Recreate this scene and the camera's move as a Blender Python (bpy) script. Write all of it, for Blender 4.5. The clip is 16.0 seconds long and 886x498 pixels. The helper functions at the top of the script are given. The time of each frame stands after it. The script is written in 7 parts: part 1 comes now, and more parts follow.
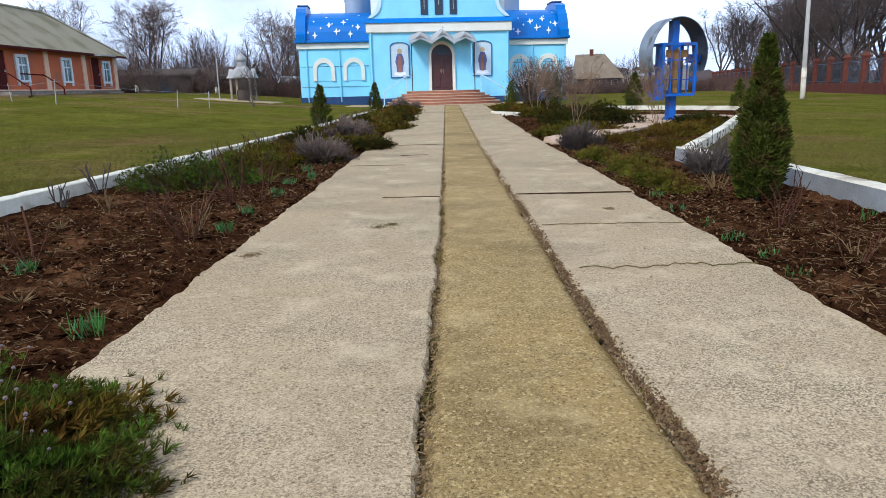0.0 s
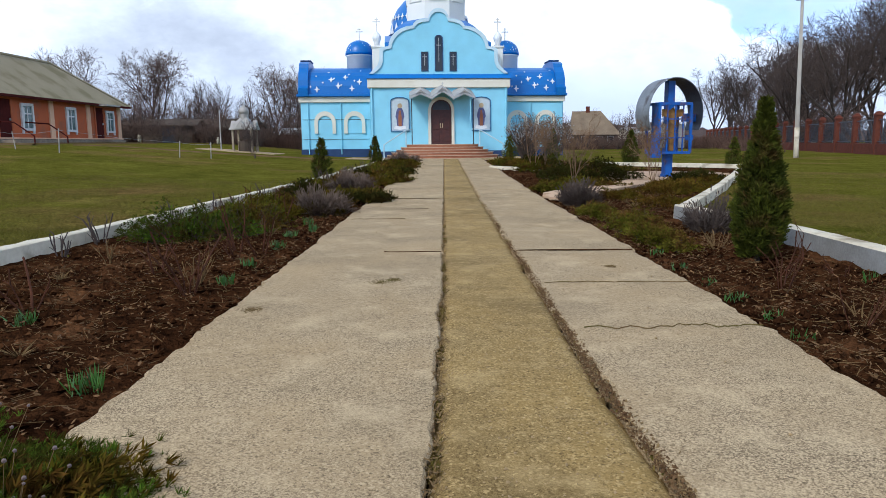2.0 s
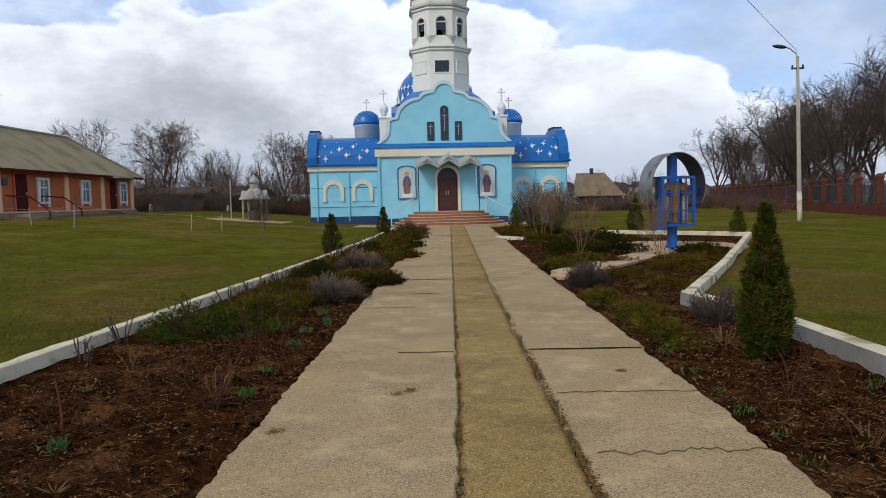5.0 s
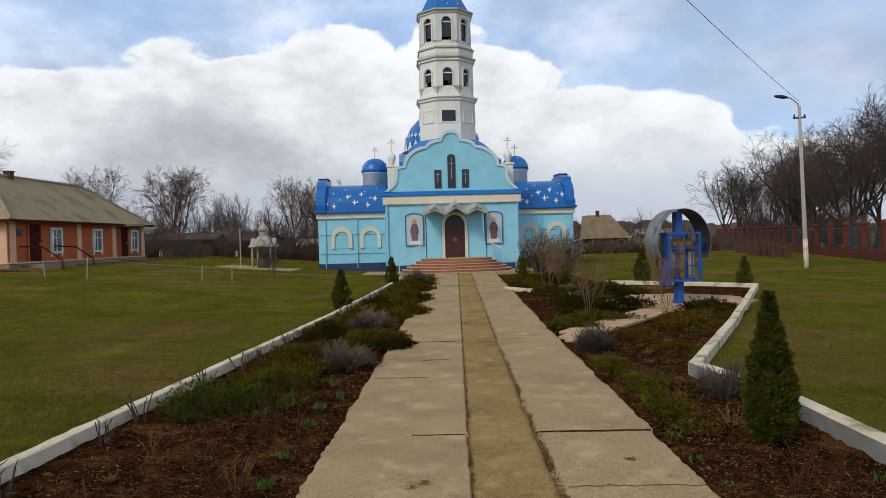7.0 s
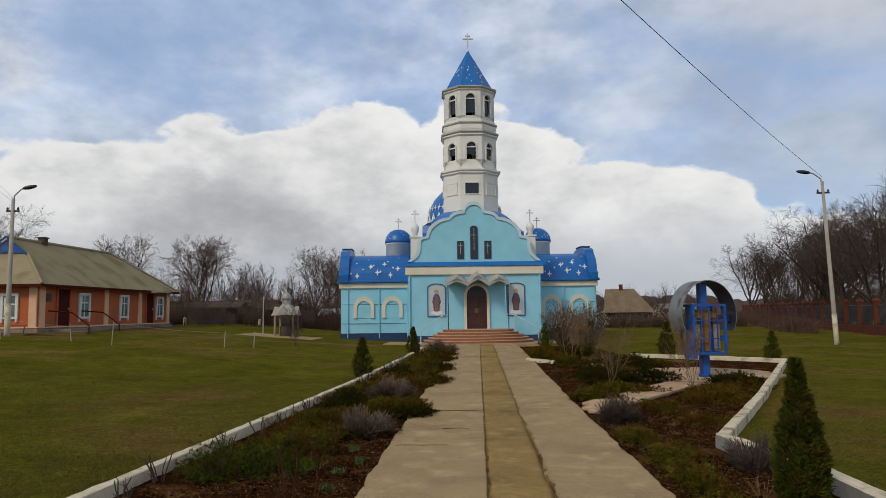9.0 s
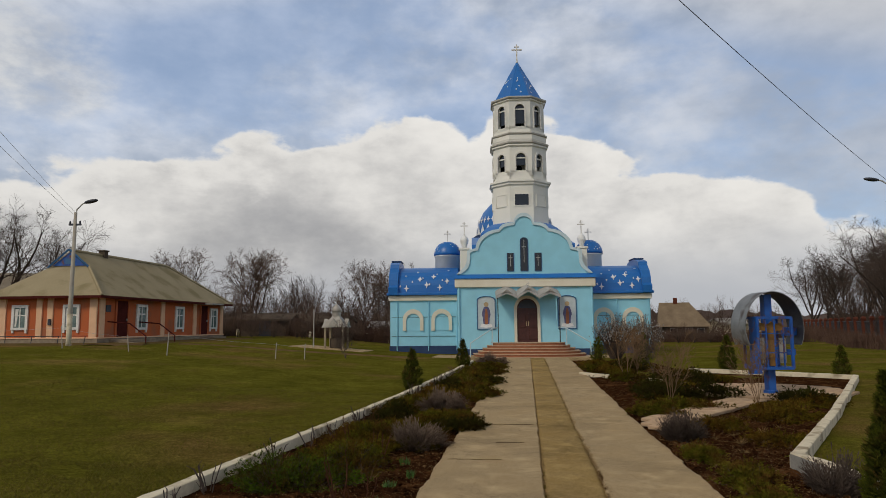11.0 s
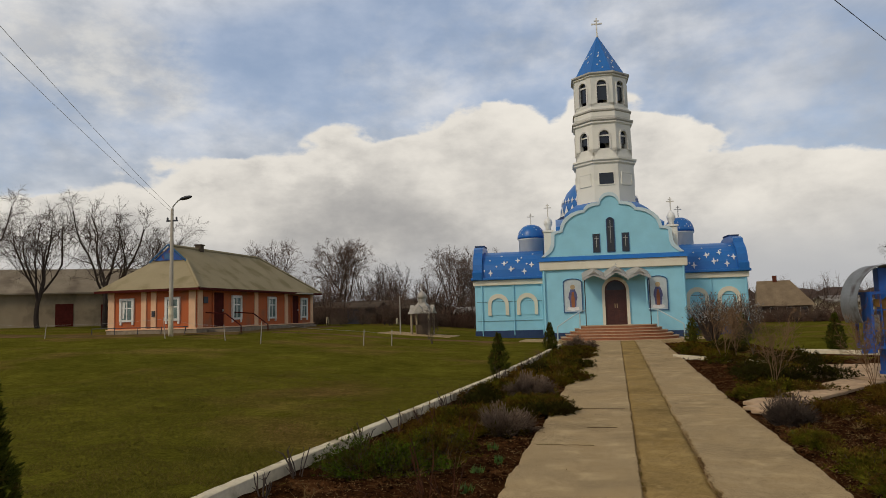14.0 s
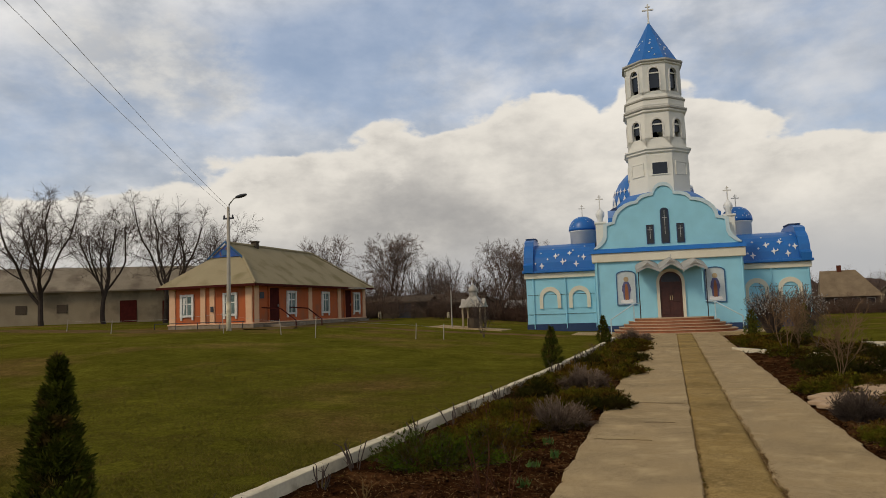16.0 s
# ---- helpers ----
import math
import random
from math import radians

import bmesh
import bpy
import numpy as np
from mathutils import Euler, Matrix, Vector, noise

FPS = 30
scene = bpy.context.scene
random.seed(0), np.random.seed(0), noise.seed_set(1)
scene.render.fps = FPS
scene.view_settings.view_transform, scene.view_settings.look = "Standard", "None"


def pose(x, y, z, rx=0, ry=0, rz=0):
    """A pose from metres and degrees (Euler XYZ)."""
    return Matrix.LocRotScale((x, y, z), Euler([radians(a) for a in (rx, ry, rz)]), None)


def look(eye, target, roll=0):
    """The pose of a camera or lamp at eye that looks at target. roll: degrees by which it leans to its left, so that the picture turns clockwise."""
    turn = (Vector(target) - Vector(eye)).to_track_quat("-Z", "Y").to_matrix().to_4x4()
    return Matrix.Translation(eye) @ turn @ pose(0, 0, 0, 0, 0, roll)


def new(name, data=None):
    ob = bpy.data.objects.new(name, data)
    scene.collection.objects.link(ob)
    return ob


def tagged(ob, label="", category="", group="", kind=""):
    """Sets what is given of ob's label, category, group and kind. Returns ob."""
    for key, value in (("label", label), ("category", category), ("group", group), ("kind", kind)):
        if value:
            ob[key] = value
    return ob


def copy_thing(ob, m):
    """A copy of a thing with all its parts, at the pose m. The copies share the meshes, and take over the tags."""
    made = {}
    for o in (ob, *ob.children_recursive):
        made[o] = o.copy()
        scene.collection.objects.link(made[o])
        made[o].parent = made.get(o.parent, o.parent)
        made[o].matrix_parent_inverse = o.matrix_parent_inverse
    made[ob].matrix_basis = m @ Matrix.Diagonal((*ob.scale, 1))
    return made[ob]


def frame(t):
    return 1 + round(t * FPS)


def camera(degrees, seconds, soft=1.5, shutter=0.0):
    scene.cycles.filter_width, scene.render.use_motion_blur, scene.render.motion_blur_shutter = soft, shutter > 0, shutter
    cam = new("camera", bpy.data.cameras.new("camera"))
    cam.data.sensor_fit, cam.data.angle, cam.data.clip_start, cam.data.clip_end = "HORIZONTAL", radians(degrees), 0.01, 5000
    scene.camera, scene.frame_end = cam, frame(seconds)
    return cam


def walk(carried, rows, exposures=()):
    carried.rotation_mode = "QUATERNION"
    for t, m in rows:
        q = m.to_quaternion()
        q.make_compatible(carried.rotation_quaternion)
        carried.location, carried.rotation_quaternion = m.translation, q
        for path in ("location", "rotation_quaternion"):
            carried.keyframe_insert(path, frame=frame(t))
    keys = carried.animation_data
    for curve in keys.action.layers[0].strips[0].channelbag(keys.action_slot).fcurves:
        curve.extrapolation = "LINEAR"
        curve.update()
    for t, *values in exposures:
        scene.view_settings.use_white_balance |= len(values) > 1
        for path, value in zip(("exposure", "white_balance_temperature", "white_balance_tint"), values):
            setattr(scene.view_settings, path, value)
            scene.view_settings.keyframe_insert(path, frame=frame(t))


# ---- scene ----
cam = camera(65.45, 16.0, soft=0.75)


def aim(x, y, z, yaw, pitch, roll):
    """Pose by heading, tilt and lean about the line of sight, in degrees."""
    a, p, r = radians(yaw), radians(pitch), radians(roll)
    ahead = Vector((-math.sin(a) * math.cos(p), math.cos(a) * math.cos(p), math.sin(p)))
    side = Vector((math.cos(a), math.sin(a), 0))
    top = side.cross(ahead)
    right = side * math.cos(r) + top * math.sin(r)
    up = top * math.cos(r) - side * math.sin(r)
    m = Matrix((right, up, -ahead)).transposed().to_4x4()
    m.translation = (x, y, z)
    return m


PATH = [
    (0.0, aim(0.128, 0.481, 1.118, 1.18, -13.12, -1.42)),
    (0.5, aim(0.132, 0.489, 1.128, 1.19, -12.12, -1.48)),
    (1.0, aim(0.117, 0.492, 1.139, 1.04, -11.10, -1.19)),
    (1.5, aim(0.091, 0.492, 1.140, 0.84, -9.94, -0.60)),
    (2.0, aim(0.081, 0.494, 1.154, 0.80, -8.85, -0.57)),
    (2.5, aim(0.083, 0.486, 1.160, 0.87, -7.67, -0.73)),
    (3.0, aim(0.085, 0.469, 1.176, 0.99, -6.48, -1.03)),
    (3.5, aim(0.070, 0.446, 1.238, 0.96, -5.63, -0.94)),
    (4.0, aim(0.051, 0.409, 1.326, 0.91, -4.90, -1.04)),
    (6.5, aim(0.000, 0.188, 2.091, 1.75, -2.21, -1.69)),
    (7.0, aim(-0.010, 0.121, 2.143, 1.72, -0.84, -1.58)),
    (7.5, aim(-0.007, 0.060, 2.127, 1.85, 0.97, -1.42)),
    (8.0, aim(0.001, 0.019, 2.098, 2.18, 2.64, -1.24)),
    (8.5, aim(0.001, 0.006, 2.063, 2.71, 4.06, -1.04)),
    (9.0, aim(-0.016, 0.032, 2.029, 3.43, 5.22, -0.77)),
    (11.5, aim(-0.109, 0.420, 1.945, 8.62, 6.43, -0.56)),
    (12.0, aim(-0.107, 0.486, 1.927, 9.81, 6.25, -0.70)),
    (12.5, aim(-0.102, 0.535, 1.916, 11.00, 6.03, -0.99)),
    (13.0, aim(-0.106, 0.574, 1.914, 12.16, 5.77, -1.19)),
    (13.5, aim(-0.115, 0.606, 1.914, 13.34, 5.54, -1.43)),
    (14.0, aim(-0.122, 0.624, 1.917, 14.46, 5.36, -1.67)),
    (14.5, aim(-0.126, 0.626, 1.919, 15.56, 5.24, -1.86)),
    (15.0, aim(-0.132, 0.619, 1.924, 16.62, 5.13, -1.95)),
    (15.5, aim(-0.141, 0.612, 1.926, 17.61, 5.04, -2.00)),
    (16.0, aim(-0.153, 0.611, 1.927, 18.64, 4.96, -2.06)),
]

EXPOSURES = [(0.0, 0.98, 5050, 10), (1.5, 0.78, 5160, 10), (2.5, 0.52, 5420, 10), (3.5, 0.3, 5620, 10), (4.2, 0.21, 5720, 10), (6.5, 0.14, 6000, 10), (7.2, 0.07, 6100, 10), (8.0, -0.04, 6250, 10), (9.0, -0.15, 6350, 10), (12.0, -0.25, 6750, 10), (16.0, -0.25, 7050, 10)]
walk(cam, PATH, EXPOSURES)

# ---------------------------------------------------------------- light
SUN_EL, SUN_AZ = radians(40), radians(215)
world = bpy.data.worlds.new("sky")
scene.world = world
world.use_nodes = True


def build_sky():
    nt = world.node_tree
    N, L = nt.nodes, nt.links
    N.clear()
    out = N.new("ShaderNodeOutputWorld")
    bg = N.new("ShaderNodeBackground")
    L.new(bg.outputs[0], out.inputs[0])
    sky = N.new("ShaderNodeTexSky")
    sky.sky_type, sky.sun_disc = "NISHITA", False
    sky.sun_elevation, sky.sun_rotation = SUN_EL, SUN_AZ
    tc = N.new("ShaderNodeTexCoord")

    def math_node(op, a, b=None, c=None, clamp=False):
        n = N.new("ShaderNodeMath")
        n.operation, n.use_clamp = op, clamp
        for i, v in enumerate((a, b, c)):
            if v is None:
                continue
            if isinstance(v, (int, float)):
                n.inputs[i].default_value = v
            else:
                L.new(v, n.inputs[i])
        return n.outputs[0]

    def ramp(v, lo, hi):
        n = N.new("ShaderNodeMapRange")
        n.interpolation_type = "SMOOTHSTEP"
        n.inputs[1].default_value, n.inputs[2].default_value = lo, hi
        L.new(v, n.inputs[0])
        return n.outputs[0]

    def noise_at(vec, scale, detail, rough=0.55):
        n = N.new("ShaderNodeTexNoise")
        n.inputs["Scale"].default_value, n.inputs["Detail"].default_value, n.inputs["Roughness"].default_value = scale, detail, rough
        L.new(vec, n.inputs["Vector"])
        return n.outputs[0]

    def mix(f, a, b):
        n = N.new("ShaderNodeMix")
        n.data_type = "RGBA"
        if isinstance(f, (int, float)):
            n.inputs[0].default_value = f
        else:
            L.new(f, n.inputs[0])
        for i, v in ((6, a), (7, b)):
            if isinstance(v, tuple):
                n.inputs[i].default_value = (*v, 1)
            else:
                L.new(v, n.inputs[i])
        return n.outputs[2]

    direction = tc.outputs["Generated"]
    sep = N.new("ShaderNodeSeparateXYZ")
    L.new(direction, sep.inputs[0])
    az = math_node("ARCTAN2", sep.outputs[0], sep.outputs[1])
    el = math_node("ARCSINE", sep.outputs[2])
    stretch = N.new("ShaderNodeCombineXYZ")
    L.new(az, stretch.inputs[0])
    L.new(math_node("MULTIPLY", el, 1.7), stretch.inputs[1])
    flat = stretch.outputs[0]
    puff = noise_at(flat, 7.0, 8, 0.55)
    broad = noise_at(flat, 2.2, 5, 0.5)
    fine = noise_at(flat, 16.0, 6, 0.6)
    # cumulus bank: its top edge undulates with the heading
    top = math_node("ADD", 0.20, math_node("MULTIPLY", math_node("COSINE", math_node("MULTIPLY", math_node("ADD", az, 0.2), 3.2)), 0.11))
    # rounded billows: cells of two sizes, warped so that they do not read as cells
    warp = N.new("ShaderNodeVectorMath")
    warp.operation = "MULTIPLY_ADD"
    wn = N.new("ShaderNodeTexNoise")
    wn.inputs["Scale"].default_value, wn.inputs["Detail"].default_value = 9.0, 4
    L.new(flat, wn.inputs["Vector"])
    L.new(wn.outputs["Color"], warp.inputs[0])
    warp.inputs[1].default_value = (0.11, 0.11, 0)
    L.new(flat, warp.inputs[2])

    def billow(scale):
        n = N.new("ShaderNodeTexVoronoi")
        n.feature = "SMOOTH_F1"
        n.inputs["Scale"].default_value, n.inputs["Smoothness"].default_value = scale, 0.35
        L.new(warp.outputs[0], n.inputs["Vector"])
        return math_node("SUBTRACT", 0.5, n.outputs["Distance"])
    lumps = math_node("ADD", math_node("MULTIPLY", billow(7.0), 0.085), math_node("MULTIPLY", billow(17.0), 0.04))
    edge = math_node("ADD", math_node("SUBTRACT", top, el), math_node("ADD", lumps, math_node("MULTIPLY", math_node("SUBTRACT", puff, 0.5), 0.13)))
    bank = ramp(edge, 0.0, 0.014)
    shade = math_node("MULTIPLY", edge, 0.85)
    for v, k in ((broad, 0.5), (puff, 0.36), (fine, 0.2)):
        shade = math_node("ADD", shade, math_node("MULTIPLY", math_node("SUBTRACT", v, 0.5), k))
    shade = math_node("SUBTRACT", shade, math_node("MULTIPLY", lumps, 0.9))
    lit = math_node("MAXIMUM", ramp(shade, 0.32, -0.08), math_node("MULTIPLY", ramp(math_node("ADD", edge, math_node("MULTIPLY", math_node("SUBTRACT", fine, 0.5), 0.22)), 0.16, 0.0), 0.85))
    bank_colour = mix(lit, (0.43, 0.435, 0.45), (0.97, 0.955, 0.92))
    bank_colour = mix(ramp(math_node("ADD", el, math_node("MULTIPLY", broad, 0.2)), 0.26, 0.1), bank_colour, (0.54, 0.565, 0.61))
    # high thin layer with gaps of blue
    veil = ramp(math_node("ADD", broad, math_node("MULTIPLY", math_node("SUBTRACT", fine, 0.5), 0.25)), 0.40, 0.62)
    gap = ramp(math_node("ABSOLUTE", math_node("SUBTRACT", el, math_node("ADD", top, 0.05))), 0.03, 0.2)
    veil = math_node("MAXIMUM", math_node("MULTIPLY_ADD", veil, 0.45, 0.3), math_node("MULTIPLY", gap, 0.95))
    blue = N.new("ShaderNodeMix")
    blue.data_type, blue.blend_type = "RGBA", "MULTIPLY"
    blue.inputs[0].default_value = 1
    L.new(sky.outputs[0], blue.inputs[6])
    blue.inputs[7].default_value = (0.12, 0.12, 0.12, 1)
    clear = mix(0.5, blue.outputs[2], (0.36, 0.56, 0.95))
    high = mix(ramp(puff, 0.3, 0.7), (0.46, 0.51, 0.59), (0.97, 0.99, 1.03))
    high = mix(math_node("MULTIPLY", ramp(az, -0.05, 0.5), 0.6), high, (0.43, 0.45, 0.49))
    colour = mix(veil, clear, high)
    # a loose white cloud higher up
    far_x = math_node("POWER", math_node("MULTIPLY", math_node("ADD", az, 0.73), 6.2), 2.0)
    far_y = math_node("POWER", math_node("MULTIPLY", math_node("SUBTRACT", el, 0.335), 12.0), 2.0)
    loose = math_node("ADD", math_node("ADD", far_x, far_y), math_node("MULTIPLY", math_node("SUBTRACT", puff, 0.5), -3.4))
    white = mix(ramp(fine, 0.35, 0.65), (0.56, 0.58, 0.61), (0.82, 0.82, 0.80))
    colour = mix(math_node("MULTIPLY", ramp(loose, 0.9, -0.1), 0.7), colour, white)
    colour = mix(bank, colour, bank_colour)
    # thicker, greyer cloud added overhead, out of view, to dim the light on the ground
    colour = mix(ramp(el, 0.42, 0.95), colour, (0.30, 0.31, 0.34))
    L.new(colour, bg.inputs[0])
    bg.inputs[1].default_value = 1.0


build_sky()
sun = new("sun", bpy.data.lights.new("sun", "SUN"))
sun.data.energy, sun.data.angle, sun.data.color = 1.6, radians(12), (1.0, 0.87, 0.69)
sun.matrix_world = look((0, 0, 30), (0 - 20 * math.sin(SUN_AZ), 0 - 20 * math.cos(SUN_AZ), 30 - 20 * math.tan(SUN_EL)))

# ---------------------------------------------------------------- materials
MATS = {}


def material(name, colour, colour2=None, scale=6.0, rough=0.85, metal=0.0, bump=0.3, fine=60.0, spread=0.25, stain=None, stain_scale=0.8, island=0.0, coord="Object", transmission=0.0, distance=0.01, mottle=None):
    """Two colours mixed by coarse and fine noise, with bump from the fine one."""
    m = bpy.data.materials.new(name)
    m.use_nodes = True
    N, L = m.node_tree.nodes, m.node_tree.links
    b = N["Principled BSDF"]
    b.inputs["Roughness"].default_value = rough
    b.inputs["Metallic"].default_value = metal
    b.inputs["Specular IOR Level"].default_value = 0.0 if rough > 0.97 else 0.08 if rough > 0.78 else 0.5
    b.inputs["Transmission Weight"].default_value = transmission
    tc = N.new("ShaderNodeTexCoord")
    vec = tc.outputs[coord]
    if colour2 is None:
        colour2 = tuple(c * 0.72 for c in colour)

    def noise_n(s, d):
        n = N.new("ShaderNodeTexNoise")
        n.inputs["Scale"].default_value, n.inputs["Detail"].default_value = s, d
        L.new(vec, n.inputs["Vector"])
        return n.outputs[0]

    def mixc(f, a, bb):
        n = N.new("ShaderNodeMix")
        n.data_type = "RGBA"
        L.new(f, n.inputs[0]) if not isinstance(f, float) else None
        for i, v in ((6, a), (7, bb)):
            if isinstance(v, tuple):
                n.inputs[i].default_value = (*v, 1)
            else:
                L.new(v, n.inputs[i])
        return n.outputs[2]

    def rng(v, lo, hi):
        n = N.new("ShaderNodeMapRange")
        n.inputs[1].default_value, n.inputs[2].default_value = lo, hi
        L.new(v, n.inputs[0])
        return n.outputs[0]

    coarse, small = noise_n(scale, 5), noise_n(fine, 4)
    both = N.new("ShaderNodeMath")
    both.operation = "MULTIPLY_ADD"
    L.new(small, both.inputs[0])
    both.inputs[1].default_value = 0.6
    L.new(coarse, both.inputs[2])
    c = mixc(rng(both.outputs[0], 0.8 - spread, 0.8 + spread), colour, colour2)
    if stain is not None:
        c = mixc(rng(noise_n(stain_scale, 6), 0.52, 0.66), c, stain)
    for ms, lo, hi in mottle or ():
        mm = N.new("ShaderNodeMapRange")
        mm.inputs[1].default_value, mm.inputs[2].default_value, mm.inputs[3].default_value, mm.inputs[4].default_value = 0.3, 0.7, lo, hi
        L.new(noise_n(ms, 5), mm.inputs[0])
        hv = N.new("ShaderNodeHueSaturation")
        L.new(mm.outputs[0], hv.inputs["Value"])
        L.new(c, hv.inputs["Color"])
        c = hv.outputs[0]
    if island:
        g = N.new("ShaderNodeNewGeometry")
        o = N.new("ShaderNodeObjectInfo")
        add = N.new("ShaderNodeMath")
        add.operation = "ADD"
        L.new(g.outputs["Random Per Island"], add.inputs[0])
        L.new(o.outputs["Random"], add.inputs[1])
        h = N.new("ShaderNodeHueSaturation")
        mr = N.new("ShaderNodeMapRange")
        mr.inputs[2].default_value, mr.inputs[3].default_value, mr.inputs[4].default_value = 2.0, 1 - island, 1 + island
        L.new(add.outputs[0], mr.inputs[0])
        L.new(mr.outputs[0], h.inputs["Value"])
        L.new(c, h.inputs["Color"])
        c = h.outputs[0]
    L.new(c, b.inputs["Base Color"])
    if bump:
        bp = N.new("ShaderNodeBump")
        bp.inputs["Strength"].default_value, bp.inputs["Distance"].default_value = bump, distance
        L.new(small, bp.inputs["Height"])
        L.new(bp.outputs[0], b.inputs["Normal"])
    MATS[name] = m
    return m


def aggregate_concrete(name, base, pebble, dark, stain, pit=0.5, blotch=0.55, grain=0.4, patch=0.0):
    """Weathered concrete: exposed pebbles of two sizes, dark pits, broad stains and worn pale patches."""
    m = material(name, base, stain, 0.7, 0.92, bump=0.5, fine=60.0, spread=0.45, distance=0.006)
    N, L = m.node_tree.nodes, m.node_tree.links
    b = N["Principled BSDF"]
    tc = N.new("ShaderNodeTexCoord")

    def ramp_of(v, lo, hi, top=1.0):
        n = N.new("ShaderNodeMapRange")
        n.inputs[1].default_value, n.inputs[2].default_value, n.inputs[4].default_value = lo, hi, top
        L.new(v, n.inputs[0])
        return n.outputs[0]

    def noise_of(scale, detail, rough=0.6):
        n = N.new("ShaderNodeTexNoise")
        n.inputs["Scale"].default_value, n.inputs["Detail"].default_value = scale, detail
        n.inputs["Roughness"].default_value = rough
        L.new(tc.outputs["Object"], n.inputs["Vector"])
        return n.outputs[0]

    def mix_of(f, a, c):
        n = N.new("ShaderNodeMix")
        n.data_type = "RGBA"
        if isinstance(f, float):
            n.inputs[0].default_value = f
        else:
            L.new(f, n.inputs[0])
        for k, v in ((6, a), (7, c)):
            if isinstance(v, tuple):
                n.inputs[k].default_value = (*v, 1)
            else:
                L.new(v, n.inputs[k])
        return n.outputs[2]

    def pebbles(scale):
        vor = N.new("ShaderNodeTexVoronoi")
        vor.inputs["Scale"].default_value = scale
        L.new(tc.outputs["Object"], vor.inputs["Vector"])
        sepc = N.new("ShaderNodeSeparateColor")
        L.new(vor.outputs["Color"], sepc.inputs[0])
        return sepc.outputs[0], sepc.outputs[1]
    fine_r, _ = pebbles(200)
    rr = N.new("ShaderNodeValToRGB")
    rr.color_ramp.elements[0].color, rr.color_ramp.elements[0].position = (*dark, 1), 0.02
    rr.color_ramp.elements[1].color, rr.color_ramp.elements[1].position = (*pebble, 1), 0.9
    L.new(fine_r, rr.inputs[0])
    worn = noise_of(1.1, 5)
    c = mix_of(ramp_of(worn, 0.35, 0.65, grain * 1.6), b.inputs["Base Color"].links[0].from_socket, rr.outputs[0])
    big_r, big_g = pebbles(105)
    c = mix_of(ramp_of(big_r, 0.86, 0.9, 0.5), c, pebble)
    c = mix_of(ramp_of(big_g, 0.9, 0.94, 0.55), c, dark)
    c = mix_of(ramp_of(noise_of(75, 4), 0.56, 0.68, pit), c, tuple(v * 0.6 for v in dark))
    c = mix_of(ramp_of(noise_of(0.55, 9, 0.7), 0.48, 0.66, blotch), c, tuple(v * 0.72 for v in stain))
    c = mix_of(ramp_of(noise_of(2.1, 7, 0.65), 0.52, 0.7, 0.5), c, pebble)
    c = mix_of(ramp_of(noise_of(5.5, 6, 0.7), 0.58, 0.7, 0.5), c, tuple(v * 0.85 for v in stain))
    if patch:
        c = mix_of(ramp_of(noise_of(9, 8, 0.75), 0.55, 0.66, patch * 0.7), c, tuple(v * 0.9 for v in pebble))
        c = mix_of(ramp_of(noise_of(7, 8, 0.75), 0.6, 0.68, patch), c, dark)
        c = mix_of(ramp_of(big_r, 0.07, 0.04, 0.45), c, tuple(min(v * 1.25, 0.8) for v in pebble))
    L.new(c, b.inputs["Base Color"])
    return m


M_CONC = aggregate_concrete("concrete", (0.465, 0.338, 0.180), (0.61, 0.47, 0.272), (0.125, 0.085, 0.047), (0.29, 0.21, 0.11), 0.75, 0.6, 0.66)
M_STRIP = aggregate_concrete("sandy_fill", (0.37, 0.245, 0.080), (0.51, 0.365, 0.155), (0.095, 0.058, 0.019), (0.185, 0.118, 0.037), 0.75, 0.85, 0.55, 0.8)
M_JOINT = material("joint_earth", (0.15, 0.098, 0.038), (0.06, 0.036, 0.014), 9, 1.0, bump=1.0, fine=60, spread=0.3, distance=0.02)
M_SOIL = material("soil", (0.062, 0.0255, 0.0098), (0.018, 0.0075, 0.0034), 2.6, 1.0, bump=1.0, fine=22.0, spread=0.3, stain=(0.10, 0.045, 0.018), stain_scale=1.8, distance=0.08, mottle=((14, 0.65, 1.4),))
M_GRASS = material("lawn", (0.142, 0.128, 0.018), (0.086, 0.086, 0.012), 0.33, 1.0, bump=1.0, fine=55.0, spread=0.4, stain=(0.165, 0.112, 0.034), stain_scale=0.22, distance=0.04, mottle=((0.6, 0.82, 1.18), (2.2, 0.84, 1.16), (9, 0.78, 1.22), (30, 0.65, 1.35)))
M_DIRT = material("dirt", (0.165, 0.105, 0.05), (0.095, 0.07, 0.026), 1.5, 1.0, bump=0.5, fine=20, stain=(0.09, 0.08, 0.02), stain_scale=1.2)
M_WHITE = material("whitewash", (0.76, 0.69, 0.53), (0.56, 0.49, 0.35), 2.5, 0.9, bump=0.6, fine=22, spread=0.3, stain=(0.33, 0.27, 0.18), stain_scale=2.4, distance=0.015)
M_CURB = material("curb_concrete", (0.30, 0.29, 0.265), (0.19, 0.18, 0.16), 4, 0.95, bump=0.7, fine=45, spread=0.3)
M_BLUEWALL = material("light_blue_plaster", (0.33, 0.68, 0.83), (0.29, 0.62, 0.78), 0.5, 0.85, bump=0.15, fine=30, spread=0.4, mottle=((1.2, 0.93, 1.05),))
M_ROOFBLUE = material("blue_sheet_metal", (0.014, 0.16, 0.50), (0.010, 0.125, 0.42), 1.0, 0.38, bump=0.08, fine=6, spread=0.4)
M_DARKBLUE = material("dark_blue_plinth", (0.045, 0.075, 0.16), None, 2, 0.8)
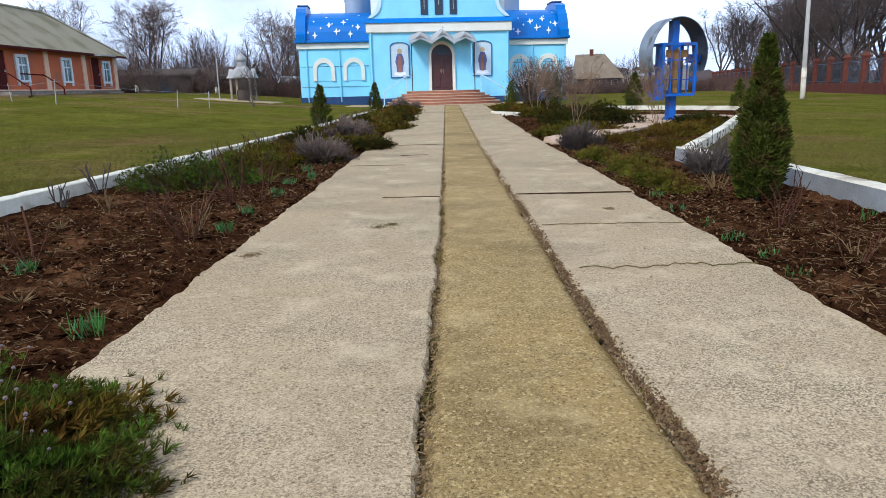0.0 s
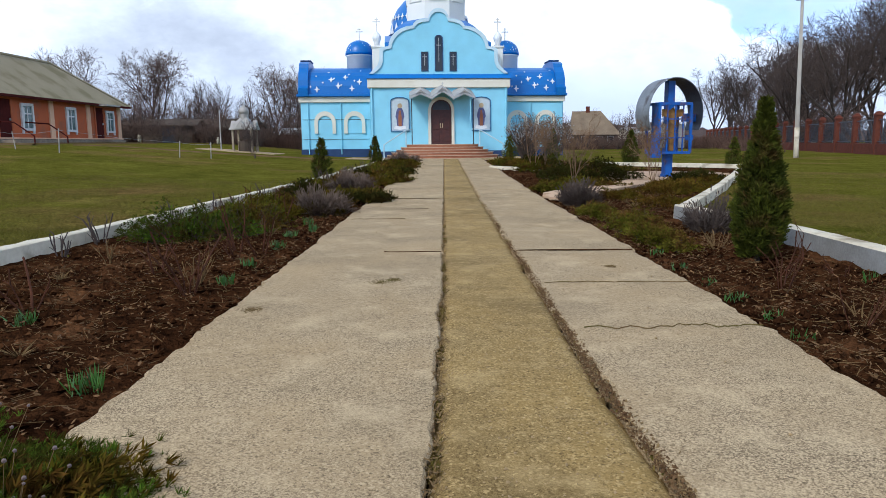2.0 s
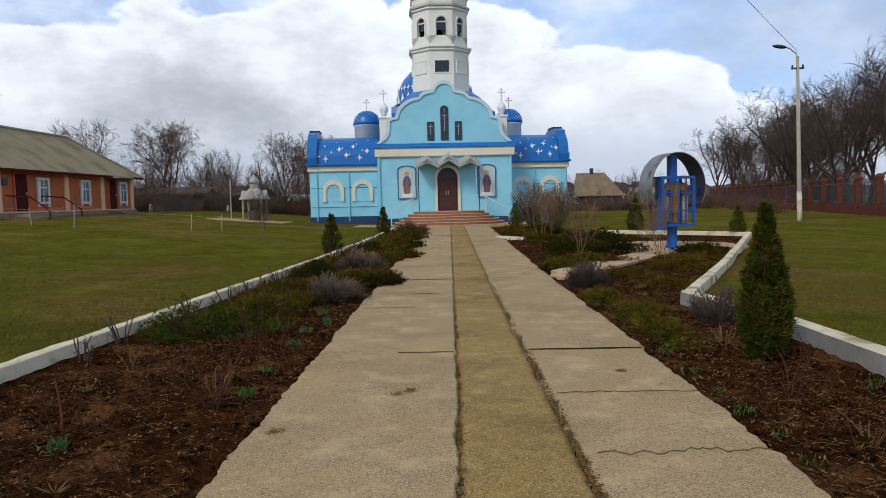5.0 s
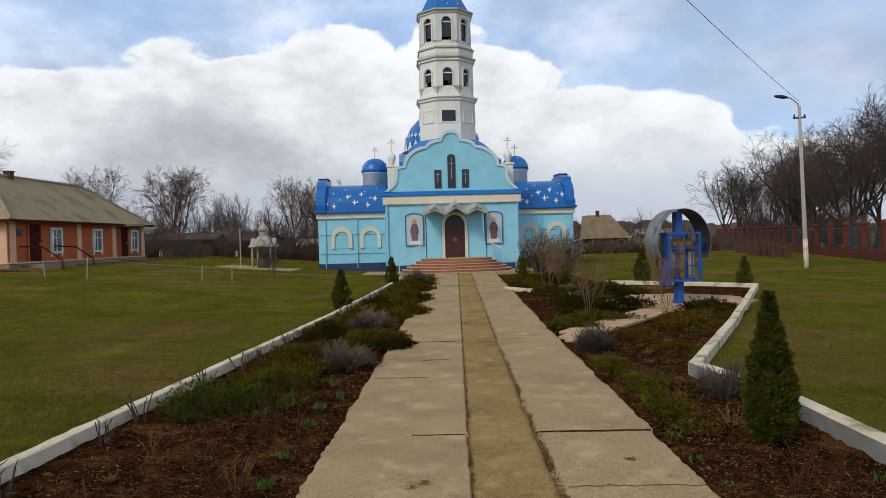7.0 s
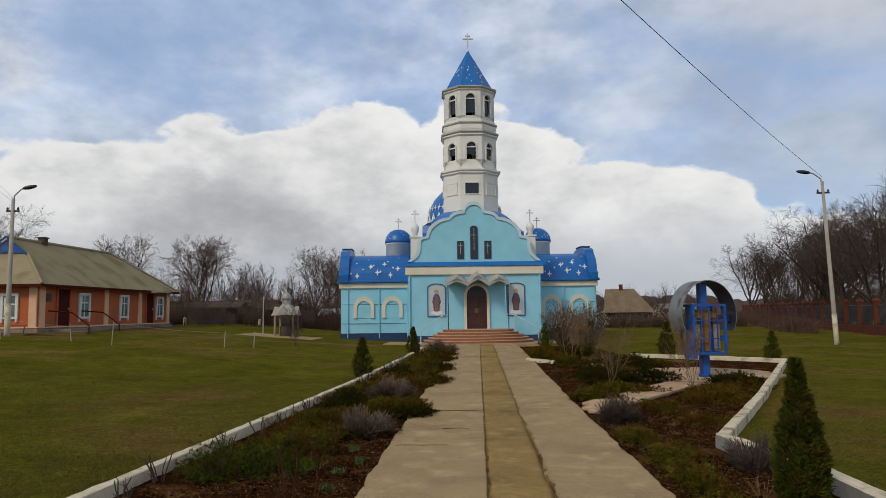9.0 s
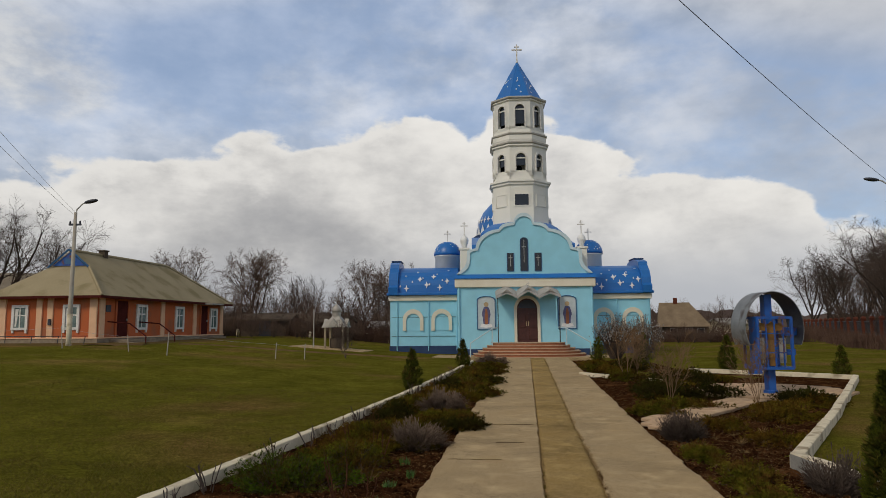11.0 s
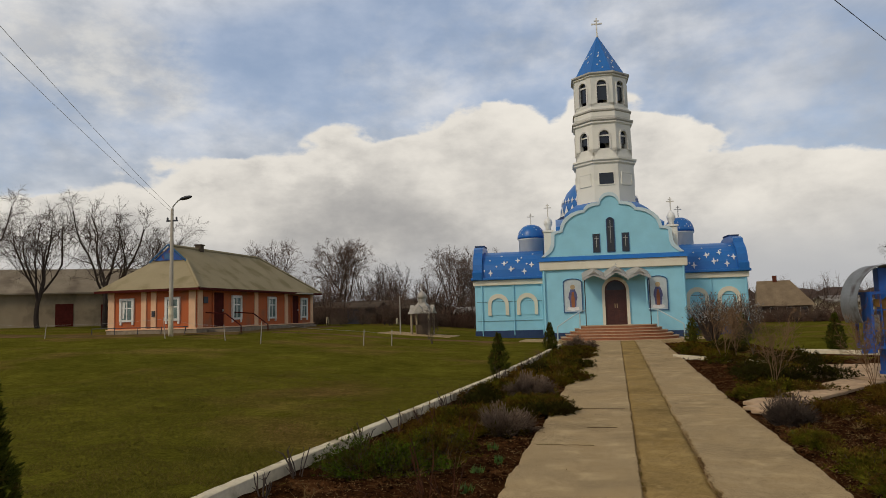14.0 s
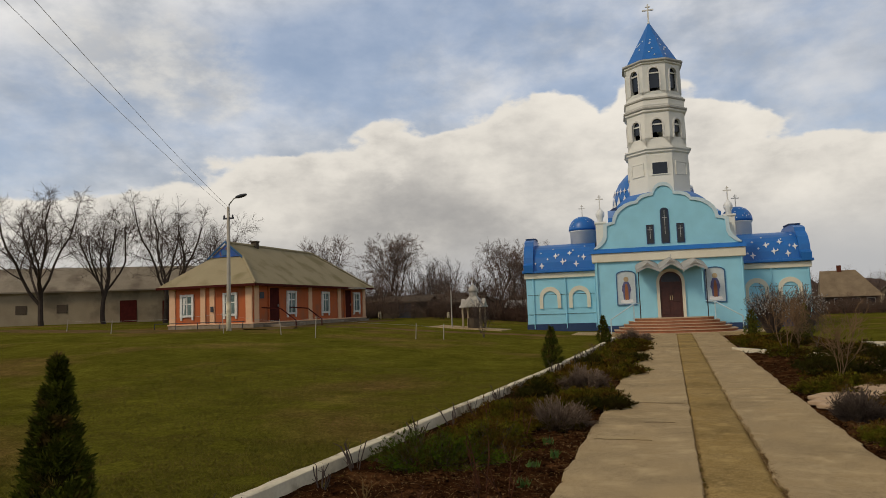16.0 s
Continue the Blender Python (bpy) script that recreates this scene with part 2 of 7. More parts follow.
M_TRIM = material("cream_trim", (0.78, 0.74, 0.62), (0.68, 0.63, 0.5), 1.2, 0.8, bump=0.1)
M_TOWER = material("white_plaster", (0.84, 0.83, 0.77), (0.74, 0.74, 0.69), 0.8, 0.85, bump=0.12, fine=25, spread=0.3, stain=(0.6, 0.62, 0.6), stain_scale=0.35)
M_GABLETRIM = material("pale_blue_trim", (0.62, 0.75, 0.80), (0.5, 0.66, 0.74), 2, 0.8, bump=0.1)
M_SILVER = material("silver_drum", (0.84, 0.85, 0.84), (0.74, 0.76, 0.76), 1, 0.55, metal=0.0, bump=0.05)
M_STAR = material("white_star", (0.9, 0.91, 0.92), None, 2, 0.6, bump=0)
M_GLASS = material("dark_glass", (0.02, 0.025, 0.035), None, 3, 0.08, bump=0)
M_DOOR = material("dark_wood", (0.075, 0.019, 0.012), (0.04, 0.011, 0.008), 6, 0.5, bump=0.3, fine=30)
M_STEP = material("terracotta_step", (0.36, 0.14, 0.064), (0.26, 0.098, 0.046), 3, 0.75, bump=0.2)
M_STEPTOP = material("pale_tile", (0.55, 0.38, 0.25), None, 3, 0.7)
M_RAIL = material("pale_rail", (0.5, 0.68, 0.76), None, 3, 0.5)
M_GREY = material("grey_metal", (0.46, 0.46, 0.45), (0.34, 0.34, 0.33), 3, 0.5, metal=0.15, bump=0.1)
M_DARKMETAL = material("dark_metal", (0.05, 0.055, 0.07), None, 4, 0.5, metal=0.4)
M_ICON = material("icon_ground", (0.56, 0.64, 0.67), (0.46, 0.54, 0.58), 5, 0.6, bump=0.05)
M_ICONFIG = material("icon_figure", (0.13, 0.14, 0.30), (0.07, 0.07, 0.16), 6, 0.6, bump=0)
M_ICONGOLD = material("icon_gold", (0.55, 0.42, 0.24), None, 6, 0.5, bump=0)
M_FRAMEBLUE = material("deep_blue_paint", (0.03, 0.13, 0.3), None, 4, 0.5)
M_ORANGE = material("terracotta_plaster", (0.52, 0.145, 0.06), (0.42, 0.115, 0.047), 0.8, 0.9, bump=0.2, fine=30, spread=0.35, stain=(0.34, 0.13, 0.07), stain_scale=0.9)
M_PEACH = material("peach_plaster", (0.80, 0.52, 0.34), (0.68, 0.42, 0.26), 2, 0.9, bump=0.15)
M_SLATE = material("asbestos_roof", (0.37, 0.315, 0.205), (0.28, 0.235, 0.145), 0.7, 0.98, bump=0.5, fine=14, spread=0.35, stain=(0.235, 0.20, 0.115), stain_scale=0.7)
M_STONE = material("plinth_stone", (0.33, 0.27, 0.2), (0.2, 0.16, 0.12), 3.5, 0.95, bump=0.8, fine=9)
M_MAROON = material("maroon_door", (0.085, 0.016, 0.013), (0.05, 0.011, 0.009), 4, 0.9)
M_WINWHITE = material("white_window_paint", (0.8, 0.79, 0.75), None, 6, 0.6, bump=0.05)
M_CURTAIN = material("curtained_glass", (0.20, 0.27, 0.25), (0.05, 0.08, 0.08), 5, 0.12, bump=0)
M_POLE = material("concrete_pole", (0.43, 0.40, 0.34), (0.33, 0.3, 0.25), 3, 0.9)
M_BARK = material("bark", (0.068, 0.053, 0.043), (0.038, 0.030, 0.026), 3, 0.95, bump=0.6, fine=18)
M_TWIG = material("twig", (0.098, 0.074, 0.062), (0.058, 0.044, 0.038), 2, 0.95, bump=0)
M_TWIGRED = material("reddish_twig", (0.155, 0.105, 0.082), (0.09, 0.062, 0.048), 2, 0.95, bump=0)
M_THUJA = material("thuja_foliage", (0.105, 0.118, 0.012), (0.022, 0.031, 0.004), 7, 0.85, bump=0, island=0.45, stain=(0.10, 0.065, 0.018), stain_scale=5)
# mottle: uneven foliage tone, plus shade inside the shrubs put into the colour
M_JUNIPER = material("juniper_foliage", (0.112, 0.118, 0.011), (0.085, 0.042, 0.012), 3.0, 0.98, bump=0, island=0.5, spread=0.14, mottle=((5, 0.25, 1.35),))
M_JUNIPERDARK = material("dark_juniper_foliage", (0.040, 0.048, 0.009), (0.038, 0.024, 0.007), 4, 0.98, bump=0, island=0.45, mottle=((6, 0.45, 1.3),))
M_LAVENDER = material("dry_lavender", (0.235, 0.178, 0.135), (0.085, 0.058, 0.046), 9, 0.98, bump=0, island=0.5)
M_STRAW = material("dry_straw", (0.22, 0.145, 0.06), (0.11, 0.065, 0.028), 8, 0.95, bump=0, island=0.4)
M_CANE = material("rose_cane", (0.095, 0.035, 0.017), (0.042, 0.021, 0.013), 9, 0.8, bump=0, island=0.5)
M_LEAF = material("spring_leaf", (0.062, 0.150, 0.018), (0.030, 0.085, 0.014), 8, 0.5, bump=0, island=0.25)
M_KIOSK = material("cobalt_paint", (0.012, 0.115, 0.46), (0.008, 0.06, 0.28), 3, 0.45, bump=0.1, stain=(0.13, 0.05, 0.02), stain_scale=3.5)
M_RUST = material("rusty_plate", (0.36, 0.2, 0.06), (0.2, 0.1, 0.04), 4, 0.8, bump=0.2)
M_HOOD = material("galvanised_sheet", (0.30, 0.31, 0.31), (0.19, 0.2, 0.2), 2.5, 0.5, metal=0.6, bump=0.1, stain=(0.09, 0.07, 0.06), stain_scale=2)
M_BRICK = material("fence_brick", (0.14, 0.046, 0.028), (0.09, 0.03, 0.02), 6, 0.9, bump=0.4, fine=30)
M_PAVER = material("pink_paver", (0.50, 0.36, 0.235), (0.38, 0.265, 0.17), 4, 0.9, bump=0.3, island=0.25)
M_BARN = material("weathered_plaster", (0.36, 0.30, 0.21), (0.25, 0.2, 0.14), 0.7, 0.95, bump=0.4, stain=(0.17, 0.14, 0.1), stain_scale=0.5)
M_BARNROOF = material("weathered_sheet", (0.30, 0.26, 0.20), (0.2, 0.17, 0.13), 0.8, 0.95, bump=0.4, fine=12, stain=(0.16, 0.13, 0.1), stain_scale=0.5)
M_SHED = material("weathered_wall", (0.105, 0.082, 0.062), (0.06, 0.047, 0.037), 1.5, 0.95, bump=0.4)
M_TIN = material("weathered_tin", (0.42, 0.40, 0.36), (0.28, 0.26, 0.23), 3, 0.55, metal=0.2)
M_WIRE = material("cable", (0.03, 0.03, 0.035), None, 4, 0.6, bump=0)
M_HEATH = material("brown_groundcover", (0.115, 0.058, 0.012), (0.08, 0.066, 0.007), 2.5, 0.98, bump=0, island=0.5, spread=0.15, mottle=((6, 0.4, 1.4),))
M_LEDGE = material("grey_ledge", (0.5, 0.49, 0.45), (0.38, 0.37, 0.34), 3, 0.7, bump=0.1)
M_ROOFBROWN = material("brown_roof", (0.25, 0.19, 0.125), (0.16, 0.12, 0.08), 1.2, 0.95, bump=0.3, fine=12)
M_SEED = material("pale_seed_head", (0.40, 0.385, 0.37), (0.22, 0.21, 0.2), 6, 0.9, bump=0, island=0.4)
M_GREYLEAF = material("grey_leaf", (0.115, 0.09, 0.075), (0.05, 0.038, 0.032), 6, 0.98, bump=0, island=0.4)
M_FRESH = material("fresh_juniper_foliage", (0.072, 0.122, 0.011), (0.062, 0.042, 0.010), 6, 0.98, bump=0, island=0.5, spread=0.14, mottle=((10, 0.3, 1.3),))
M_SHOOT = material("young_shoot", (0.22, 0.135, 0.075), (0.13, 0.085, 0.05), 3, 0.95, bump=0)
M_BRUSH = material("bare_brush", (0.115, 0.070, 0.052), (0.06, 0.038, 0.03), 0.5, 0.98, bump=0, island=0.5)
M_FARWOOD = material("far_woods", (0.105, 0.078, 0.068), (0.075, 0.06, 0.058), 0.05, 0.98, bump=0, fine=0.4, spread=0.3)
M_SEEDBALL = material("dried_flower_head", (0.24, 0.19, 0.17), (0.14, 0.1, 0.09), 40, 0.95, bump=0)


# ---------------------------------------------------------------- mesh helpers
def smooth(lo, hi, v):
    t = min(max((v - lo) / (hi - lo), 0), 1)
    return t * t * (3 - 2 * t)


def gz(x, y):
    """Height of the ground: level at the walk, rising gently to the church and the houses."""
    return 0.22 * smooth(12, 38, y) + 1.05 * smooth(3.5, 22, -x) * smooth(4, 26, y) + 0.5 * smooth(22, 45, -x) * smooth(10, 30, y)


def mesh_object(name, bm, mat, parent=None, label="", smooth_faces=False):
    me = bpy.data.meshes.new(name)
    bm.to_mesh(me)
    bm.free()
    for mm in (mat if isinstance(mat, (list, tuple)) else [mat]):
        me.materials.append(mm)
    if smooth_faces:
        me.polygons.foreach_set("use_smooth", [True] * len(me.polygons))
    ob = new(name, me)
    if parent is not None:
        ob.parent = parent
    if label:
        tagged(ob, label)
    return ob


def part(name, bm, mat, parent, label="", smooth_faces=False):
    return mesh_object(name, bm, mat, parent, label, smooth_faces)


def raw(name, verts, faces, mat, parent=None, label="", smooth_faces=False):
    """A mesh straight from vertex and face lists made by a loop."""
    me = bpy.data.meshes.new(name)
    me.from_pydata(verts, [], faces)
    me.update()
    for mm in (mat if isinstance(mat, (list, tuple)) else [mat]):
        me.materials.append(mm)
    if smooth_faces:
        me.polygons.foreach_set("use_smooth", [True] * len(me.polygons))
    ob = new(name, me)
    if parent is not None:
        ob.parent = parent
    if label:
        tagged(ob, label)
    return ob


def thing(name, m, label, category, group="", kind=""):
    ob = new(name)
    ob.matrix_basis = m
    return tagged(ob, label, category, group, kind)


def box(x0, x1, y0, y1, z0, z1, bevel=0.0, bm=None):
    bm = bm or bmesh.new()
    made = bmesh.ops.create_cube(bm, size=1, matrix=Matrix.Translation(((x0 + x1) / 2, (y0 + y1) / 2, (z0 + z1) / 2)) @ Matrix.Diagonal((x1 - x0, y1 - y0, z1 - z0, 1)))
    if bevel:
        es = {e for v in made["verts"] for e in v.link_edges}
        bmesh.ops.bevel(bm, geom=list(es), offset=bevel, segments=1, affect="EDGES")
    return bm


def prism(points, y0, y1, bm=None):
    """Extrude a closed outline in the xz plane from y0 to y1."""
    bm = bm or bmesh.new()
    a = [bm.verts.new((x, y0, z)) for x, z in points]
    b = [bm.verts.new((x, y1, z)) for x, z in points]
    n = len(points)
    bm.faces.new(a)
    bm.faces.new(b[::-1])
    for i in range(n):
        bm.faces.new((a[i], b[i], b[(i + 1) % n], a[(i + 1) % n]))
    bmesh.ops.recalc_face_normals(bm, faces=bm.faces)
    return bm


def ring_prism(outer, inner, y0, y1, closed=True, bm=None):
    """A band between two outlines of equal count in the xz plane, with depth."""
    bm = bm or bmesh.new()
    layers = [[bm.verts.new((x, y, z)) for x, z in pts] for pts, y in ((outer, y0), (inner, y0), (inner, y1), (outer, y1))]
    n = len(outer)
    for i in range(n if closed else n - 1):
        j = (i + 1) % n
        for k in range(4):
            bm.faces.new((layers[k][i], layers[k][j], layers[(k + 1) % 4][j], layers[(k + 1) % 4][i]))
    if not closed:
        for i in (0, n - 1):
            bm.faces.new([layers[k][i] for k in range(4)])
    bmesh.ops.recalc_face_normals(bm, faces=bm.faces)
    return bm


def lathe(profile, n=24, cx=0, cy=0, phase=0.0, bm=None):
    bm = bm or bmesh.new()
    rings = []
    for r, z in profile:
        if r < 1e-4:
            rings.append([bm.verts.new((cx, cy, z))])
        else:
            rings.append([bm.verts.new((cx + r * math.cos(phase + 2 * math.pi * i / n), cy + r * math.sin(phase + 2 * math.pi * i / n), z)) for i in range(n)])
    for a, b in zip(rings, rings[1:]):
        for i in range(n):
            j = (i + 1) % n
            if len(a) == 1:
                bm.faces.new((a[0], b[j], b[i]))
            elif len(b) == 1:
                bm.faces.new((a[i], a[j], b[0]))
            else:
                bm.faces.new((a[i], a[j], b[j], b[i]))
    for r, flip in ((rings[0], True), (rings[-1], False)):
        if len(r) > 1:
            bm.faces.new(r[::-1] if flip else r)
    bmesh.ops.recalc_face_normals(bm, faces=bm.faces)
    return bm


def tube(points, r0, r1=None, n=6, bm=None):
    """A tapering tube along points."""
    bm = bm or bmesh.new()
    r1 = r0 if r1 is None else r1
    rings = []
    for i, p in enumerate(points):
        p = Vector(p)
        d = (Vector(points[min(i + 1, len(points) - 1)]) - Vector(points[max(i - 1, 0)])).normalized()
        u = d.cross(Vector((0.31, 0.22, 0.92)))
        u = u.normalized() if u.length > 1e-3 else Vector((1, 0, 0))
        w = d.cross(u)
        r = r0 + (r1 - r0) * i / max(len(points) - 1, 1)
        rings.append([bm.verts.new(p + (u * math.cos(2 * math.pi * k / n) + w * math.sin(2 * math.pi * k / n)) * r) for k in range(n)])
    for a, b in zip(rings, rings[1:]):
        for k in range(n):
            bm.faces.new((a[k], a[(k + 1) % n], b[(k + 1) % n], b[k]))
    bm.faces.new(rings[0][::-1])
    bm.faces.new(rings[-1])
    return bm


def arch(x0, x1, z0, z1, n=10, rise=None):
    """Outline of an opening with a round head."""
    w = (x1 - x0) / 2
    rise = w if rise is None else rise
    cx = (x0 + x1) / 2
    return [(x0, z0)] + [(cx - w * math.cos(math.pi * i / n), z1 - rise + rise * math.sin(math.pi * i / n)) for i in range(n + 1)] + [(x1, z0)]


# ---------------------------------------------------------------- ground
def build_ground():
    def axis(near, step, far):
        v, out = 0.0, [0.0]
        while v < far:
            v += step if v < near else step * (1 + (v - near) * 0.22)
            out.append(min(v, far))
        return out
    pos = axis(14, 0.45, 1600)
    xs = [-v for v in pos[:0:-1]] + pos
    ys = [-v for v in axis(4, 0.6, 300)[:0:-1]] + axis(44, 0.5, 2500)
    verts, faces = [], []
    for y in ys:
        for x in xs:
            z = gz(x, y) + 0.035 * noise.noise(Vector((x * 0.5, y * 0.5, 0))) * (1 if abs(x) < 60 else 0)
            if -3.7 < x < 3.3 and y < 40 or 11 < y < 25.5 and 0 < x < 3.0 + (y - 10.5) * 0.48:
                z -= 0.16
            verts.append((x, y, z))
    w = len(xs)
    for j in range(len(ys) - 1):
        for i in range(w - 1):
            a = j * w + i
            faces.append((a, a + 1, a + w + 1, a + w))
    tagged(raw("ground", verts, faces, M_GRASS, smooth_faces=True), "short patchy spring lawn, green and straw brown", "lawn", kind="structure")


build_ground()

# outline of the beds: right edge of the left one, curb lines
LEFT_CURB = [(-4.9, -10.0), (-4.5, 1.0), (-4.35, 6.0), (-4.0, 13.0), (-3.55, 20.0), (-3.2, 27.0), (-3.05, 33.0)]
RIGHT_CURB = [(3.95, -10.0), (3.85, 1.5), (3.8, 6.0), (3.78, 8.2), (3.38, 10.5)]
RIGHT_FAR = [(3.38, 10.5), (6.3, 16.4), (10.2, 24.6)]
RIGHT_BACK = [(10.2, 24.6), (8.0, 26.3), (5.6, 27.6)]
PATH_L, STRIP_L, STRIP_R, PATH_R, PATH_END = -1.46, 0.0, 0.75, 1.98, 38.4


def drift(y):
    """Small sideways run of the walk towards the church door."""
    return -0.011 * max(y - 6, 0)


def on_line(pts, y):
    for (x0, y0), (x1, y1) in zip(pts, pts[1:]):
        if y <= y1:
            return x0 + (x1 - x0) * (y - y0) / (y1 - y0)
    return pts[-1][0]


def bed(name, left, right, y0, y1, label):
    """Dug soil between two edges, with clods."""
    nx = 46
    rows = [y0 + 0.25 * k for k in range(int((1.0 - y0) / 0.25))] + [1.0 + 0.055 * k for k in range(int((y1 - 1.0) / 0.055) + 1)]
    ny = len(rows) - 1
    verts, faces = [], []
    for j in range(ny + 1):
        y = rows[j]
        a, b = left(y), right(y)
        for i in range(nx + 1):
            x = a + (b - a) * i / nx
            clod = 0.05 * noise.noise(Vector((x * 4.5, y * 4.5, 3))) + 0.045 * noise.noise(Vector((x * 10, y * 10, 7))) + 0.03 * noise.noise(Vector((x, y, 1)))
            rim = min(i, nx - i) / 5
            bank = 0.07 * math.exp(-(i if a < 0 else nx - i) / 5.0)
            verts.append((x, y, gz(x, y) - 0.035 + clod * min(rim, 1) + 0.02 * min(rim, 1) + bank))
    for j in range(ny):
        for i in range(nx):
            k = j * (nx + 1) + i
            faces.append((k, k + 1, k + nx + 2, k + nx + 1))
    tagged(raw(name, verts, faces, M_SOIL, smooth_faces=True), label, "flower bed", kind="structure")


def right_bound(y):
    if y <= 10.5:
        return on_line(RIGHT_CURB, y)
    if y <= 24.6:
        return on_line(RIGHT_FAR, y)
    if y <= 27.6:
        return on_line([(10.2, 24.6), (5.6, 27.6)], y)
    return 5.6 - 0.08 * (y - 27.6)


bed("flower_bed_left", lambda y: on_line(LEFT_CURB, y), lambda y: PATH_L + drift(y) + 0.05, -10.0, 33.0, "freshly dug brown soil bed beside the concrete walk")
bed("flower_bed_right", lambda y: PATH_R + drift(y) - 0.05, right_bound, -10.0, 36.0, "dug brown soil bed with dead leaves beside the walk")


def curb(name, pts, width, height, label, side, pieces=2.4):
    """A low whitewashed kerb in cast lengths, rough along its top edge."""
    root = tagged(new(name), label, "kerb", kind="structure")
    for (x0, y0), (x1, y1) in zip(pts, pts[1:]):
        length = math.hypot(x1 - x0, y1 - y0)
        n = max(1, round(length / pieces))
        for k in range(n):
            bm = bmesh.new()
            segs = 14
            rise, slip = 0.012 * noise.noise(Vector((k * 3.7, x0, y0))), 0.015 * noise.noise(Vector((k * 2.9, y0, x0)))
            d = Vector((x1 - x0, y1 - y0, 0)) / length
            s = Vector((-d.y, d.x, 0))
            rows = []
            for i in range(segs + 1):
                t = (k + (i / segs) * 0.996 + 0.002) / n
                p = Vector((x0 + (x1 - x0) * t, y0 + (y1 - y0) * t, 0)) + s * slip
                g = gz(p.x, p.y) + rise
                wob = 0.012 * noise.noise(Vector((p.x * 3, p.y * 3, 9))) + 0.010 * noise.noise(Vector((p.x * 11, p.y * 11, 4)))
                prof = ((-width / 2, -0.2), (-width / 2 - wob, height * 0.93), (-width / 2 + 0.02, height + wob), (width / 2 - 0.02, height - wob), (width / 2 + wob, height * 0.93), (width / 2, -0.2))
                rows.append([bm.verts.new(p + s * a + Vector((0, 0, g + b))) for a, b in prof])
            for a, b in zip(rows, rows[1:]):
                for q in range(6):
                    f = bm.faces.new((a[q], a[(q + 1) % 6], b[(q + 1) % 6], b[q]))
                    f.material_index = 0 if q in (1, 2, 3) else 1
            bm.faces.new(rows[0][::-1])
            bm.faces.new(rows[-1])
            bmesh.ops.recalc_face_normals(bm, faces=bm.faces)
            part("kerb_stone", bm, [M_WHITE, side], root)


curb("kerb_left", LEFT_CURB, 0.15, 0.18, "long low kerb with flaking whitewash along the lawn", M_WHITE)
curb("kerb_right", RIGHT_CURB, 0.2, 0.22, "grey concrete kerb with whitewashed top beside the bed", M_CURB)
curb("kerb_inner", [(1.55, 26.6), (3.0, 24.9), (4.5, 23.1)], 0.14, 0.11, "low whitewashed edging across the flower bed", M_WHITE)
curb("kerb_far", RIGHT_FAR + RIGHT_BACK[1:], 0.17, 0.18, "whitewashed concrete kerb turning round the flower bed", M_WHITE)


# ---------------------------------------------------------------- walk of concrete slabs
def ragged(x0, x1, y0, y1, z0, z1, seed, jag=(0.02, 0.02, 0.02, 0.02), cell=0.12, run=(None, None)):
    """A slab with worn, uneven edges."""
    rnd = random.Random(seed)
    bm = bmesh.new()
    outline = []
    nx, ny = max(3, int((x1 - x0) / cell)), max(3, int((y1 - y0) / cell))

    def j(k, a, b):
        return jag[k] * (noise.noise(Vector((a * 1.7 + seed, b * 1.7, k))) + 0.7 * noise.noise(Vector((a * 7 + seed, b * 7, k))) + rnd.uniform(-0.2, 0.2))
    for i in range(nx):
        x = x0 + (x1 - x0) * i / nx
        outline.append((x, y0 + j(0, x, y0)))
    for i in range(ny):
        y = y0 + (y1 - y0) * i / ny
        outline.append((x1 + j(1, x1, y) + (run[0](y) if run[0] else 0), y))
    for i in range(nx):
        x = x1 + (x0 - x1) * i / nx
        outline.append((x, y1 + j(2, x, y1)))
    for i in range(ny):
        y = y1 + (y0 - y1) * i / ny
        outline.append((x0 + j(3, x0, y) + (run[1](y) if run[1] else 0), y))
    cx, cy = (x0 + x1) / 2, (y0 + y1) / 2

    def level(h, inset):
        out = []
        for x, y in outline:
            d = Vector((cx - x, cy - y))
            x2, y2 = x + inset * (1 if d.x > 0 else -1), y + inset * (1 if d.y > 0 else -1)
            out.append(bm.verts.new((x2 + drift(y), y2, gz(x, y) + h)))
        return out
    low, mid, top = level(z0, 0), level(z1 - 0.012, 0), level(z1, 0.012)
    n = len(outline)
    for a, b in ((low, mid), (mid, top)):
        for i in range(n):
            bm.faces.new((a[i], a[(i + 1) % n], b[(i + 1) % n], b[i]))
    bm.faces.new(top)
    bmesh.ops.recalc_face_normals(bm, faces=bm.faces)
    return bm


def bow(y):
    """The sandy strip widens towards the near end of the walk."""
    return 0.085 * (1 - smooth(1.6, 4.2, y)) - 0.025 * smooth(4.5, 7.5, y)


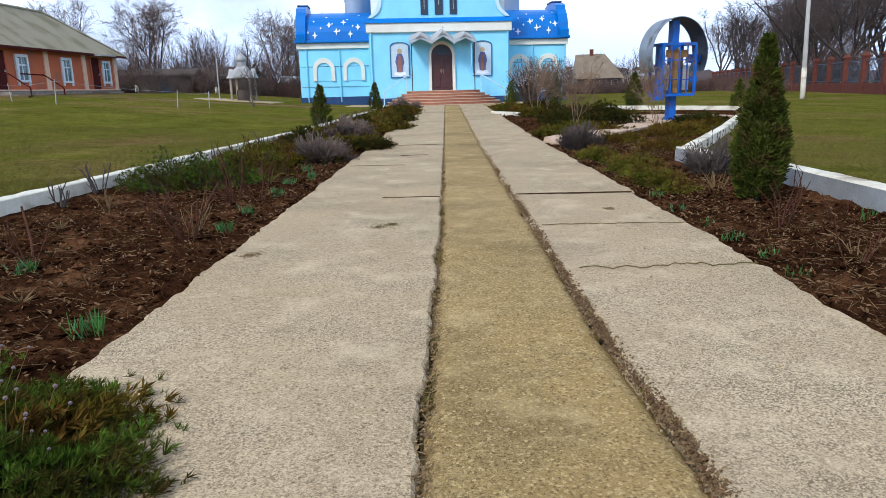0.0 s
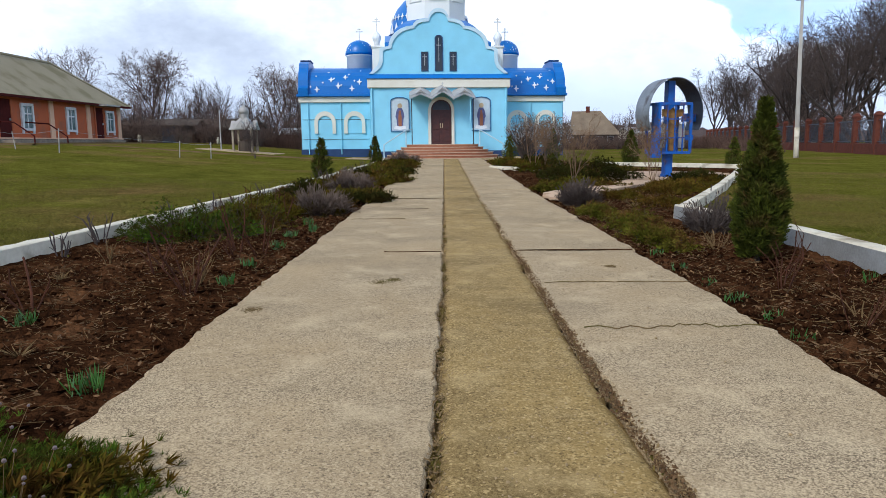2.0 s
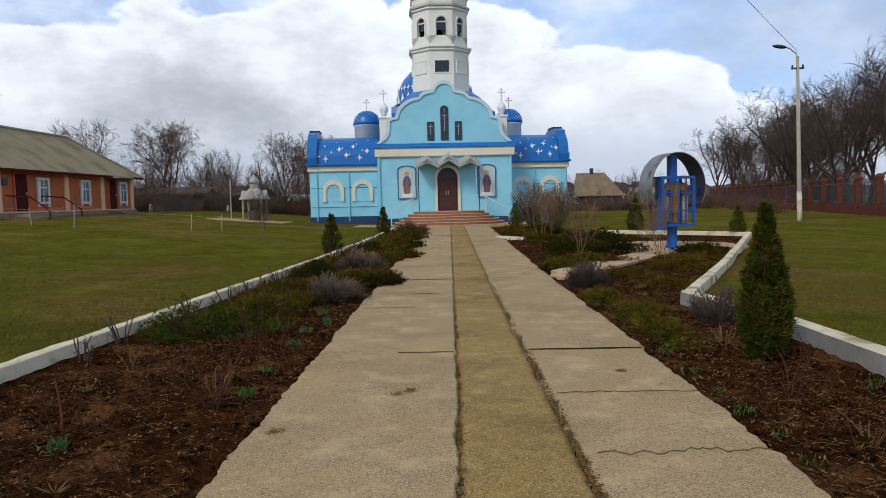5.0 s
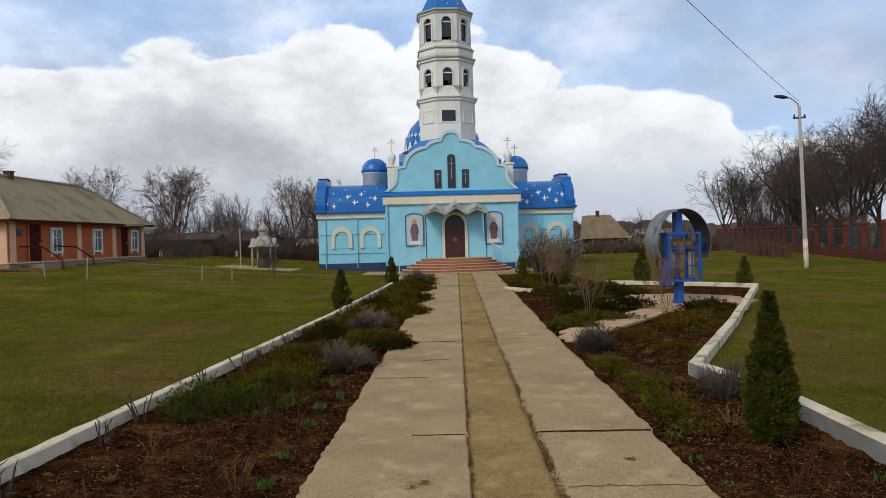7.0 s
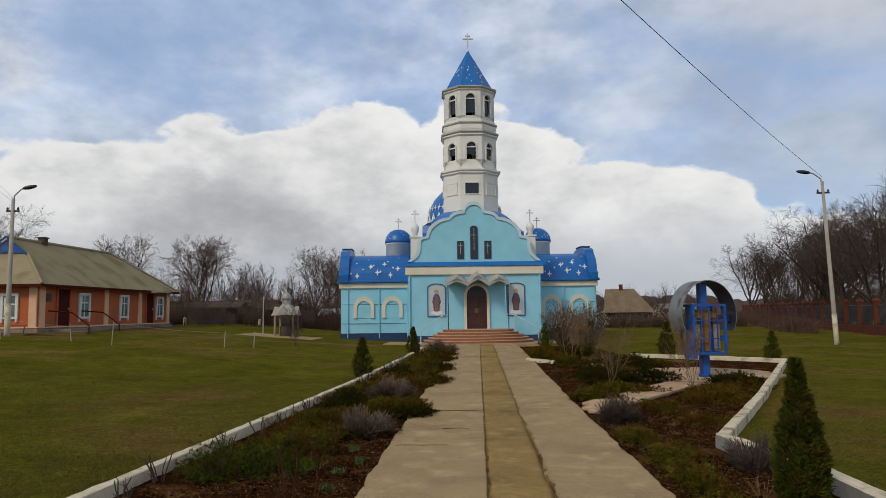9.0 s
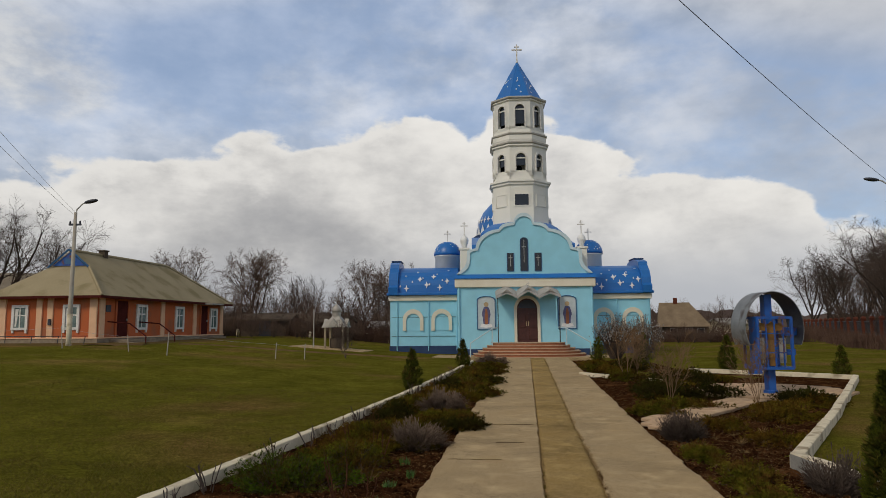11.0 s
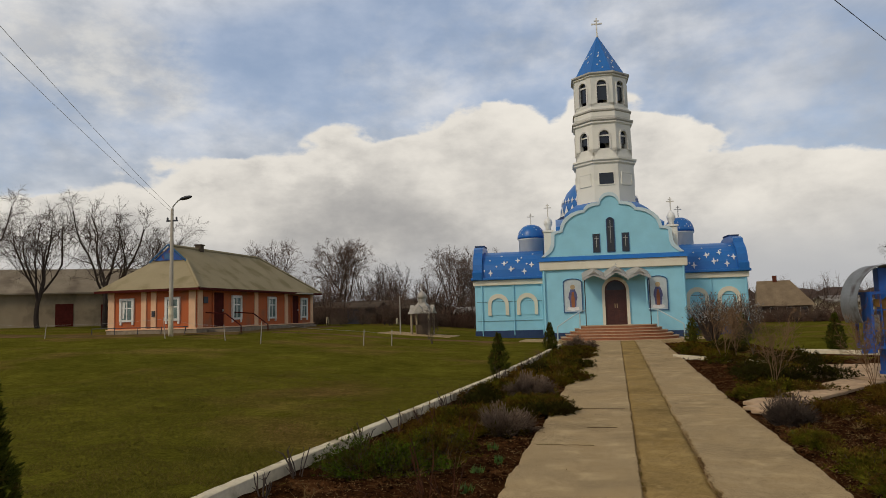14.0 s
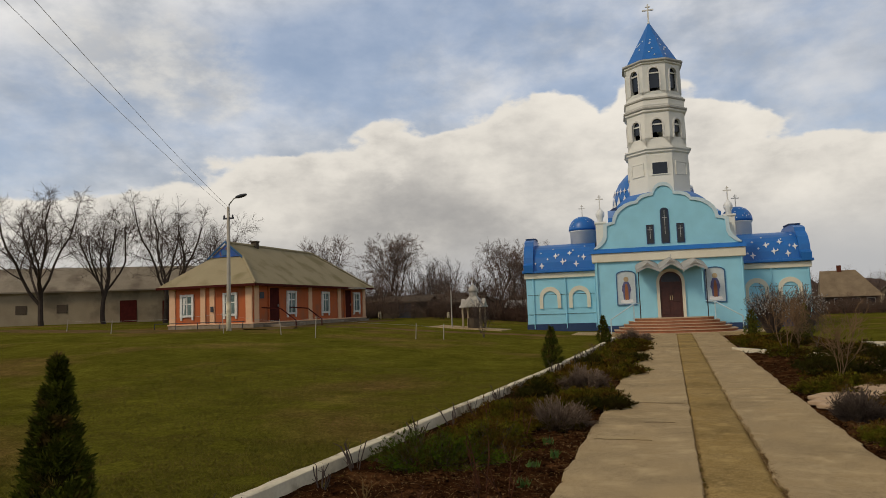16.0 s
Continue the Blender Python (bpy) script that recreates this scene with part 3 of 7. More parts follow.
def strip_bed(a, b):
    """Worn sandy fill with an uneven, crumbling surface and ragged edges."""
    step = 0.045 if b < 14 else 0.12
    nx, ny = 18, int((b - a) / step)
    verts, faces = [], []
    for j in range(ny + 1):
        y = a + (b - a) * j / ny
        x0 = STRIP_L - 0.006 + 0.016 * (noise.noise(Vector((0, y * 2.1, 1))) + 0.7 * noise.noise(Vector((0, y * 9, 2))))
        x1 = STRIP_R + 0.014 + bow(y) + 0.03 * (noise.noise(Vector((4, y * 1.9, 3))) + 0.8 * noise.noise(Vector((4, y * 8, 4))))
        for i in range(nx + 1):
            x = x0 + (x1 - x0) * i / nx
            z = 0.020 + 0.007 * noise.noise(Vector((x * 6, y * 6, 5))) + 0.006 * noise.noise(Vector((x * 17, y * 17, 6))) + 0.006 * noise.noise(Vector((x * 2, y * 2, 9)))
            if i in (0, nx):
                z = -0.03
            elif i in (1, nx - 1):
                z -= 0.008
            verts.append((x + drift(y), y, gz(x, y) + z))
    for j in range(ny):
        for i in range(nx):
            k = j * (nx + 1) + i
            faces.append((k, k + 1, k + nx + 2, k + nx + 1))
    raw("sandy_strip", verts, faces, M_STRIP, walk_root, "yellowish worn fill between the slabs", True)


walk_root = tagged(new("garden_walk"), "walk of two weathered concrete slab rows with a sandy strip between", "path", kind="structure")
left_cuts = [-14.0, -7.5, -1.2, 1.3, 7.5, 14.2, 20.4, 26.6, 32.5, PATH_END]
right_cuts = [-14.0, -7.2, -2.5, 7.56, 13.6, 16.4, 22.6, 28.8, 33.5, PATH_END]
for i, (a, b) in enumerate(zip(left_cuts, left_cuts[1:])):
    part("concrete_slab", ragged(PATH_L, STRIP_L - 0.006, a + 0.008, b - 0.008, -0.15, 0.03 + 0.006 * (i % 2), 10 + i, (0.025, 0.026, 0.025, 0.05), 0.05), M_CONC, walk_root)
for i, (a, b) in enumerate(zip(right_cuts, right_cuts[1:])):
    g = 0.016
    part("concrete_slab", ragged(STRIP_R + 0.022, PATH_R, a + g, b - g, -0.15, 0.03 + 0.004 * (i % 2), 40 + i, (0.022, 0.045, 0.022, 0.05), 0.05, run=(None, bow)), M_CONC, walk_root)
for a, b in zip([-14, -5, 3.2, 7.55, 13, 20, 29], [-5, 3.2, 7.55, 13, 20, 29, PATH_END]):
    strip_bed(a, b)


def crack(x0, x1, y, width, wander, seed, name="crack_dirt"):
    """Dark earth packed in a wandering joint or crack across a slab."""
    rnd = random.Random(seed)
    bm = bmesh.new()
    n = max(6, int((x1 - x0) / 0.022))
    up = []
    for i in range(n + 1):
        x = x0 + (x1 - x0) * i / n
        c = y + wander * (noise.noise(Vector((x * 2.3, seed, 0))) + 0.5 * noise.noise(Vector((x * 9, seed, 1))) + 0.3 * noise.noise(Vector((x * 23, seed, 2))))
        w = width * rnd.uniform(0.4, 1.2) * (0.3 if i in (0, n) else 1)
        z = gz(x, c) + (0.024 if STRIP_L < x < STRIP_R else 0.039)
        up.append((bm.verts.new((x + drift(c), c - w / 2, z - 0.004)), bm.verts.new((x + drift(c), c, z + 0.003)), bm.verts.new((x + drift(c), c + w / 2, z - 0.004))))
    for a, b in zip(up, up[1:]):
        for k in (0, 1):
            bm.faces.new((a[k], b[k], b[k + 1], a[k + 1]))
    part(name, bm, M_DIRT if width < 0.006 else M_SOIL, walk_root, "")


crack(STRIP_R + 0.02, PATH_R - 0.02, 7.56, 0.05, 0.015, 1, "joint_dirt")
crack(PATH_L + 0.85, STRIP_L - 0.02, 7.5, 0.032, 0.03, 2, "joint_dirt")
crack(STRIP_R + 0.12, PATH_R - 0.02, 4.55, 0.0016, 0.14, 3)
crack(STRIP_R + 0.06, PATH_R - 0.03, 5.9, 0.0025, 0.06, 4)
crack(PATH_L + 0.1, STRIP_L - 0.1, 14.2, 0.012, 0.03, 6)
crack(PATH_L + 0.75, STRIP_L - 0.25, 12.1, 0.006, 0.05, 7)
crack(PATH_L + 0.1, PATH_L + 0.9, 10.6, 0.004, 0.06, 8)


def dirt_patch(x, y, rx, ry, seed):
    """Dried crumbs of earth trodden on to a slab."""
    rnd = random.Random(seed)
    verts, faces = [], []
    for i in range(150):
        px, py, q = x + rnd.gauss(0, rx * 0.5), y + rnd.gauss(0, ry * 0.5), rnd.uniform(0.003, 0.011)
        a, k = rnd.uniform(0, 6.28), len(verts)
        verts += [(px + q * math.cos(a + j * 1.57) * rnd.uniform(0.5, 1.1), py + q * math.sin(a + j * 1.57) * rnd.uniform(0.5, 1.1), gz(px, py) + 0.037) for j in range(4)] + [(px, py, gz(px, py) + 0.040)]
        faces += [(k + j, k + (j + 1) % 4, k + 4) for j in range(4)]
    tagged(raw("dirt_crumbs", verts, faces, M_DIRT, walk_root), kind="stuff")


for i, (x, y, rx, ry) in enumerate(((-0.5, 5.95, 0.09, 0.1), (-0.4, 6.05, 0.05, 0.06), (-1.28, 5.05, 0.07, 0.08), (1.5, 6.6, 0.05, 0.05))):
    dirt_patch(x, y, rx, ry, i)
# paved apron before the church stair
bm = ragged(-5.4, 4.6, PATH_END + 0.05, 41.5, -0.15, 0.035, 91, (0.02, 0.05, 0.02, 0.05), 0.3)
tagged(mesh_object("apron", bm, M_CONC), "pale concrete apron round the church stair", "pavement", kind="structure")


# ---------------------------------------------------------------- church
CH = Matrix.Translation((-0.62, 41.4, 0.26)) @ Matrix.Rotation(radians(5), 4, "Z")
church = thing("church", CH, "light blue church with a white bell tower and blue starred roofs", "church")
DOOR_Z = 0.75


def star_mesh(r):
    bm = bmesh.new()
    pts = []
    for i in range(8):
        a = math.pi * i / 4
        q = r if i % 2 == 0 else r * 0.33
        pts.append((q * math.sin(a) * (0.75 if i in (2, 6) else 1), q * math.cos(a)))
    prism(pts, -0.012, 0.012, bm)
    return bm


STAR_BIG, STAR_SMALL = None, None


def star(parent, m, big):
    global STAR_BIG, STAR_SMALL
    if STAR_BIG is None:
        for k in (0, 1):
            bm = star_mesh(0.225 if k else 0.095)
            me = bpy.data.meshes.new("star")
            bm.to_mesh(me)
            bm.free()
            me.materials.append(M_STAR)
            if k:
                STAR_BIG = me
            else:
                STAR_SMALL = me
    ob = new("star", STAR_BIG if big else STAR_SMALL)
    ob.parent = parent
    ob.matrix_basis = m
    return ob


def cross(parent, x, y, z, h, mat=None):
    """An Orthodox cross with a foot bar."""
    t = h * 0.035
    bm = box(x - t, x + t, y - t, y + t, z, z + h)
    box(x - h * 0.28, x + h * 0.28, y - t * 0.8, y + t * 0.8, z + h * 0.66, z + h * 0.73, bm=bm)
    box(x - h * 0.13, x + h * 0.13, y - t * 0.8, y + t * 0.8, z + h * 0.84, z + h * 0.89, bm=bm)
    bmesh.ops.create_uvsphere(bm, u_segments=10, v_segments=6, radius=h * 0.07, matrix=Matrix.Translation((x, y, z)))
    return part("cross", bm, mat or M_WINWHITE, parent, "white metal cross")


def build_church():
    # narthex: front wall with the shaped gable, opening for door and windows left as recesses
    hw = 4.0
    half = [(3.97, 4.78), (3.72, 4.95), (3.5, 5.15), (3.38, 5.45), (3.35, 6.1), (3.2, 6.18), (2.85, 6.24), (2.8, 6.5), (2.67, 6.78), (2.44, 7.02), (2.14, 7.22), (1.8, 7.34), (1.47, 7.38), (1.42, 7.5), (1.24, 7.66), (1.0, 7.74), (0.57, 7.8), (0.53, 7.98), (0.42, 8.16), (0.25, 8.29), (0, 8.34)]
    outline = [(-x, z) for x, z in half] + [(x, z) for x, z in half[-2::-1]]
    wall = part("front_wall", prism([(-hw, 0)] + [(-hw, 4.5)] + outline + [(hw, 4.5), (hw, 0)], 0, 0.45), M_BLUEWALL, church)
    # coping along the gable
    inner = []
    for i, (x, z) in enumerate(outline):
        s = 0.955
        inner.append((x * s, 4.78 + (z - 4.78) * 0.962 if 0 < i < len(outline) - 1 else z))
    part("gable_coping", ring_prism([(x * 1.012, z + 0.07 if abs(x) < 3.9 else z) for x, z in outline], inner, -0.08, 0.5, closed=False), M_GABLETRIM, church, "pale moulded coping of the gable")
    part("body", box(-hw + 0.02, hw - 0.02, 0.46, 5.0, 0, 4.5), M_BLUEWALL, church)
    part("cornice", box(-hw - 0.14, hw + 0.14, -0.16, 0.6, 3.98, 4.5, 0.03), M_TRIM, church, "cream cornice band")
    part("cornice_ledge", prism_x([(-0.24, 4.5), (0.02, 4.78), (0.5, 4.78), (0.5, 4.5)], -hw - 0.2, hw + 0.2), M_ROOFBLUE, church, "blue sheet ledge")
    part("plinth", box(-hw - 0.05, hw + 0.05, -0.05, 5.0, -0.3, 0.36, 0.02), M_DARKBLUE, church, "dark blue plinth")
    for sx in (-1, 1):
        part("gutter_pipe", tube([(sx * 3.9, -0.1, 0.2), (sx * 3.9, -0.1, 4.0)], 0.04), M_BLUEWALL, church)
    # roof behind the gable
    part("narthex_roof", prism_x([(0.5, 4.5), (0.5, 6.6), (5.0, 7.6), (5.0, 4.5)], -3.1, 3.1), M_ROOFBLUE, church)
    # gable pedestals with small onions
    for sx in (-1, 1):
        bm = box(sx * 3.55 - 0.28, sx * 3.55 + 0.28, 0.6, 1.2, 4.5, 6.3, 0.02)
        box(sx * 3.55 - 0.34, sx * 3.55 + 0.34, 0.54, 1.26, 6.3, 6.42, 0.02, bm)
        ped = part("pedestal", bm, M_TOWER, church)
        part("onion", lathe([(0.16, 6.42), (0.16, 6.62), (0.24, 6.78), (0.26, 6.92), (0.2, 7.08), (0.07, 7.22), (0, 7.3)], 14, sx * 3.55, 0.9), M_SILVER, church, "small silver onion finial", True)
        cross(church, sx * 3.55, 0.9, 7.25, 0.8)
    # gable windows
    for x0, x1, z0, z1, round_top in ((-0.18, 0.18, 4.95, 6.9, True), (-0.98, -0.66, 4.95, 6.0, False), (0.66, 0.98, 4.95, 6.0, False)):
        pts = arch(x0, x1, z0, z1) if round_top else [(x0, z0), (x0, z1), (x1, z1), (x1, z0)]
        win = part("window", prism(pts, -0.02, 0.02), M_GLASS, church, "dark narrow gable window")
        big = [((x - (x0 + x1) / 2) * 1.28 + (x0 + x1) / 2, (z - z0) * 1.035 + z0 - 0.03) for x, z in pts]
        part("frame", ring_prism(big, pts, -0.05, 0.02), M_DARKBLUE, win)
        cx = (x0 + x1) / 2
        bm = box(cx - 0.014, cx + 0.014, -0.045, -0.02, z0 + (z1 - z0) * 0.25, z1 - 0.12)
        zz = z0 + (z1 - z0) * 0.72
        box(cx - 0.13, cx + 0.13, -0.045, -0.02, zz, zz + 0.03, bm=bm)
        part("cross_bar", bm, M_GREY, win)
    # portal
    dx = 0.1
    pts = arch(dx - 0.6, dx + 0.6, DOOR_Z, DOOR_Z + 2.55, 14)
    door = part("door", prism(pts, -0.03, 0.03), M_DOOR, church, "dark carved double door under a round arch")
    big = arch(dx - 0.76, dx + 0.76, DOOR_Z, DOOR_Z + 2.72, 14)
    part("door_surround", ring_prism(big, pts, -0.12, 0.02, closed=False), M_TRIM, church, "cream arched surround")
    for sx in (-1, 1):
        for z0, z1 in ((0.15, 0.75), (0.85, 1.75)):
            part("panel", box(dx + sx * 0.3 - 0.2, dx + sx * 0.3 + 0.2, -0.055, -0.03, DOOR_Z + z0, DOOR_Z + z1, 0.015), M_DOOR, door)
        part("door_pull", tube([(dx + sx * 0.06, -0.09, DOOR_Z + 0.95), (dx + sx * 0.06, -0.09, DOOR_Z + 1.2)], 0.018), M_ICONGOLD, door, "brass pull")
    part("fanlight", prism(arch(dx - 0.5, dx + 0.5, DOOR_Z + 1.98, DOOR_Z + 2.48, 12), -0.05, -0.02), M_DARKMETAL, door)
    # ornate canopy: three waves of sheet metal on thin posts
    n = 48
    bm = bmesh.new()
    x0, x1 = dx - 1.85, dx + 1.85

    def wave(u):
        return 0.30 * (1 - abs(2 * ((3 * u) % 1.0) - 1)) ** 0.75 + (0.12 if 0.34 < u < 0.66 else 0) * (1 - abs(2 * u - 1) * 3 if abs(2 * u - 1) < 0.333 else 0)
    rows = []
    for (yy, lift, dz) in ((-1.35, 0, 0.0), (-1.35, 0, 0.2), (0.0, 0.35, 0.2), (0.0, 0.35, 0.0)):
        rows.append([bm.verts.new((x0 + (x1 - x0) * i / n, yy, 3.2 + wave(i / n) + lift + dz + (0.05 * (i % 2) if dz == 0 and yy < 0 else 0))) for i in range(n + 1)])
    for a, b in zip(rows, rows[1:] + rows[:1]):
        for i in range(n):
            bm.faces.new((a[i], a[i + 1], b[i + 1], b[i]))
    for i in (0, n):
        bm.faces.new([r[i] for r in rows])
    bmesh.ops.recalc_face_normals(bm, faces=bm.faces)
    canopy = part("canopy", bm, M_GREY, church, "scalloped silver-grey metal canopy with three peaks")
    for u in (0.167, 0.5, 0.833):
        x = x0 + (x1 - x0) * u
        z = 3.42 + wave(u)
        part("rosette", prism([(x - 0.3, z - 0.16), (x, z + 0.08), (x + 0.3, z - 0.16), (x, z - 0.05)], -1.42, -1.36), M_TIN, canopy)
    cross(church, dx, -1.3, 3.9, 0.28, M_GREY)
    for x in (dx - 1.75, dx + 1.75):
        part("canopy_post", tube([(x, -1.25, 0.6), (x, -1.25, 3.3)], 0.028), M_DARKMETAL, church)
    for x in (dx + 1.6,):
        part("downpipe", tube([(x, -1.1, 3.3), (x, -1.1, 2.0)], 0.035), M_BLUEWALL, church)
    # mosaic panels, plain shapes only
    for cx in (-2.3, 2.45):
        pts = arch(cx - 0.5, cx + 0.5, 1.55, 3.42, 10, 0.22)
        panel = part("mosaic_panel", prism(pts, -0.04, 0.02), M_ICON, church, "pale mosaic panel in a blue frame with a plain robed outline")
        big = arch(cx - 0.55, cx + 0.55, 1.5, 3.47, 10, 0.23)
        part("panel_frame", ring_prism(big, pts, -0.08, 0.02), M_FRAMEBLUE, panel)
        part("robe_shape", prism([(cx - 0.17, 1.75), (cx - 0.2, 2.2), (cx - 0.26, 2.35), (cx - 0.22, 2.6), (cx - 0.12, 2.84), (cx + 0.12, 2.84), (cx + 0.22, 2.6), (cx + 0.26, 2.35), (cx + 0.2, 2.2), (cx + 0.17, 1.75)], -0.05, -0.03), M_ICONFIG, panel)
        part("mantle_shape", prism([(cx - 0.09, 1.8), (cx - 0.1, 2.3), (cx - 0.05, 2.7), (cx + 0.05, 2.7), (cx + 0.1, 2.3), (cx + 0.09, 1.8)], -0.062, -0.045), M_STEP, panel)
        part("halo_shape", prism([(cx + 0.14 * math.cos(a * math.pi / 8), 2.97 + 0.14 * math.sin(a * math.pi / 8)) for a in range(16)][::-1], -0.052, -0.03), M_ICONGOLD, panel)
        part("cloud_shape", prism([(cx - 0.36, 1.66), (cx - 0.3, 1.82), (cx + 0.3, 1.82), (cx + 0.36, 1.66), (cx, 1.6)], -0.056, -0.03), M_STAR, panel)
    # stair: five rounded steps
    for k in range(6):
        z1 = DOOR_Z - 0.15 * k
        r = 2.1 + 0.27 * k
        d = 1.7 + 0.3 * k
        bm = bmesh.new()
        front = [(dx - r, 0)] + [(dx - r * math.cos(math.pi * i / 18), -d * (math.sin(math.pi * i / 18) ** 0.42)) for i in range(19)] + [(dx + r, 0)]
        lo = [bm.verts.new((x, y, z1 - 0.15)) for x, y in front]
        md = [bm.verts.new((x, y, z1 - 0.035)) for x, y in front]
        lip = [bm.verts.new((dx + (x - dx) * 1.012, y * 1.012, z1 - 0.035)) for x, y in front]
        up = [bm.verts.new((dx + (x - dx) * 1.012, y * 1.012, z1)) for x, y in front]
        for a, b in ((lo, md), (md, lip), (lip, up)):
            for i in range(len(front) - 1):
                bm.faces.new((a[i], a[i + 1], b[i + 1], b[i])).material_index = 1 if a is lip else 0
        f = bm.faces.new(up)
        f.material_index = 1
        bmesh.ops.recalc_face_normals(bm, faces=bm.faces)
        part("step", bm, [M_STEP, M_STEPTOP], church, "terracotta tiled rounded step" if k == 0 else "")
    for sx in (-1, 1):
        bm = tube([(dx + sx * 1.75, -0.6, DOOR_Z + 0.85), (dx + sx * 2.1, -1.3, DOOR_Z + 0.8), (dx + sx * 3.35, -1.9, 0.75)], 0.035)
        rail = part("handrail", bm, M_RAIL, church, "pale blue stair handrail")
        for u in (0, 1):
            x, y, z = (dx + sx * 2.1, -1.3, DOOR_Z + 0.8) if u == 0 else (dx + sx * 3.35, -1.9, 0.75)
            part("baluster", tube([(x, y, 0.0 if u else 0.6), (x, y, z)], 0.035), M_RAIL, rail)
    # side wings with barrel roofs
    for sx in (-1, 1):
        xa, xb = sorted((sx * 4.0, 7.95 if sx > 0 else -8.3))
        part("wing_wall", box(xa, xb, 2.6, 7.4, -0.2, 3.32), M_BLUEWALL, church)
        part("wing_band", box(xa - 0.1, xb + 0.1, 2.48, 7.5, 3.32, 3.66, 0.02), M_TRIM, church, "cream band under the eaves")
        part("wing_eave", box(xa - 0.2, xb + 0.2, 2.3, 7.7, 3.66, 3.82, 0.03), M_ROOFBLUE, church)
        part("wing_plinth", box(xa - 0.04, xb + 0.04, 2.55, 7.5, -0.3, 0.5), M_DARKBLUE, church)
        prof = [(2.42, 3.82)] + [(5.0 - 2.45 * math.cos(math.pi * i / 16), 3.84 + 1.74 * math.sin(math.pi * i / 16) ** 0.8) for i in range(17)] + [(7.58, 3.82)]
        roof = part("wing_roof", prism_x(prof, xa, xb - 0.35 if sx > 0 else xb) if sx > 0 else prism_x(prof, xa + 0.35, xb), M_ROOFBLUE, church, "curved blue metal roof with white stars", False)
        # end parapet with scroll
        xo0, xo1 = (xb - 0.5, xb + 0.08) if sx > 0 else (xa - 0.08, xa + 0.5)
        par = [(2.25, 3.7), (2.2, 4.15), (2.45, 4.28), (2.5, 4.65), (2.75, 5.1), (3.2, 5.45), (3.3, 5.7), (3.8, 5.85), (4.3, 5.92), (5.0, 5.95), (5.7, 5.92), (6.2, 5.85), (6.7, 5.7), (6.8, 5.45), (7.25, 5.1), (7.5, 4.65), (7.55, 4.28), (7.8, 4.15), (7.75, 3.7)]
        part("end_parapet", prism_x(par, xo0, xo1), M_ROOFBLUE, church, "scrolled blue end parapet")
        part("parapet_cap", box(xo0 - 0.04, xo1 + 0.04, 4.3, 5.7, 5.93, 6.03, 0.02), M_DARKBLUE, church)
        # stars on the front of the vault
        rnd = random.Random(5 + sx)
        spots = [(0.16, 0.12, 1), (0.42, 0.62, 1), (0.55, 0.3, 1), (0.8, 0.16, 1), (0.68, 0.75, 1), (0.94, 0.5, 1)] + [((k + 0.5 + rnd.uniform(-0.25, 0.25)) / 9, 0.25 + 0.9 * ((k * 0.62) % 1.0), 0) for k in range(9)]
        for u, v, big in spots:
            x = xa + 0.5 + (xb - xa - 1.0) * u
            a = math.asin(min(0.06 + 0.68 * v, 0.97) ** 1.25)
            y, z = 5.0 - 2.45 * math.cos(a), 3.84 + 1.74 * math.sin(a) ** 0.8
            dy, dz = 2.45 * math.sin(a), 1.74 * 0.8 * math.sin(a) ** -0.2 * math.cos(a)
            tilt = math.atan2(dy, dz)
            star(roof, Matrix.Translation((x, y - 0.02, z + 0.02)) @ Matrix.Rotation(-tilt, 4, "X"), big)
        # blind arches
        for cx in (5.05, 6.85):
            cx *= sx
            pts = arch(cx - 0.44, cx + 0.44, 1.45, 2.52, 12)
            niche = part("blind_arch", prism(pts, 2.57, 2.62), M_BLUEWALL, church)
            big = arch(cx - 0.65, cx + 0.65, 1.45, 2.80, 12)
            part("arch_trim", ring_prism(big, pts, 2.5, 2.62, closed=False), M_TRIM, niche, "white arched moulding with square ends")
        for xx in (4.1, 5.88, 7.86):
            part("downpipe", tube([(sx * xx, 2.52, 0.2), (sx * xx, 2.52, 3.32)], 0.03), M_BLUEWALL, church)
        for zz in (1.1, 2.3):
            part("conduit", tube([(xa + 0.1, 2.56, zz), (xb - 0.1, 2.56, zz)], 0.012), M_DARKMETAL, church)
        # drum and cupola
        cx = sx * 4.75
        part("drum", lathe([(0.84, 4.9), (0.84, 6.35), (0.9, 6.38), (0.9, 6.46)], 24, cx, 5.6), M_TOWER, church, "white plastered drum", True)
        dome = part("cupola", lathe([(0.93, 6.46), (0.92, 6.62), (0.86, 6.86), (0.74, 7.08), (0.55, 7.26), (0.3, 7.38), (0, 7.42)], 24, cx, 5.6), M_ROOFBLUE, church, "small blue dome dotted with stars", True)
        for k in range(14):
            a, e = rnd.uniform(math.pi * 1.05, math.pi * 1.95), rnd.uniform(0.1, 1.1)
            r, z = 0.93 * math.cos(e), 6.46 + 0.95 * math.sin(e)
            star(dome, Matrix.Translation((cx + (r + 0.02) * math.cos(a), 5.6 + (r + 0.02) * math.sin(a), z)) @ Matrix.Rotation(a + math.pi / 2, 4, "Z") @ Matrix.Rotation(-e, 4, "X") @ Matrix.Diagonal((0.5, 1, 0.5, 1)), False)
        cross(church, cx, 5.6, 7.4, 0.8)
    # nave, great drum and dome behind the tower
    part("nave", box(-3.9, 3.9, 5.0, 14.0, 0, 5.2), M_BLUEWALL, church)
    part("nave_roof", prism([(-4.1, 5.2), (-3.0, 6.6), (0, 7.2), (3.0, 6.6), (4.1, 5.2)], 4.9, 14.2), M_ROOFBLUE, church)
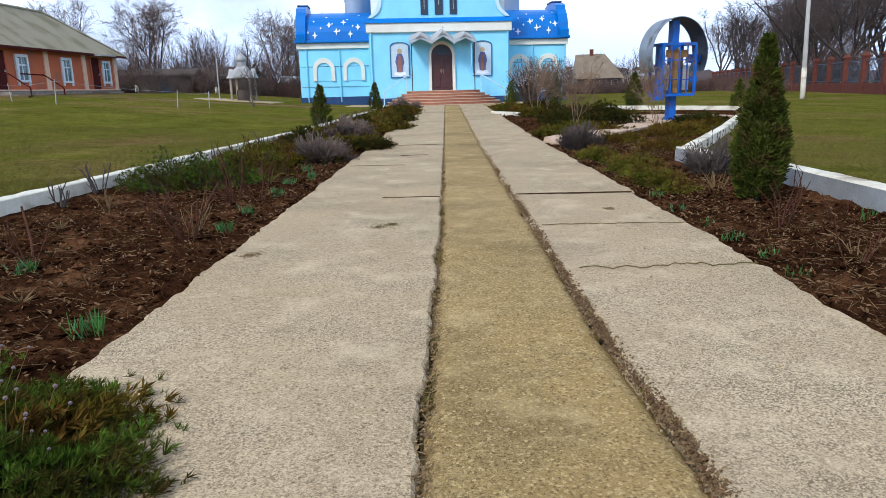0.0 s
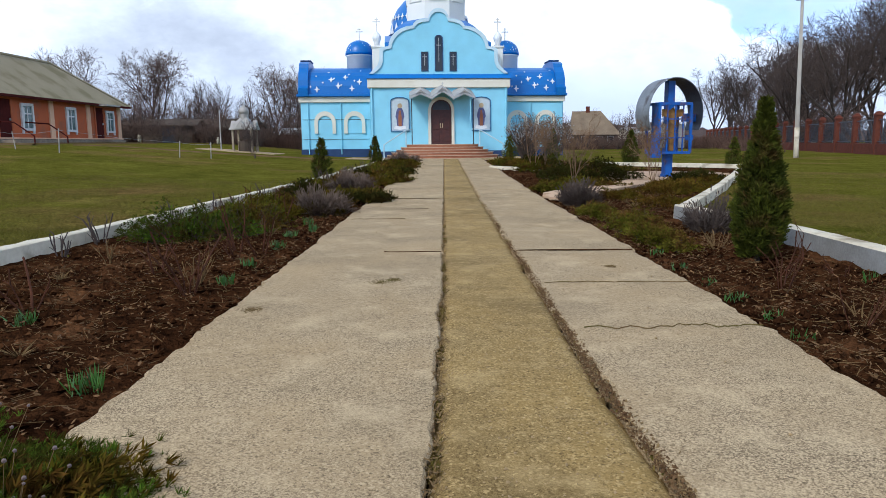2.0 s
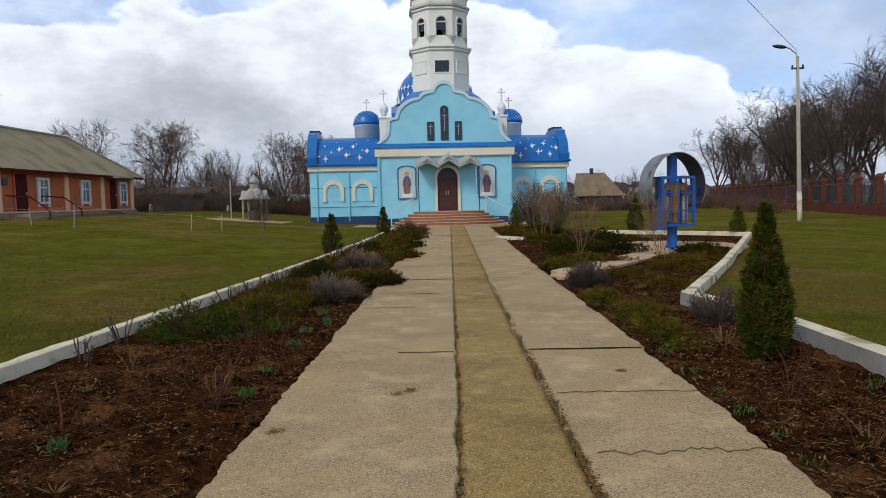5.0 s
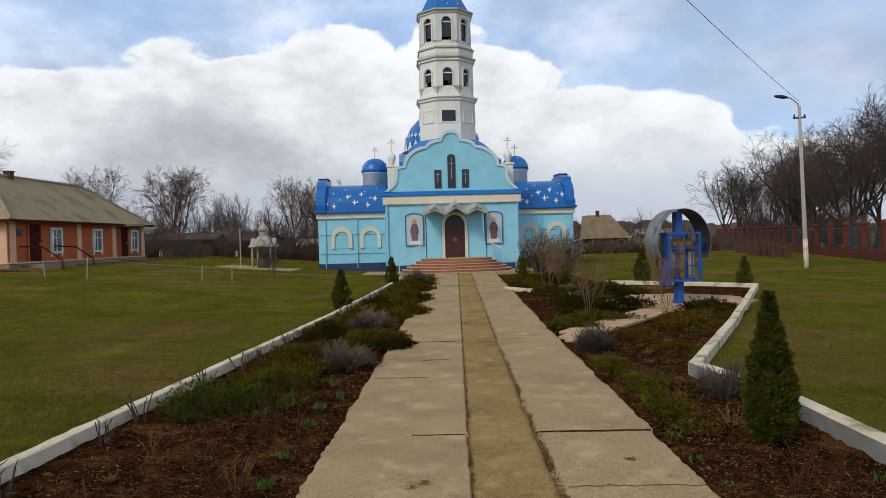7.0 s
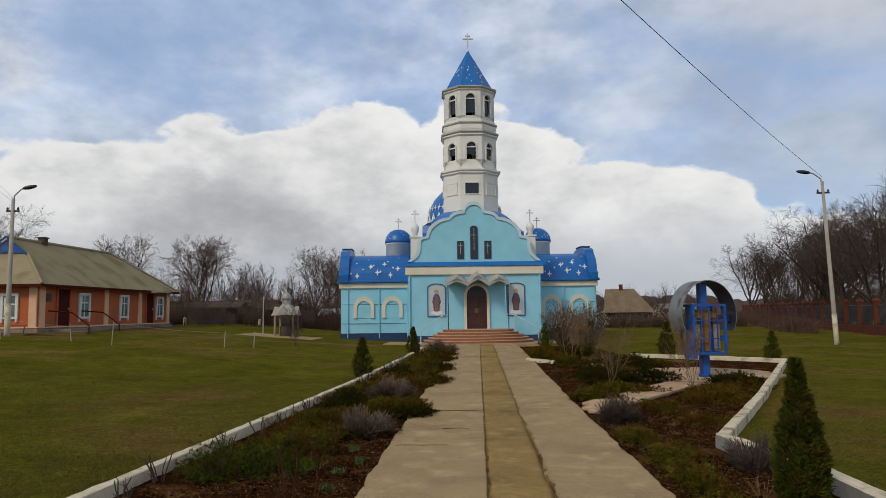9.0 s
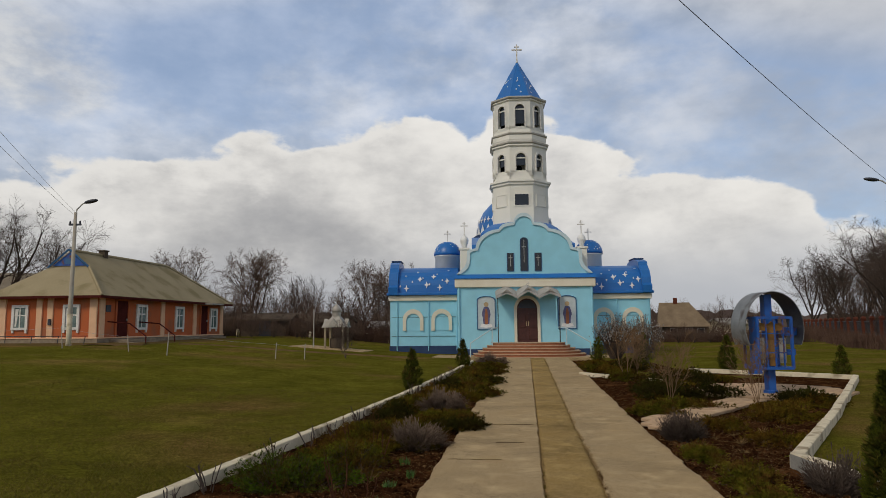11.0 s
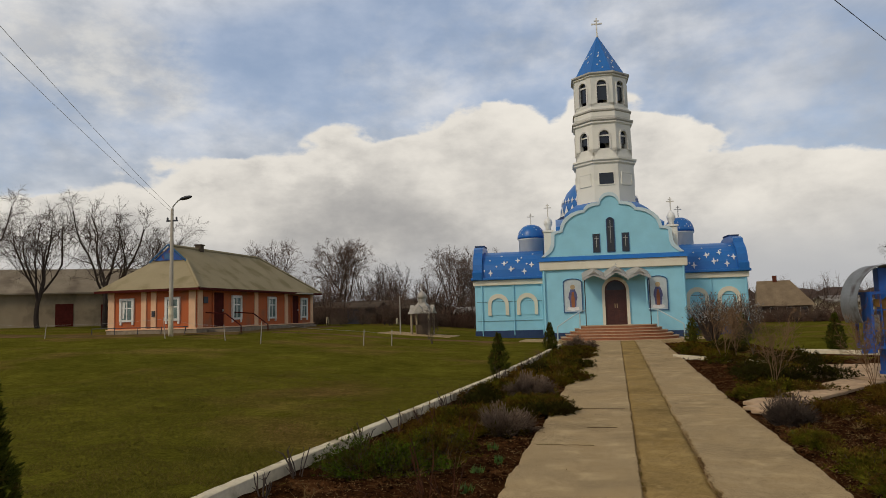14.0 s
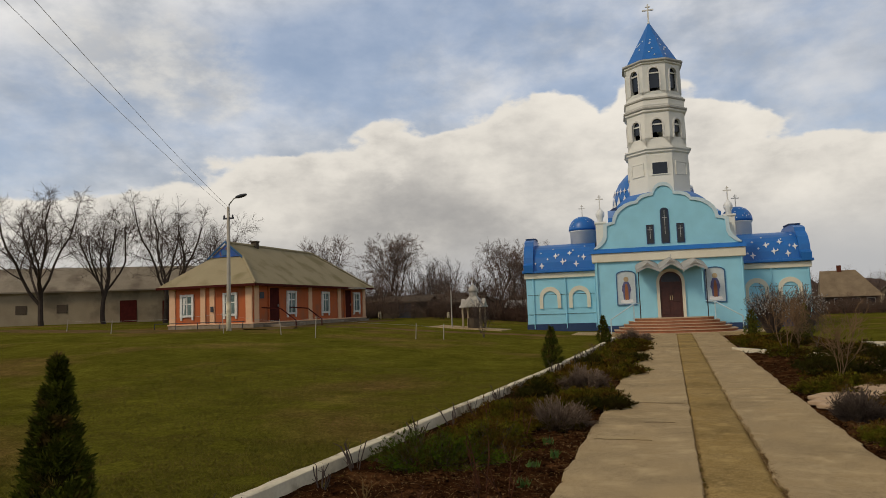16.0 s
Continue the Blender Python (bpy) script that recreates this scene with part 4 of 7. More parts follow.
    part("great_drum", lathe([(2.75, 6.0), (2.75, 7.75), (2.95, 7.8), (2.95, 8.02), (2.8, 8.1)], 16, 0, 8.6), M_TOWER, church, "white drum under a blue cornice")
    part("drum_cornice", lathe([(2.78, 7.7), (3.0, 7.8), (3.0, 8.06), (2.8, 8.14)], 16, 0, 8.6), M_DARKBLUE, church)
    dome = part("great_dome", lathe([(2.72, 8.1), (2.7, 8.6), (2.55, 9.25), (2.25, 9.85), (1.75, 10.4), (1.0, 10.85), (0, 11.0)], 32, 0, 8.6), M_ROOFBLUE, church, "great blue dome with a white zigzag", True)
    # white zigzag round the foot of the great dome
    bm = bmesh.new()
    for k in range(28):
        a0, a1 = 2 * math.pi * k / 28, 2 * math.pi * (k + 1) / 28
        mid = (a0 + a1) / 2
        low = [bm.verts.new((2.78 * math.cos(a), 8.6 + 2.78 * math.sin(a), 8.14)) for a in (a0, mid, a1)]
        tip = bm.verts.new((2.74 * math.cos(mid), 8.6 + 2.74 * math.sin(mid), 8.82))
        bm.faces.new((low[0], low[1], tip))
        bm.faces.new((low[1], low[2], tip))
    part("zigzag_trim", bm, M_STAR, dome, "white zigzag trim")
    for k in range(22):
        a = math.pi * (1 + k / 21)
        star(dome, Matrix.Translation((2.62 * math.cos(a), 8.6 + 2.62 * math.sin(a), 9.15)) @ Matrix.Rotation(a + math.pi / 2, 4, "Z") @ Matrix.Rotation(-0.2, 4, "X") @ Matrix.Diagonal((1.0, 1, 1.0, 1)), True)
    # stepped blue base of the tower
    part("tower_foot", lathe([(2.75, 6.2), (2.75, 7.4), (2.6, 7.55), (2.35, 7.75), (1.95, 8.0)], 8, 0, 2.6, math.pi / 8), M_ROOFBLUE, church, "stepped blue roof round the tower foot")
    build_tower(0, 2.6)


def prism_x(points, x0, x1):
    """Extrude a closed outline in the yz plane from x0 to x1."""
    bm = bmesh.new()
    a = [bm.verts.new((x0, y, z)) for y, z in points]
    b = [bm.verts.new((x1, y, z)) for y, z in points]
    n = len(points)
    bm.faces.new(a)
    bm.faces.new(b[::-1])
    for i in range(n):
        bm.faces.new((a[i], b[i], b[(i + 1) % n], a[(i + 1) % n]))
    bmesh.ops.recalc_face_normals(bm, faces=bm.faces)
    return bm


def build_tower(cx, cy):
    """Octagonal bell tower in three stages with a pyramid spire."""
    c8 = math.cos(math.pi / 8)
    stages = [(3.42, 7.6, 10.35), (3.3, 10.62, 12.75), (3.12, 13.75, 15.75)]
    for s, (width, z0, z1) in enumerate(stages):
        a = width / 2
        r = a / c8
        side = 2 * a * math.tan(math.pi / 8)
        t = 0.22
        stage = part("tower_stage", lathe([(r - 0.4, z0), (r, z0), (r, z0 + 0.12), (r - 0.4, z0 + 0.12)], 8, cx, cy, math.pi / 8), M_TOWER, church, "white octagonal tower stage")
        for f in range(8):
            m = Matrix.Translation((cx, cy, 0)) @ Matrix.Rotation(f * math.pi / 4, 4, "Z")
            h = side / 2 + 0.004
            if s == 0:
                bm = box(-h, h, -a, -a + t, z0 + 0.12, z1)
                wall = part("wall_face", bm, M_TOWER, stage)
                wall.matrix_basis = m
                pane = part("window" if f == 0 else "blind_panel", box(-0.42, 0.42, -a - 0.03, -a + 0.02, z1 - 1.3, z1 - 0.62, 0.008), M_GLASS if f == 0 else M_TOWER, stage)
                pane.matrix_basis = m
                fr = part("panel_frame", ring_prism([(-0.47, z1 - 1.35), (-0.47, z1 - 0.57), (0.47, z1 - 0.57), (0.47, z1 - 1.35)], [(-0.42, z1 - 1.3), (-0.42, z1 - 0.62), (0.42, z1 - 0.62), (0.42, z1 - 1.3)], -a - 0.05, -a + 0.02), M_TOWER, stage)
                fr.matrix_basis = m
            else:
                w = 0.29
                zb, zt = (z0 + 0.62, z0 + 1.72) if s == 1 else (z0 + 0.3, z0 + 1.72)
                hole = arch(-w, w, zb, zt, 8)
                n = len(hole)
                outer = [(-h, z0 + 0.1)] + [(-h + 2 * h * (0.5 - 0.5 * math.cos(math.pi * i / 8)), z1) for i in range(9)] + [(h, z0 + 0.1)]
                bm = ring_prism(outer, hole, -a, -a + t, closed=False)
                box(-h, h, -a, -a + t, z0 + 0.1, zb, bm=bm)
                wall = part("wall_face", bm, M_TOWER, stage)
                wall.matrix_basis = m
                fr = part("arch_frame", ring_prism(arch(-w - 0.09, w + 0.09, zb - 0.06, zt + 0.09, 8), hole, -a - 0.05, -a + 0.03, closed=False), M_WINWHITE, stage)
                fr.matrix_basis = m
                bm = box(-w, w, -a + 0.06, -a + 0.1, zt - w - 0.05, zt - w + 0.03)
                bar = part("transom", bm, M_WINWHITE, stage)
                bar.matrix_basis = m
                pane = part("louvre", prism(arch(-w, w, zb + (0.34 if s == 1 else 0.22), zt, 8), -a + 0.12, -a + 0.14), M_GLASS, stage)
                pane.matrix_basis = m
    for z0, z1, width, mat in ((10.3, 10.46, 3.62, M_TOWER), (10.46, 10.62, 3.8, M_TOWER), (12.75, 12.9, 3.5, M_TOWER), (12.9, 13.05, 3.66, M_LEDGE), (13.05, 13.5, 3.36, M_TOWER), (13.5, 13.62, 3.5, M_LEDGE), (13.62, 13.75, 3.3, M_TOWER), (15.7, 15.8, 3.3, M_TOWER), (15.8, 15.95, 3.5, M_LEDGE)):
        r = width / 2 / c8
        part("string_course", lathe([(r - 0.5, z0), (r - 0.08, z0), (r, z0 + (z1 - z0) * 0.4), (r, z1), (r - 0.5, z1)], 8, cx, cy, math.pi / 8), mat, church)
    r = 1.5 / c8
    spire = part("spire", lathe([(r, 15.95), (r, 16.0), (0.07, 18.75), (0, 18.8)], 8, cx, cy, math.pi / 8), M_ROOFBLUE, church, "blue octagonal spire with small stars")
    rnd = random.Random(4)
    for f in range(-2, 3):
        for k in range(9):
            v = rnd.uniform(0.08, 0.85)
            z = 16.0 + 2.7 * v
            d = 1.5 * (1 - v)
            u = rnd.uniform(-0.35, 0.35) * d
            star(spire, Matrix.Translation((cx, cy, 0)) @ Matrix.Rotation(f * math.pi / 4, 4, "Z") @ Matrix.Translation((u, -d - 0.03, z + 0.02)) @ Matrix.Rotation(-math.atan2(1.5, 2.75), 4, "X") @ Matrix.Diagonal((0.85, 1, 0.85, 1)), False)
    cross(church, cx, cy, 18.8, 1.2)


build_church()


# ---------------------------------------------------------------- parish house
def build_house():
    corner = Vector((-21.8, 32.5, 1.1))
    m = Matrix.Translation(corner) @ Matrix.Rotation(radians(0.7), 4, "Z")
    # local axes: y runs along the long side away from the corner, -x along the gable side
    house = thing("house", m, "single-storey terracotta and peach house with a grey hipped roof", "house")
    L, W, H = 14.4, 5.4, 2.6
    part("wall", box(-W, 0, 0, L, 0.35, H), M_ORANGE, house)
    bm = box(-W - 0.07, 0.07, -0.07, L + 0.07, -0.6, 0.4, 0.02)
    part("plinth", bm, M_STONE, house, "rough stone plinth")
    part("plinth_cap", box(-W - 0.1, 0.1, -0.1, L + 0.1, 0.4, 0.47, 0.01), M_PEACH, house)
    # half-hipped roof with a blue gablet
    e, r = 0.5, H + 2.45
    z0 = H - 0.08
    bm = bmesh.new()
    gy, gz0 = 1.5, H + 1.6
    half = W / 2
    gw = (half + e) * (r - gz0) / (r - z0)
    pts = {
        "a": (-W - e, -e, z0), "b": (e, -e, z0), "c": (e, L + e, z0), "d": (-W - e, L + e, z0),
        "p": (-half - gw, gy, gz0), "q": (-half + gw, gy, gz0), "t": (-half, gy, r), "u": (-half, L - 3.0, r)}
    v = {k: bm.verts.new(p) for k, p in pts.items()}
    for f in ("abqp", "bcutq", "daptu", "cdu", "adcb"):
        bm.faces.new([v[k] for k in f])
    bm.faces.new([v[k] for k in "pqt"])
    bmesh.ops.recalc_face_normals(bm, faces=bm.faces)
    roof = part("roof", bm, M_SLATE, house, "grey-brown corrugated sheet roof")
    part("gablet", prism([(-half - gw * 0.9, gz0 + 0.03), (-half, r - 0.1), (-half + gw * 0.9, gz0 + 0.03)], gy - 0.06, gy - 0.01), M_KIOSK, house, "bright blue boarded gablet")
    part("gablet_window", box(-half - 0.22, -half + 0.22, gy - 0.09, gy - 0.05, gz0 + 0.12, gz0 + 0.42), M_FRAMEBLUE, house)
    for sx in (-1, 1):
        part("bargeboard", tube([(-half + sx * gw * 1.08, gy - 0.15, gz0 - 0.05), (-half, gy - 0.15, r + 0.05)], 0.06, n=4), M_FRAMEBLUE, house)
    part("ridge_cap", tube([(-half, gy - 0.1, r + 0.02), (-half, L - 3.0, r + 0.02)], 0.09), M_SLATE, roof)
    part("hip_cap", tube([(e, -e, z0 + 0.04), (-half + gw, gy, gz0 + 0.04)], 0.08), M_SLATE, roof)
    part("hip_cap", tube([(e, L + e, z0 + 0.04), (-half, L - 3.0, r + 0.03)], 0.08), M_SLATE, roof)
    bm = box(-half - 0.18, -half + 0.18, 4.2, 4.55, r - 0.4, r + 0.26)
    box(-half - 0.23, -half + 0.23, 4.15, 4.6, r + 0.26, r + 0.32, bm=bm)
    part("chimney", bm, M_SHED, house, "small dark chimney")
    part("fascia", box(-W - e, e, -e - 0.03, -e + 0.05, z0 - 0.1, z0 + 0.03), M_MAROON, house)
    part("fascia", box(e - 0.05, e + 0.03, -e, L + e, z0 - 0.1, z0 + 0.03), M_MAROON, house)

    def pilaster(side, u, w):
        if side == "g":
            part("pilaster", box(-u - w / 2, -u + w / 2, -0.07, 0.02, 0.45, H - 0.12, 0.012), M_PEACH, house)
        else:
            part("pilaster", box(-0.02, 0.07, u - w / 2, u + w / 2, 0.45, H - 0.12, 0.012), M_PEACH, house)

    def window(side, u, w=0.8, z0=0.95, z1=2.08):
        turn = Matrix.Translation((-u, 0, 0)) if side == "g" else Matrix.Translation((0, u, 0)) @ Matrix.Rotation(math.pi / 2, 4, "Z")
        win = part("window", box(-w / 2, w / 2, -0.03, 0.02, z0, z1), M_CURTAIN, house, "white-framed window with curtains")
        win.matrix_basis = turn
        o = w / 2 + 0.14
        part("window_frame", ring_prism([(-o, z0 - 0.12), (-o, z1 + 0.14), (o, z1 + 0.14), (o, z0 - 0.12)], [(-w / 2, z0), (-w / 2, z1), (w / 2, z1), (w / 2, z0)], -0.09, 0.02), M_WINWHITE, win)
        bm = box(-0.03, 0.03, -0.06, -0.02, z0, z1)
        box(-w / 2, w / 2, -0.058, -0.02, z1 - 0.42, z1 - 0.36, bm=bm)
        part("sash_bars", bm, M_WINWHITE, win)
        for sx in (-1, 1):
            part("corbel", box(sx * (o - 0.08) - 0.05, sx * (o - 0.08) + 0.05, -0.08, 0.0, z0 - 0.28, z0 - 0.12), M_WINWHITE, win)
        part("curtain", prism([(-w / 2 + 0.03, z0 + 0.05), (-w / 2 + 0.03, z1 - 0.05), (-w / 2 + 0.22, z1 - 0.05), (-w / 2 + 0.12, z0 + 0.05)], -0.04, -0.028), M_WINWHITE, win)

    for u, w in ((0.22, 0.4), (2.55, 0.32), (3.15, 0.32), (5.18, 0.4)):
        pilaster("g", u, w)
    for u in (1.4, 4.2):
        window("g", u, 0.62, 0.98, 1.98)
    for u, w in ((0.3, 0.42), (6.2, 0.42), (10.2, 0.42), (14.15, 0.42)):
        pilaster("l", u, w)
    for u in (3.95, 8.2, 12.9):
        window("l", u)
    for u, w in ((2.05, 1.0), (11.5, 0.95)):
        turn = Matrix.Translation((0, u, 0)) @ Matrix.Rotation(math.pi / 2, 4, "Z")
        d = part("door", box(-w / 2, w / 2, -0.04, 0.03, 0.42, 2.35), M_MAROON, house, "dark maroon boarded door")
        d.matrix_basis = turn
        part("door_frame", ring_prism([(-w / 2 - 0.12, 0.42), (-w / 2 - 0.12, 2.47), (w / 2 + 0.12, 2.47), (w / 2 + 0.12, 0.42)], [(-w / 2, 0.42), (-w / 2, 2.35), (w / 2, 2.35), (w / 2, 0.42)], -0.08, 0.02, closed=False), M_ORANGE, d)
        part("handle", box(w / 2 - 0.14, w / 2 - 0.08, -0.1, -0.04, 1.3, 1.42), M_TIN, d)
    part("porch_roof", box(0.0, 1.0, 10.6, 12.4, 2.42, 2.5), M_TIN, house, "small tin porch roof")
    part("sign", box(0.07, 0.1, 0.55, 0.95, 1.75, 2.1), M_DARKMETAL, house, "small dark plaque")
    part("meter_box", box(-2.6, -2.45, -0.14, -0.02, 1.1, 1.4), M_DARKMETAL, house)
    for y0, y1, n in ((0.9, 3.4, 3), (10.7, 12.5, 3)):
        for k in range(n):
            part("stone_step", box(0.08, 1.2 + 0.35 * (n - 1 - k) - 0.02 * k, y0 - 0.2 * (n - 1 - k), y1 + 0.2 * (n - 1 - k), -0.6 if k == 0 else 0.06 + 0.14 * (k - 1), 0.06 + 0.14 * k, 0.015), M_STONE, house)
    for u in (0.7, 3.6):
        part("stair_rail", tube([(0.1, u, 1.25), (1.3, u, 1.15), (2.2, u, 0.5)], 0.035), M_MAROON, house, "dark red stair rail")
        part("rail_post", tube([(2.2, u, -0.5), (2.2, u, 0.5)], 0.035), M_MAROON, house)
    part("eaves_rail", tube([(-W, -1.2, 0.55), (0.3, -1.2, 0.55)], 0.02), M_DARKMETAL, house)
    for k in range(5):
        part("rail_post", tube([(-W + k * 1.35, -1.2, -0.5), (-W + k * 1.4, -1.2, 0.56)], 0.02), M_DARKMETAL, house)
    return house


build_house()


# ---------------------------------------------------------------- lamp posts, cable, fence
def lamp_post(x, y, height, lean, arm, label, power=True):
    base = gz(x, y)
    post = thing("street_lamp", Matrix.Translation((x, y, base)) @ Matrix.Rotation(radians(lean), 4, "Y"), label, "street lamp", "street lamps")
    part("pole", lathe([(0.11, -0.3), (0.105, 1.5), (0.068, height)], 10), M_POLE, post, "tapered grey concrete pole", True)
    part("painted_base", lathe([(0.12, -0.3), (0.115, 1.45), (0.10, 1.46)], 12), M_WHITE, post, "whitewashed foot of the pole", True)
    part("arm", tube([(0, 0, height - 0.5), (arm * 0.06, 0, height + 0.12), (arm * 0.45, 0, height + 0.4), (arm * 0.8, 0, height + 0.48)], 0.035), M_GREY, post)
    bm = bmesh.new()
    bmesh.ops.create_uvsphere(bm, u_segments=12, v_segments=8, radius=1, matrix=Matrix.Translation((arm * 1.0, 0, height + 0.5)) @ Matrix.Rotation(radians(-10 if arm > 0 else 10), 4, "Y") @ Matrix.Diagonal((0.36, 0.13, 0.09, 1)))
    part("lamp_head", bm, M_DARKMETAL, post, "dark cobra lamp head", True)
    part("crossarm", box(-0.3, 0.3, -0.04, 0.04, height - 0.62, height - 0.54), M_DARKMETAL, post)
    for sx in (-1, 1):
        part("insulator", lathe([(0.04, height - 0.54), (0.05, height - 0.46), (0.02, height - 0.4)], 8, sx * 0.25, 0), M_DARKMETAL, post)
    return post


lamp_post(-21.3, 29.7, 6.2, 0.3, 0.75, "grey concrete street lamp with whitewashed foot before the house")
lamp_post(16.9, 34.7, 8.0, -1.5, -0.85, "tall leaning concrete street lamp with whitewashed foot by the fence")


def cable(name, pts, sag, label, thick=0.0095, mat=None):
    out = []
    (x0, y0, z0), (x1, y1, z1) = pts
    for i in range(25):
        t = i / 24
        out.append((x0 + (x1 - x0) * t, y0 + (y1 - y0) * t, z0 + (z1 - z0) * t - sag * 4 * t * (1 - t)))
    tagged(mesh_object(name, tube(out, thick, n=5), mat or M_WIRE), label, "cable")


cable("overhead_cable", ((16.6, 34.5, 8.4), (-9.5, -4.0, 9.6)), 0.4, "thin black overhead wire strung to the lamp post")
cable("overhead_cable", ((-21.3, 29.6, 7.3), (-3.2, -8.0, 9.4)), 0.4, "faint overhead wire strung to the lamp post", 0.006, M_GREY)
cable("overhead_cable", ((-21.1, 29.6, 7.3), (-2.2, -8.0, 9.4)), 0.4, "faint overhead wire strung to the lamp post", 0.006, M_GREY)


def build_fence():
    a, b = Vector((19.4, 22.0, 0)), Vector((38.5, 106.0, 0))
    n = 25
    d = (b - a) / n
    ang = math.atan2(d.y, d.x)
    fence = thing("brick_fence", Matrix.Identity(4), "red-brown brick fence with pillars and dark metal panels", "fence", kind="structure")
    for i in range(n + 1):
        p = a + d * i
        g = gz(p.x, p.y) + 0.1
        pil = part("pillar", box(-0.17, 0.17, -0.17, 0.17, -0.3, 2.0, 0.015), M_WHITE if i == 4 else M_BRICK, fence)
        pil.matrix_basis = Matrix.Translation((p.x, p.y, g)) @ Matrix.Rotation(ang, 4, "Z")
        cap = part("pillar_cap", lathe([(0.3, 2.0), (0.3, 2.06), (0.15, 2.22), (0, 2.25)], 4, phase=math.pi / 4), M_BRICK, pil)
        if i < n:
            l = d.length
            low = part("low_wall", box(0.17, l - 0.17, -0.12, 0.12, -0.3, 0.5, 0.01), M_BRICK, fence)
            low.matrix_basis = pil.matrix_basis.copy()
            bm = box(0.172, l - 0.172, -0.02, 0.02, 1.75, 1.8)
            box(0.172, l - 0.172, -0.02, 0.02, 0.58, 0.63, bm=bm)
            for k in range(1, 14):
                x = 0.27 + (l - 0.54) * k / 14
                box(x - 0.012, x + 0.012, -0.012, 0.012, 0.5, 1.85, bm=bm)
            pan = part("metal_panel", bm, M_DARKMETAL, fence)
            pan.matrix_basis = pil.matrix_basis.copy()


build_fence()


# ---------------------------------------------------------------- blue stand with arched hood
def build_stand():
    m = Matrix.Translation((6.1, 20.0, 0.0)) @ Matrix.Rotation(radians(12), 4, "Z") @ Matrix.Diagonal((0.78, 0.84, 0.92, 1))
    stand = thing("covered_stand", m, "cobalt blue caged metal stand with an arched sheet hood", "stand")
    part("post", box(-0.135, 0.135, -0.135, 0.135, -0.1, 2.98, 0.012), M_KIOSK, stand)
    part("foot_collar", box(-0.165, 0.165, -0.165, 0.165, 0.0, 0.22, 0.01), M_KIOSK, stand)
    z0, z1, hw, dp = 0.86, 2.3, 0.6, 0.42
    bm = bmesh.new()
    for x in (-hw, hw):
        for y in (-dp, dp):
            box(x - 0.04, x + 0.04, y - 0.04, y + 0.04, z0, z1, bm=bm)
    for z in (z0, z1):
        for y in (-dp, dp):
            box(-hw, hw, y - 0.038, y + 0.038, z - 0.038, z + 0.038, bm=bm)
        for x in (-hw, hw):
            box(x - 0.036, x + 0.036, -dp, dp, z - 0.036, z + 0.036, bm=bm)
    part("cage_frame", bm, M_KIOSK, stand)
    for k in range(1, 4):
        x = -hw + 2 * hw * k / 4
        part("cage_bar", box(x - 0.018, x + 0.018, -dp - 0.02, -dp + 0.02, z0, z1), M_KIOSK, stand)
    for z in (1.3, 1.85):
        part("cross_rail", box(-hw, hw, -dp - 0.015, -dp + 0.025, z - 0.016, z + 0.016), M_KIOSK, stand)
    part("floor_plate", box(-hw, hw, -dp, dp, z0 - 0.02, z0 + 0.01), M_KIOSK, stand)
    part("side_panel", box(-hw - 0.01, -hw + 0.01, -dp, dp * 0.2, z0, z1), M_KIOSK, stand)
    part("rusty_figure_plate", prism([(-0.42, 1.95), (-0.4, 2.15), (-0.1, 2.12), (0.0, 2.2), (0.1, 2.12), (0.4, 2.15), (0.42, 1.95), (0.14, 1.9), (0.12, 0.92), (-0.12, 0.92), (-0.14, 1.9)], -0.26, -0.235), M_RUST, stand, "rusty brown upright plate")
    for x in (-0.38, 0.38):
        part("pale_plate", box(x - 0.12, x + 0.12, -0.235, -0.21, 1.0, 1.72), M_TIN, stand)
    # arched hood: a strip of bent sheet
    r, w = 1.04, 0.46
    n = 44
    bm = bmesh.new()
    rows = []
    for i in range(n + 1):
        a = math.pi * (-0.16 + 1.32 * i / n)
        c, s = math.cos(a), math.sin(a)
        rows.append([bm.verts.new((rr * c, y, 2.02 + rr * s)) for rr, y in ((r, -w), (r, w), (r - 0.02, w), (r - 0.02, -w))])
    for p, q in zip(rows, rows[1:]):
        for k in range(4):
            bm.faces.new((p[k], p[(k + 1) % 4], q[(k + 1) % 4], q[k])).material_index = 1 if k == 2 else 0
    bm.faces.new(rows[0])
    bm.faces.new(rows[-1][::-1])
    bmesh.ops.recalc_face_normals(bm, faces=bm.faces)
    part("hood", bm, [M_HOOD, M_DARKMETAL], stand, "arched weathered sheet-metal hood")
    part("hood_bracket", box(0.55, 1.0, -0.1, 0.1, 1.78, 2.02), M_KIOSK, stand)
    part("side_arm", box(0.55, 0.95, -0.06, 0.06, 1.22, 1.38), M_KIOSK, stand)
    part("side_arm", box(-1.0, -0.55, -0.5, -0.42, 0.72, 0.84), M_KIOSK, stand)


build_stand()


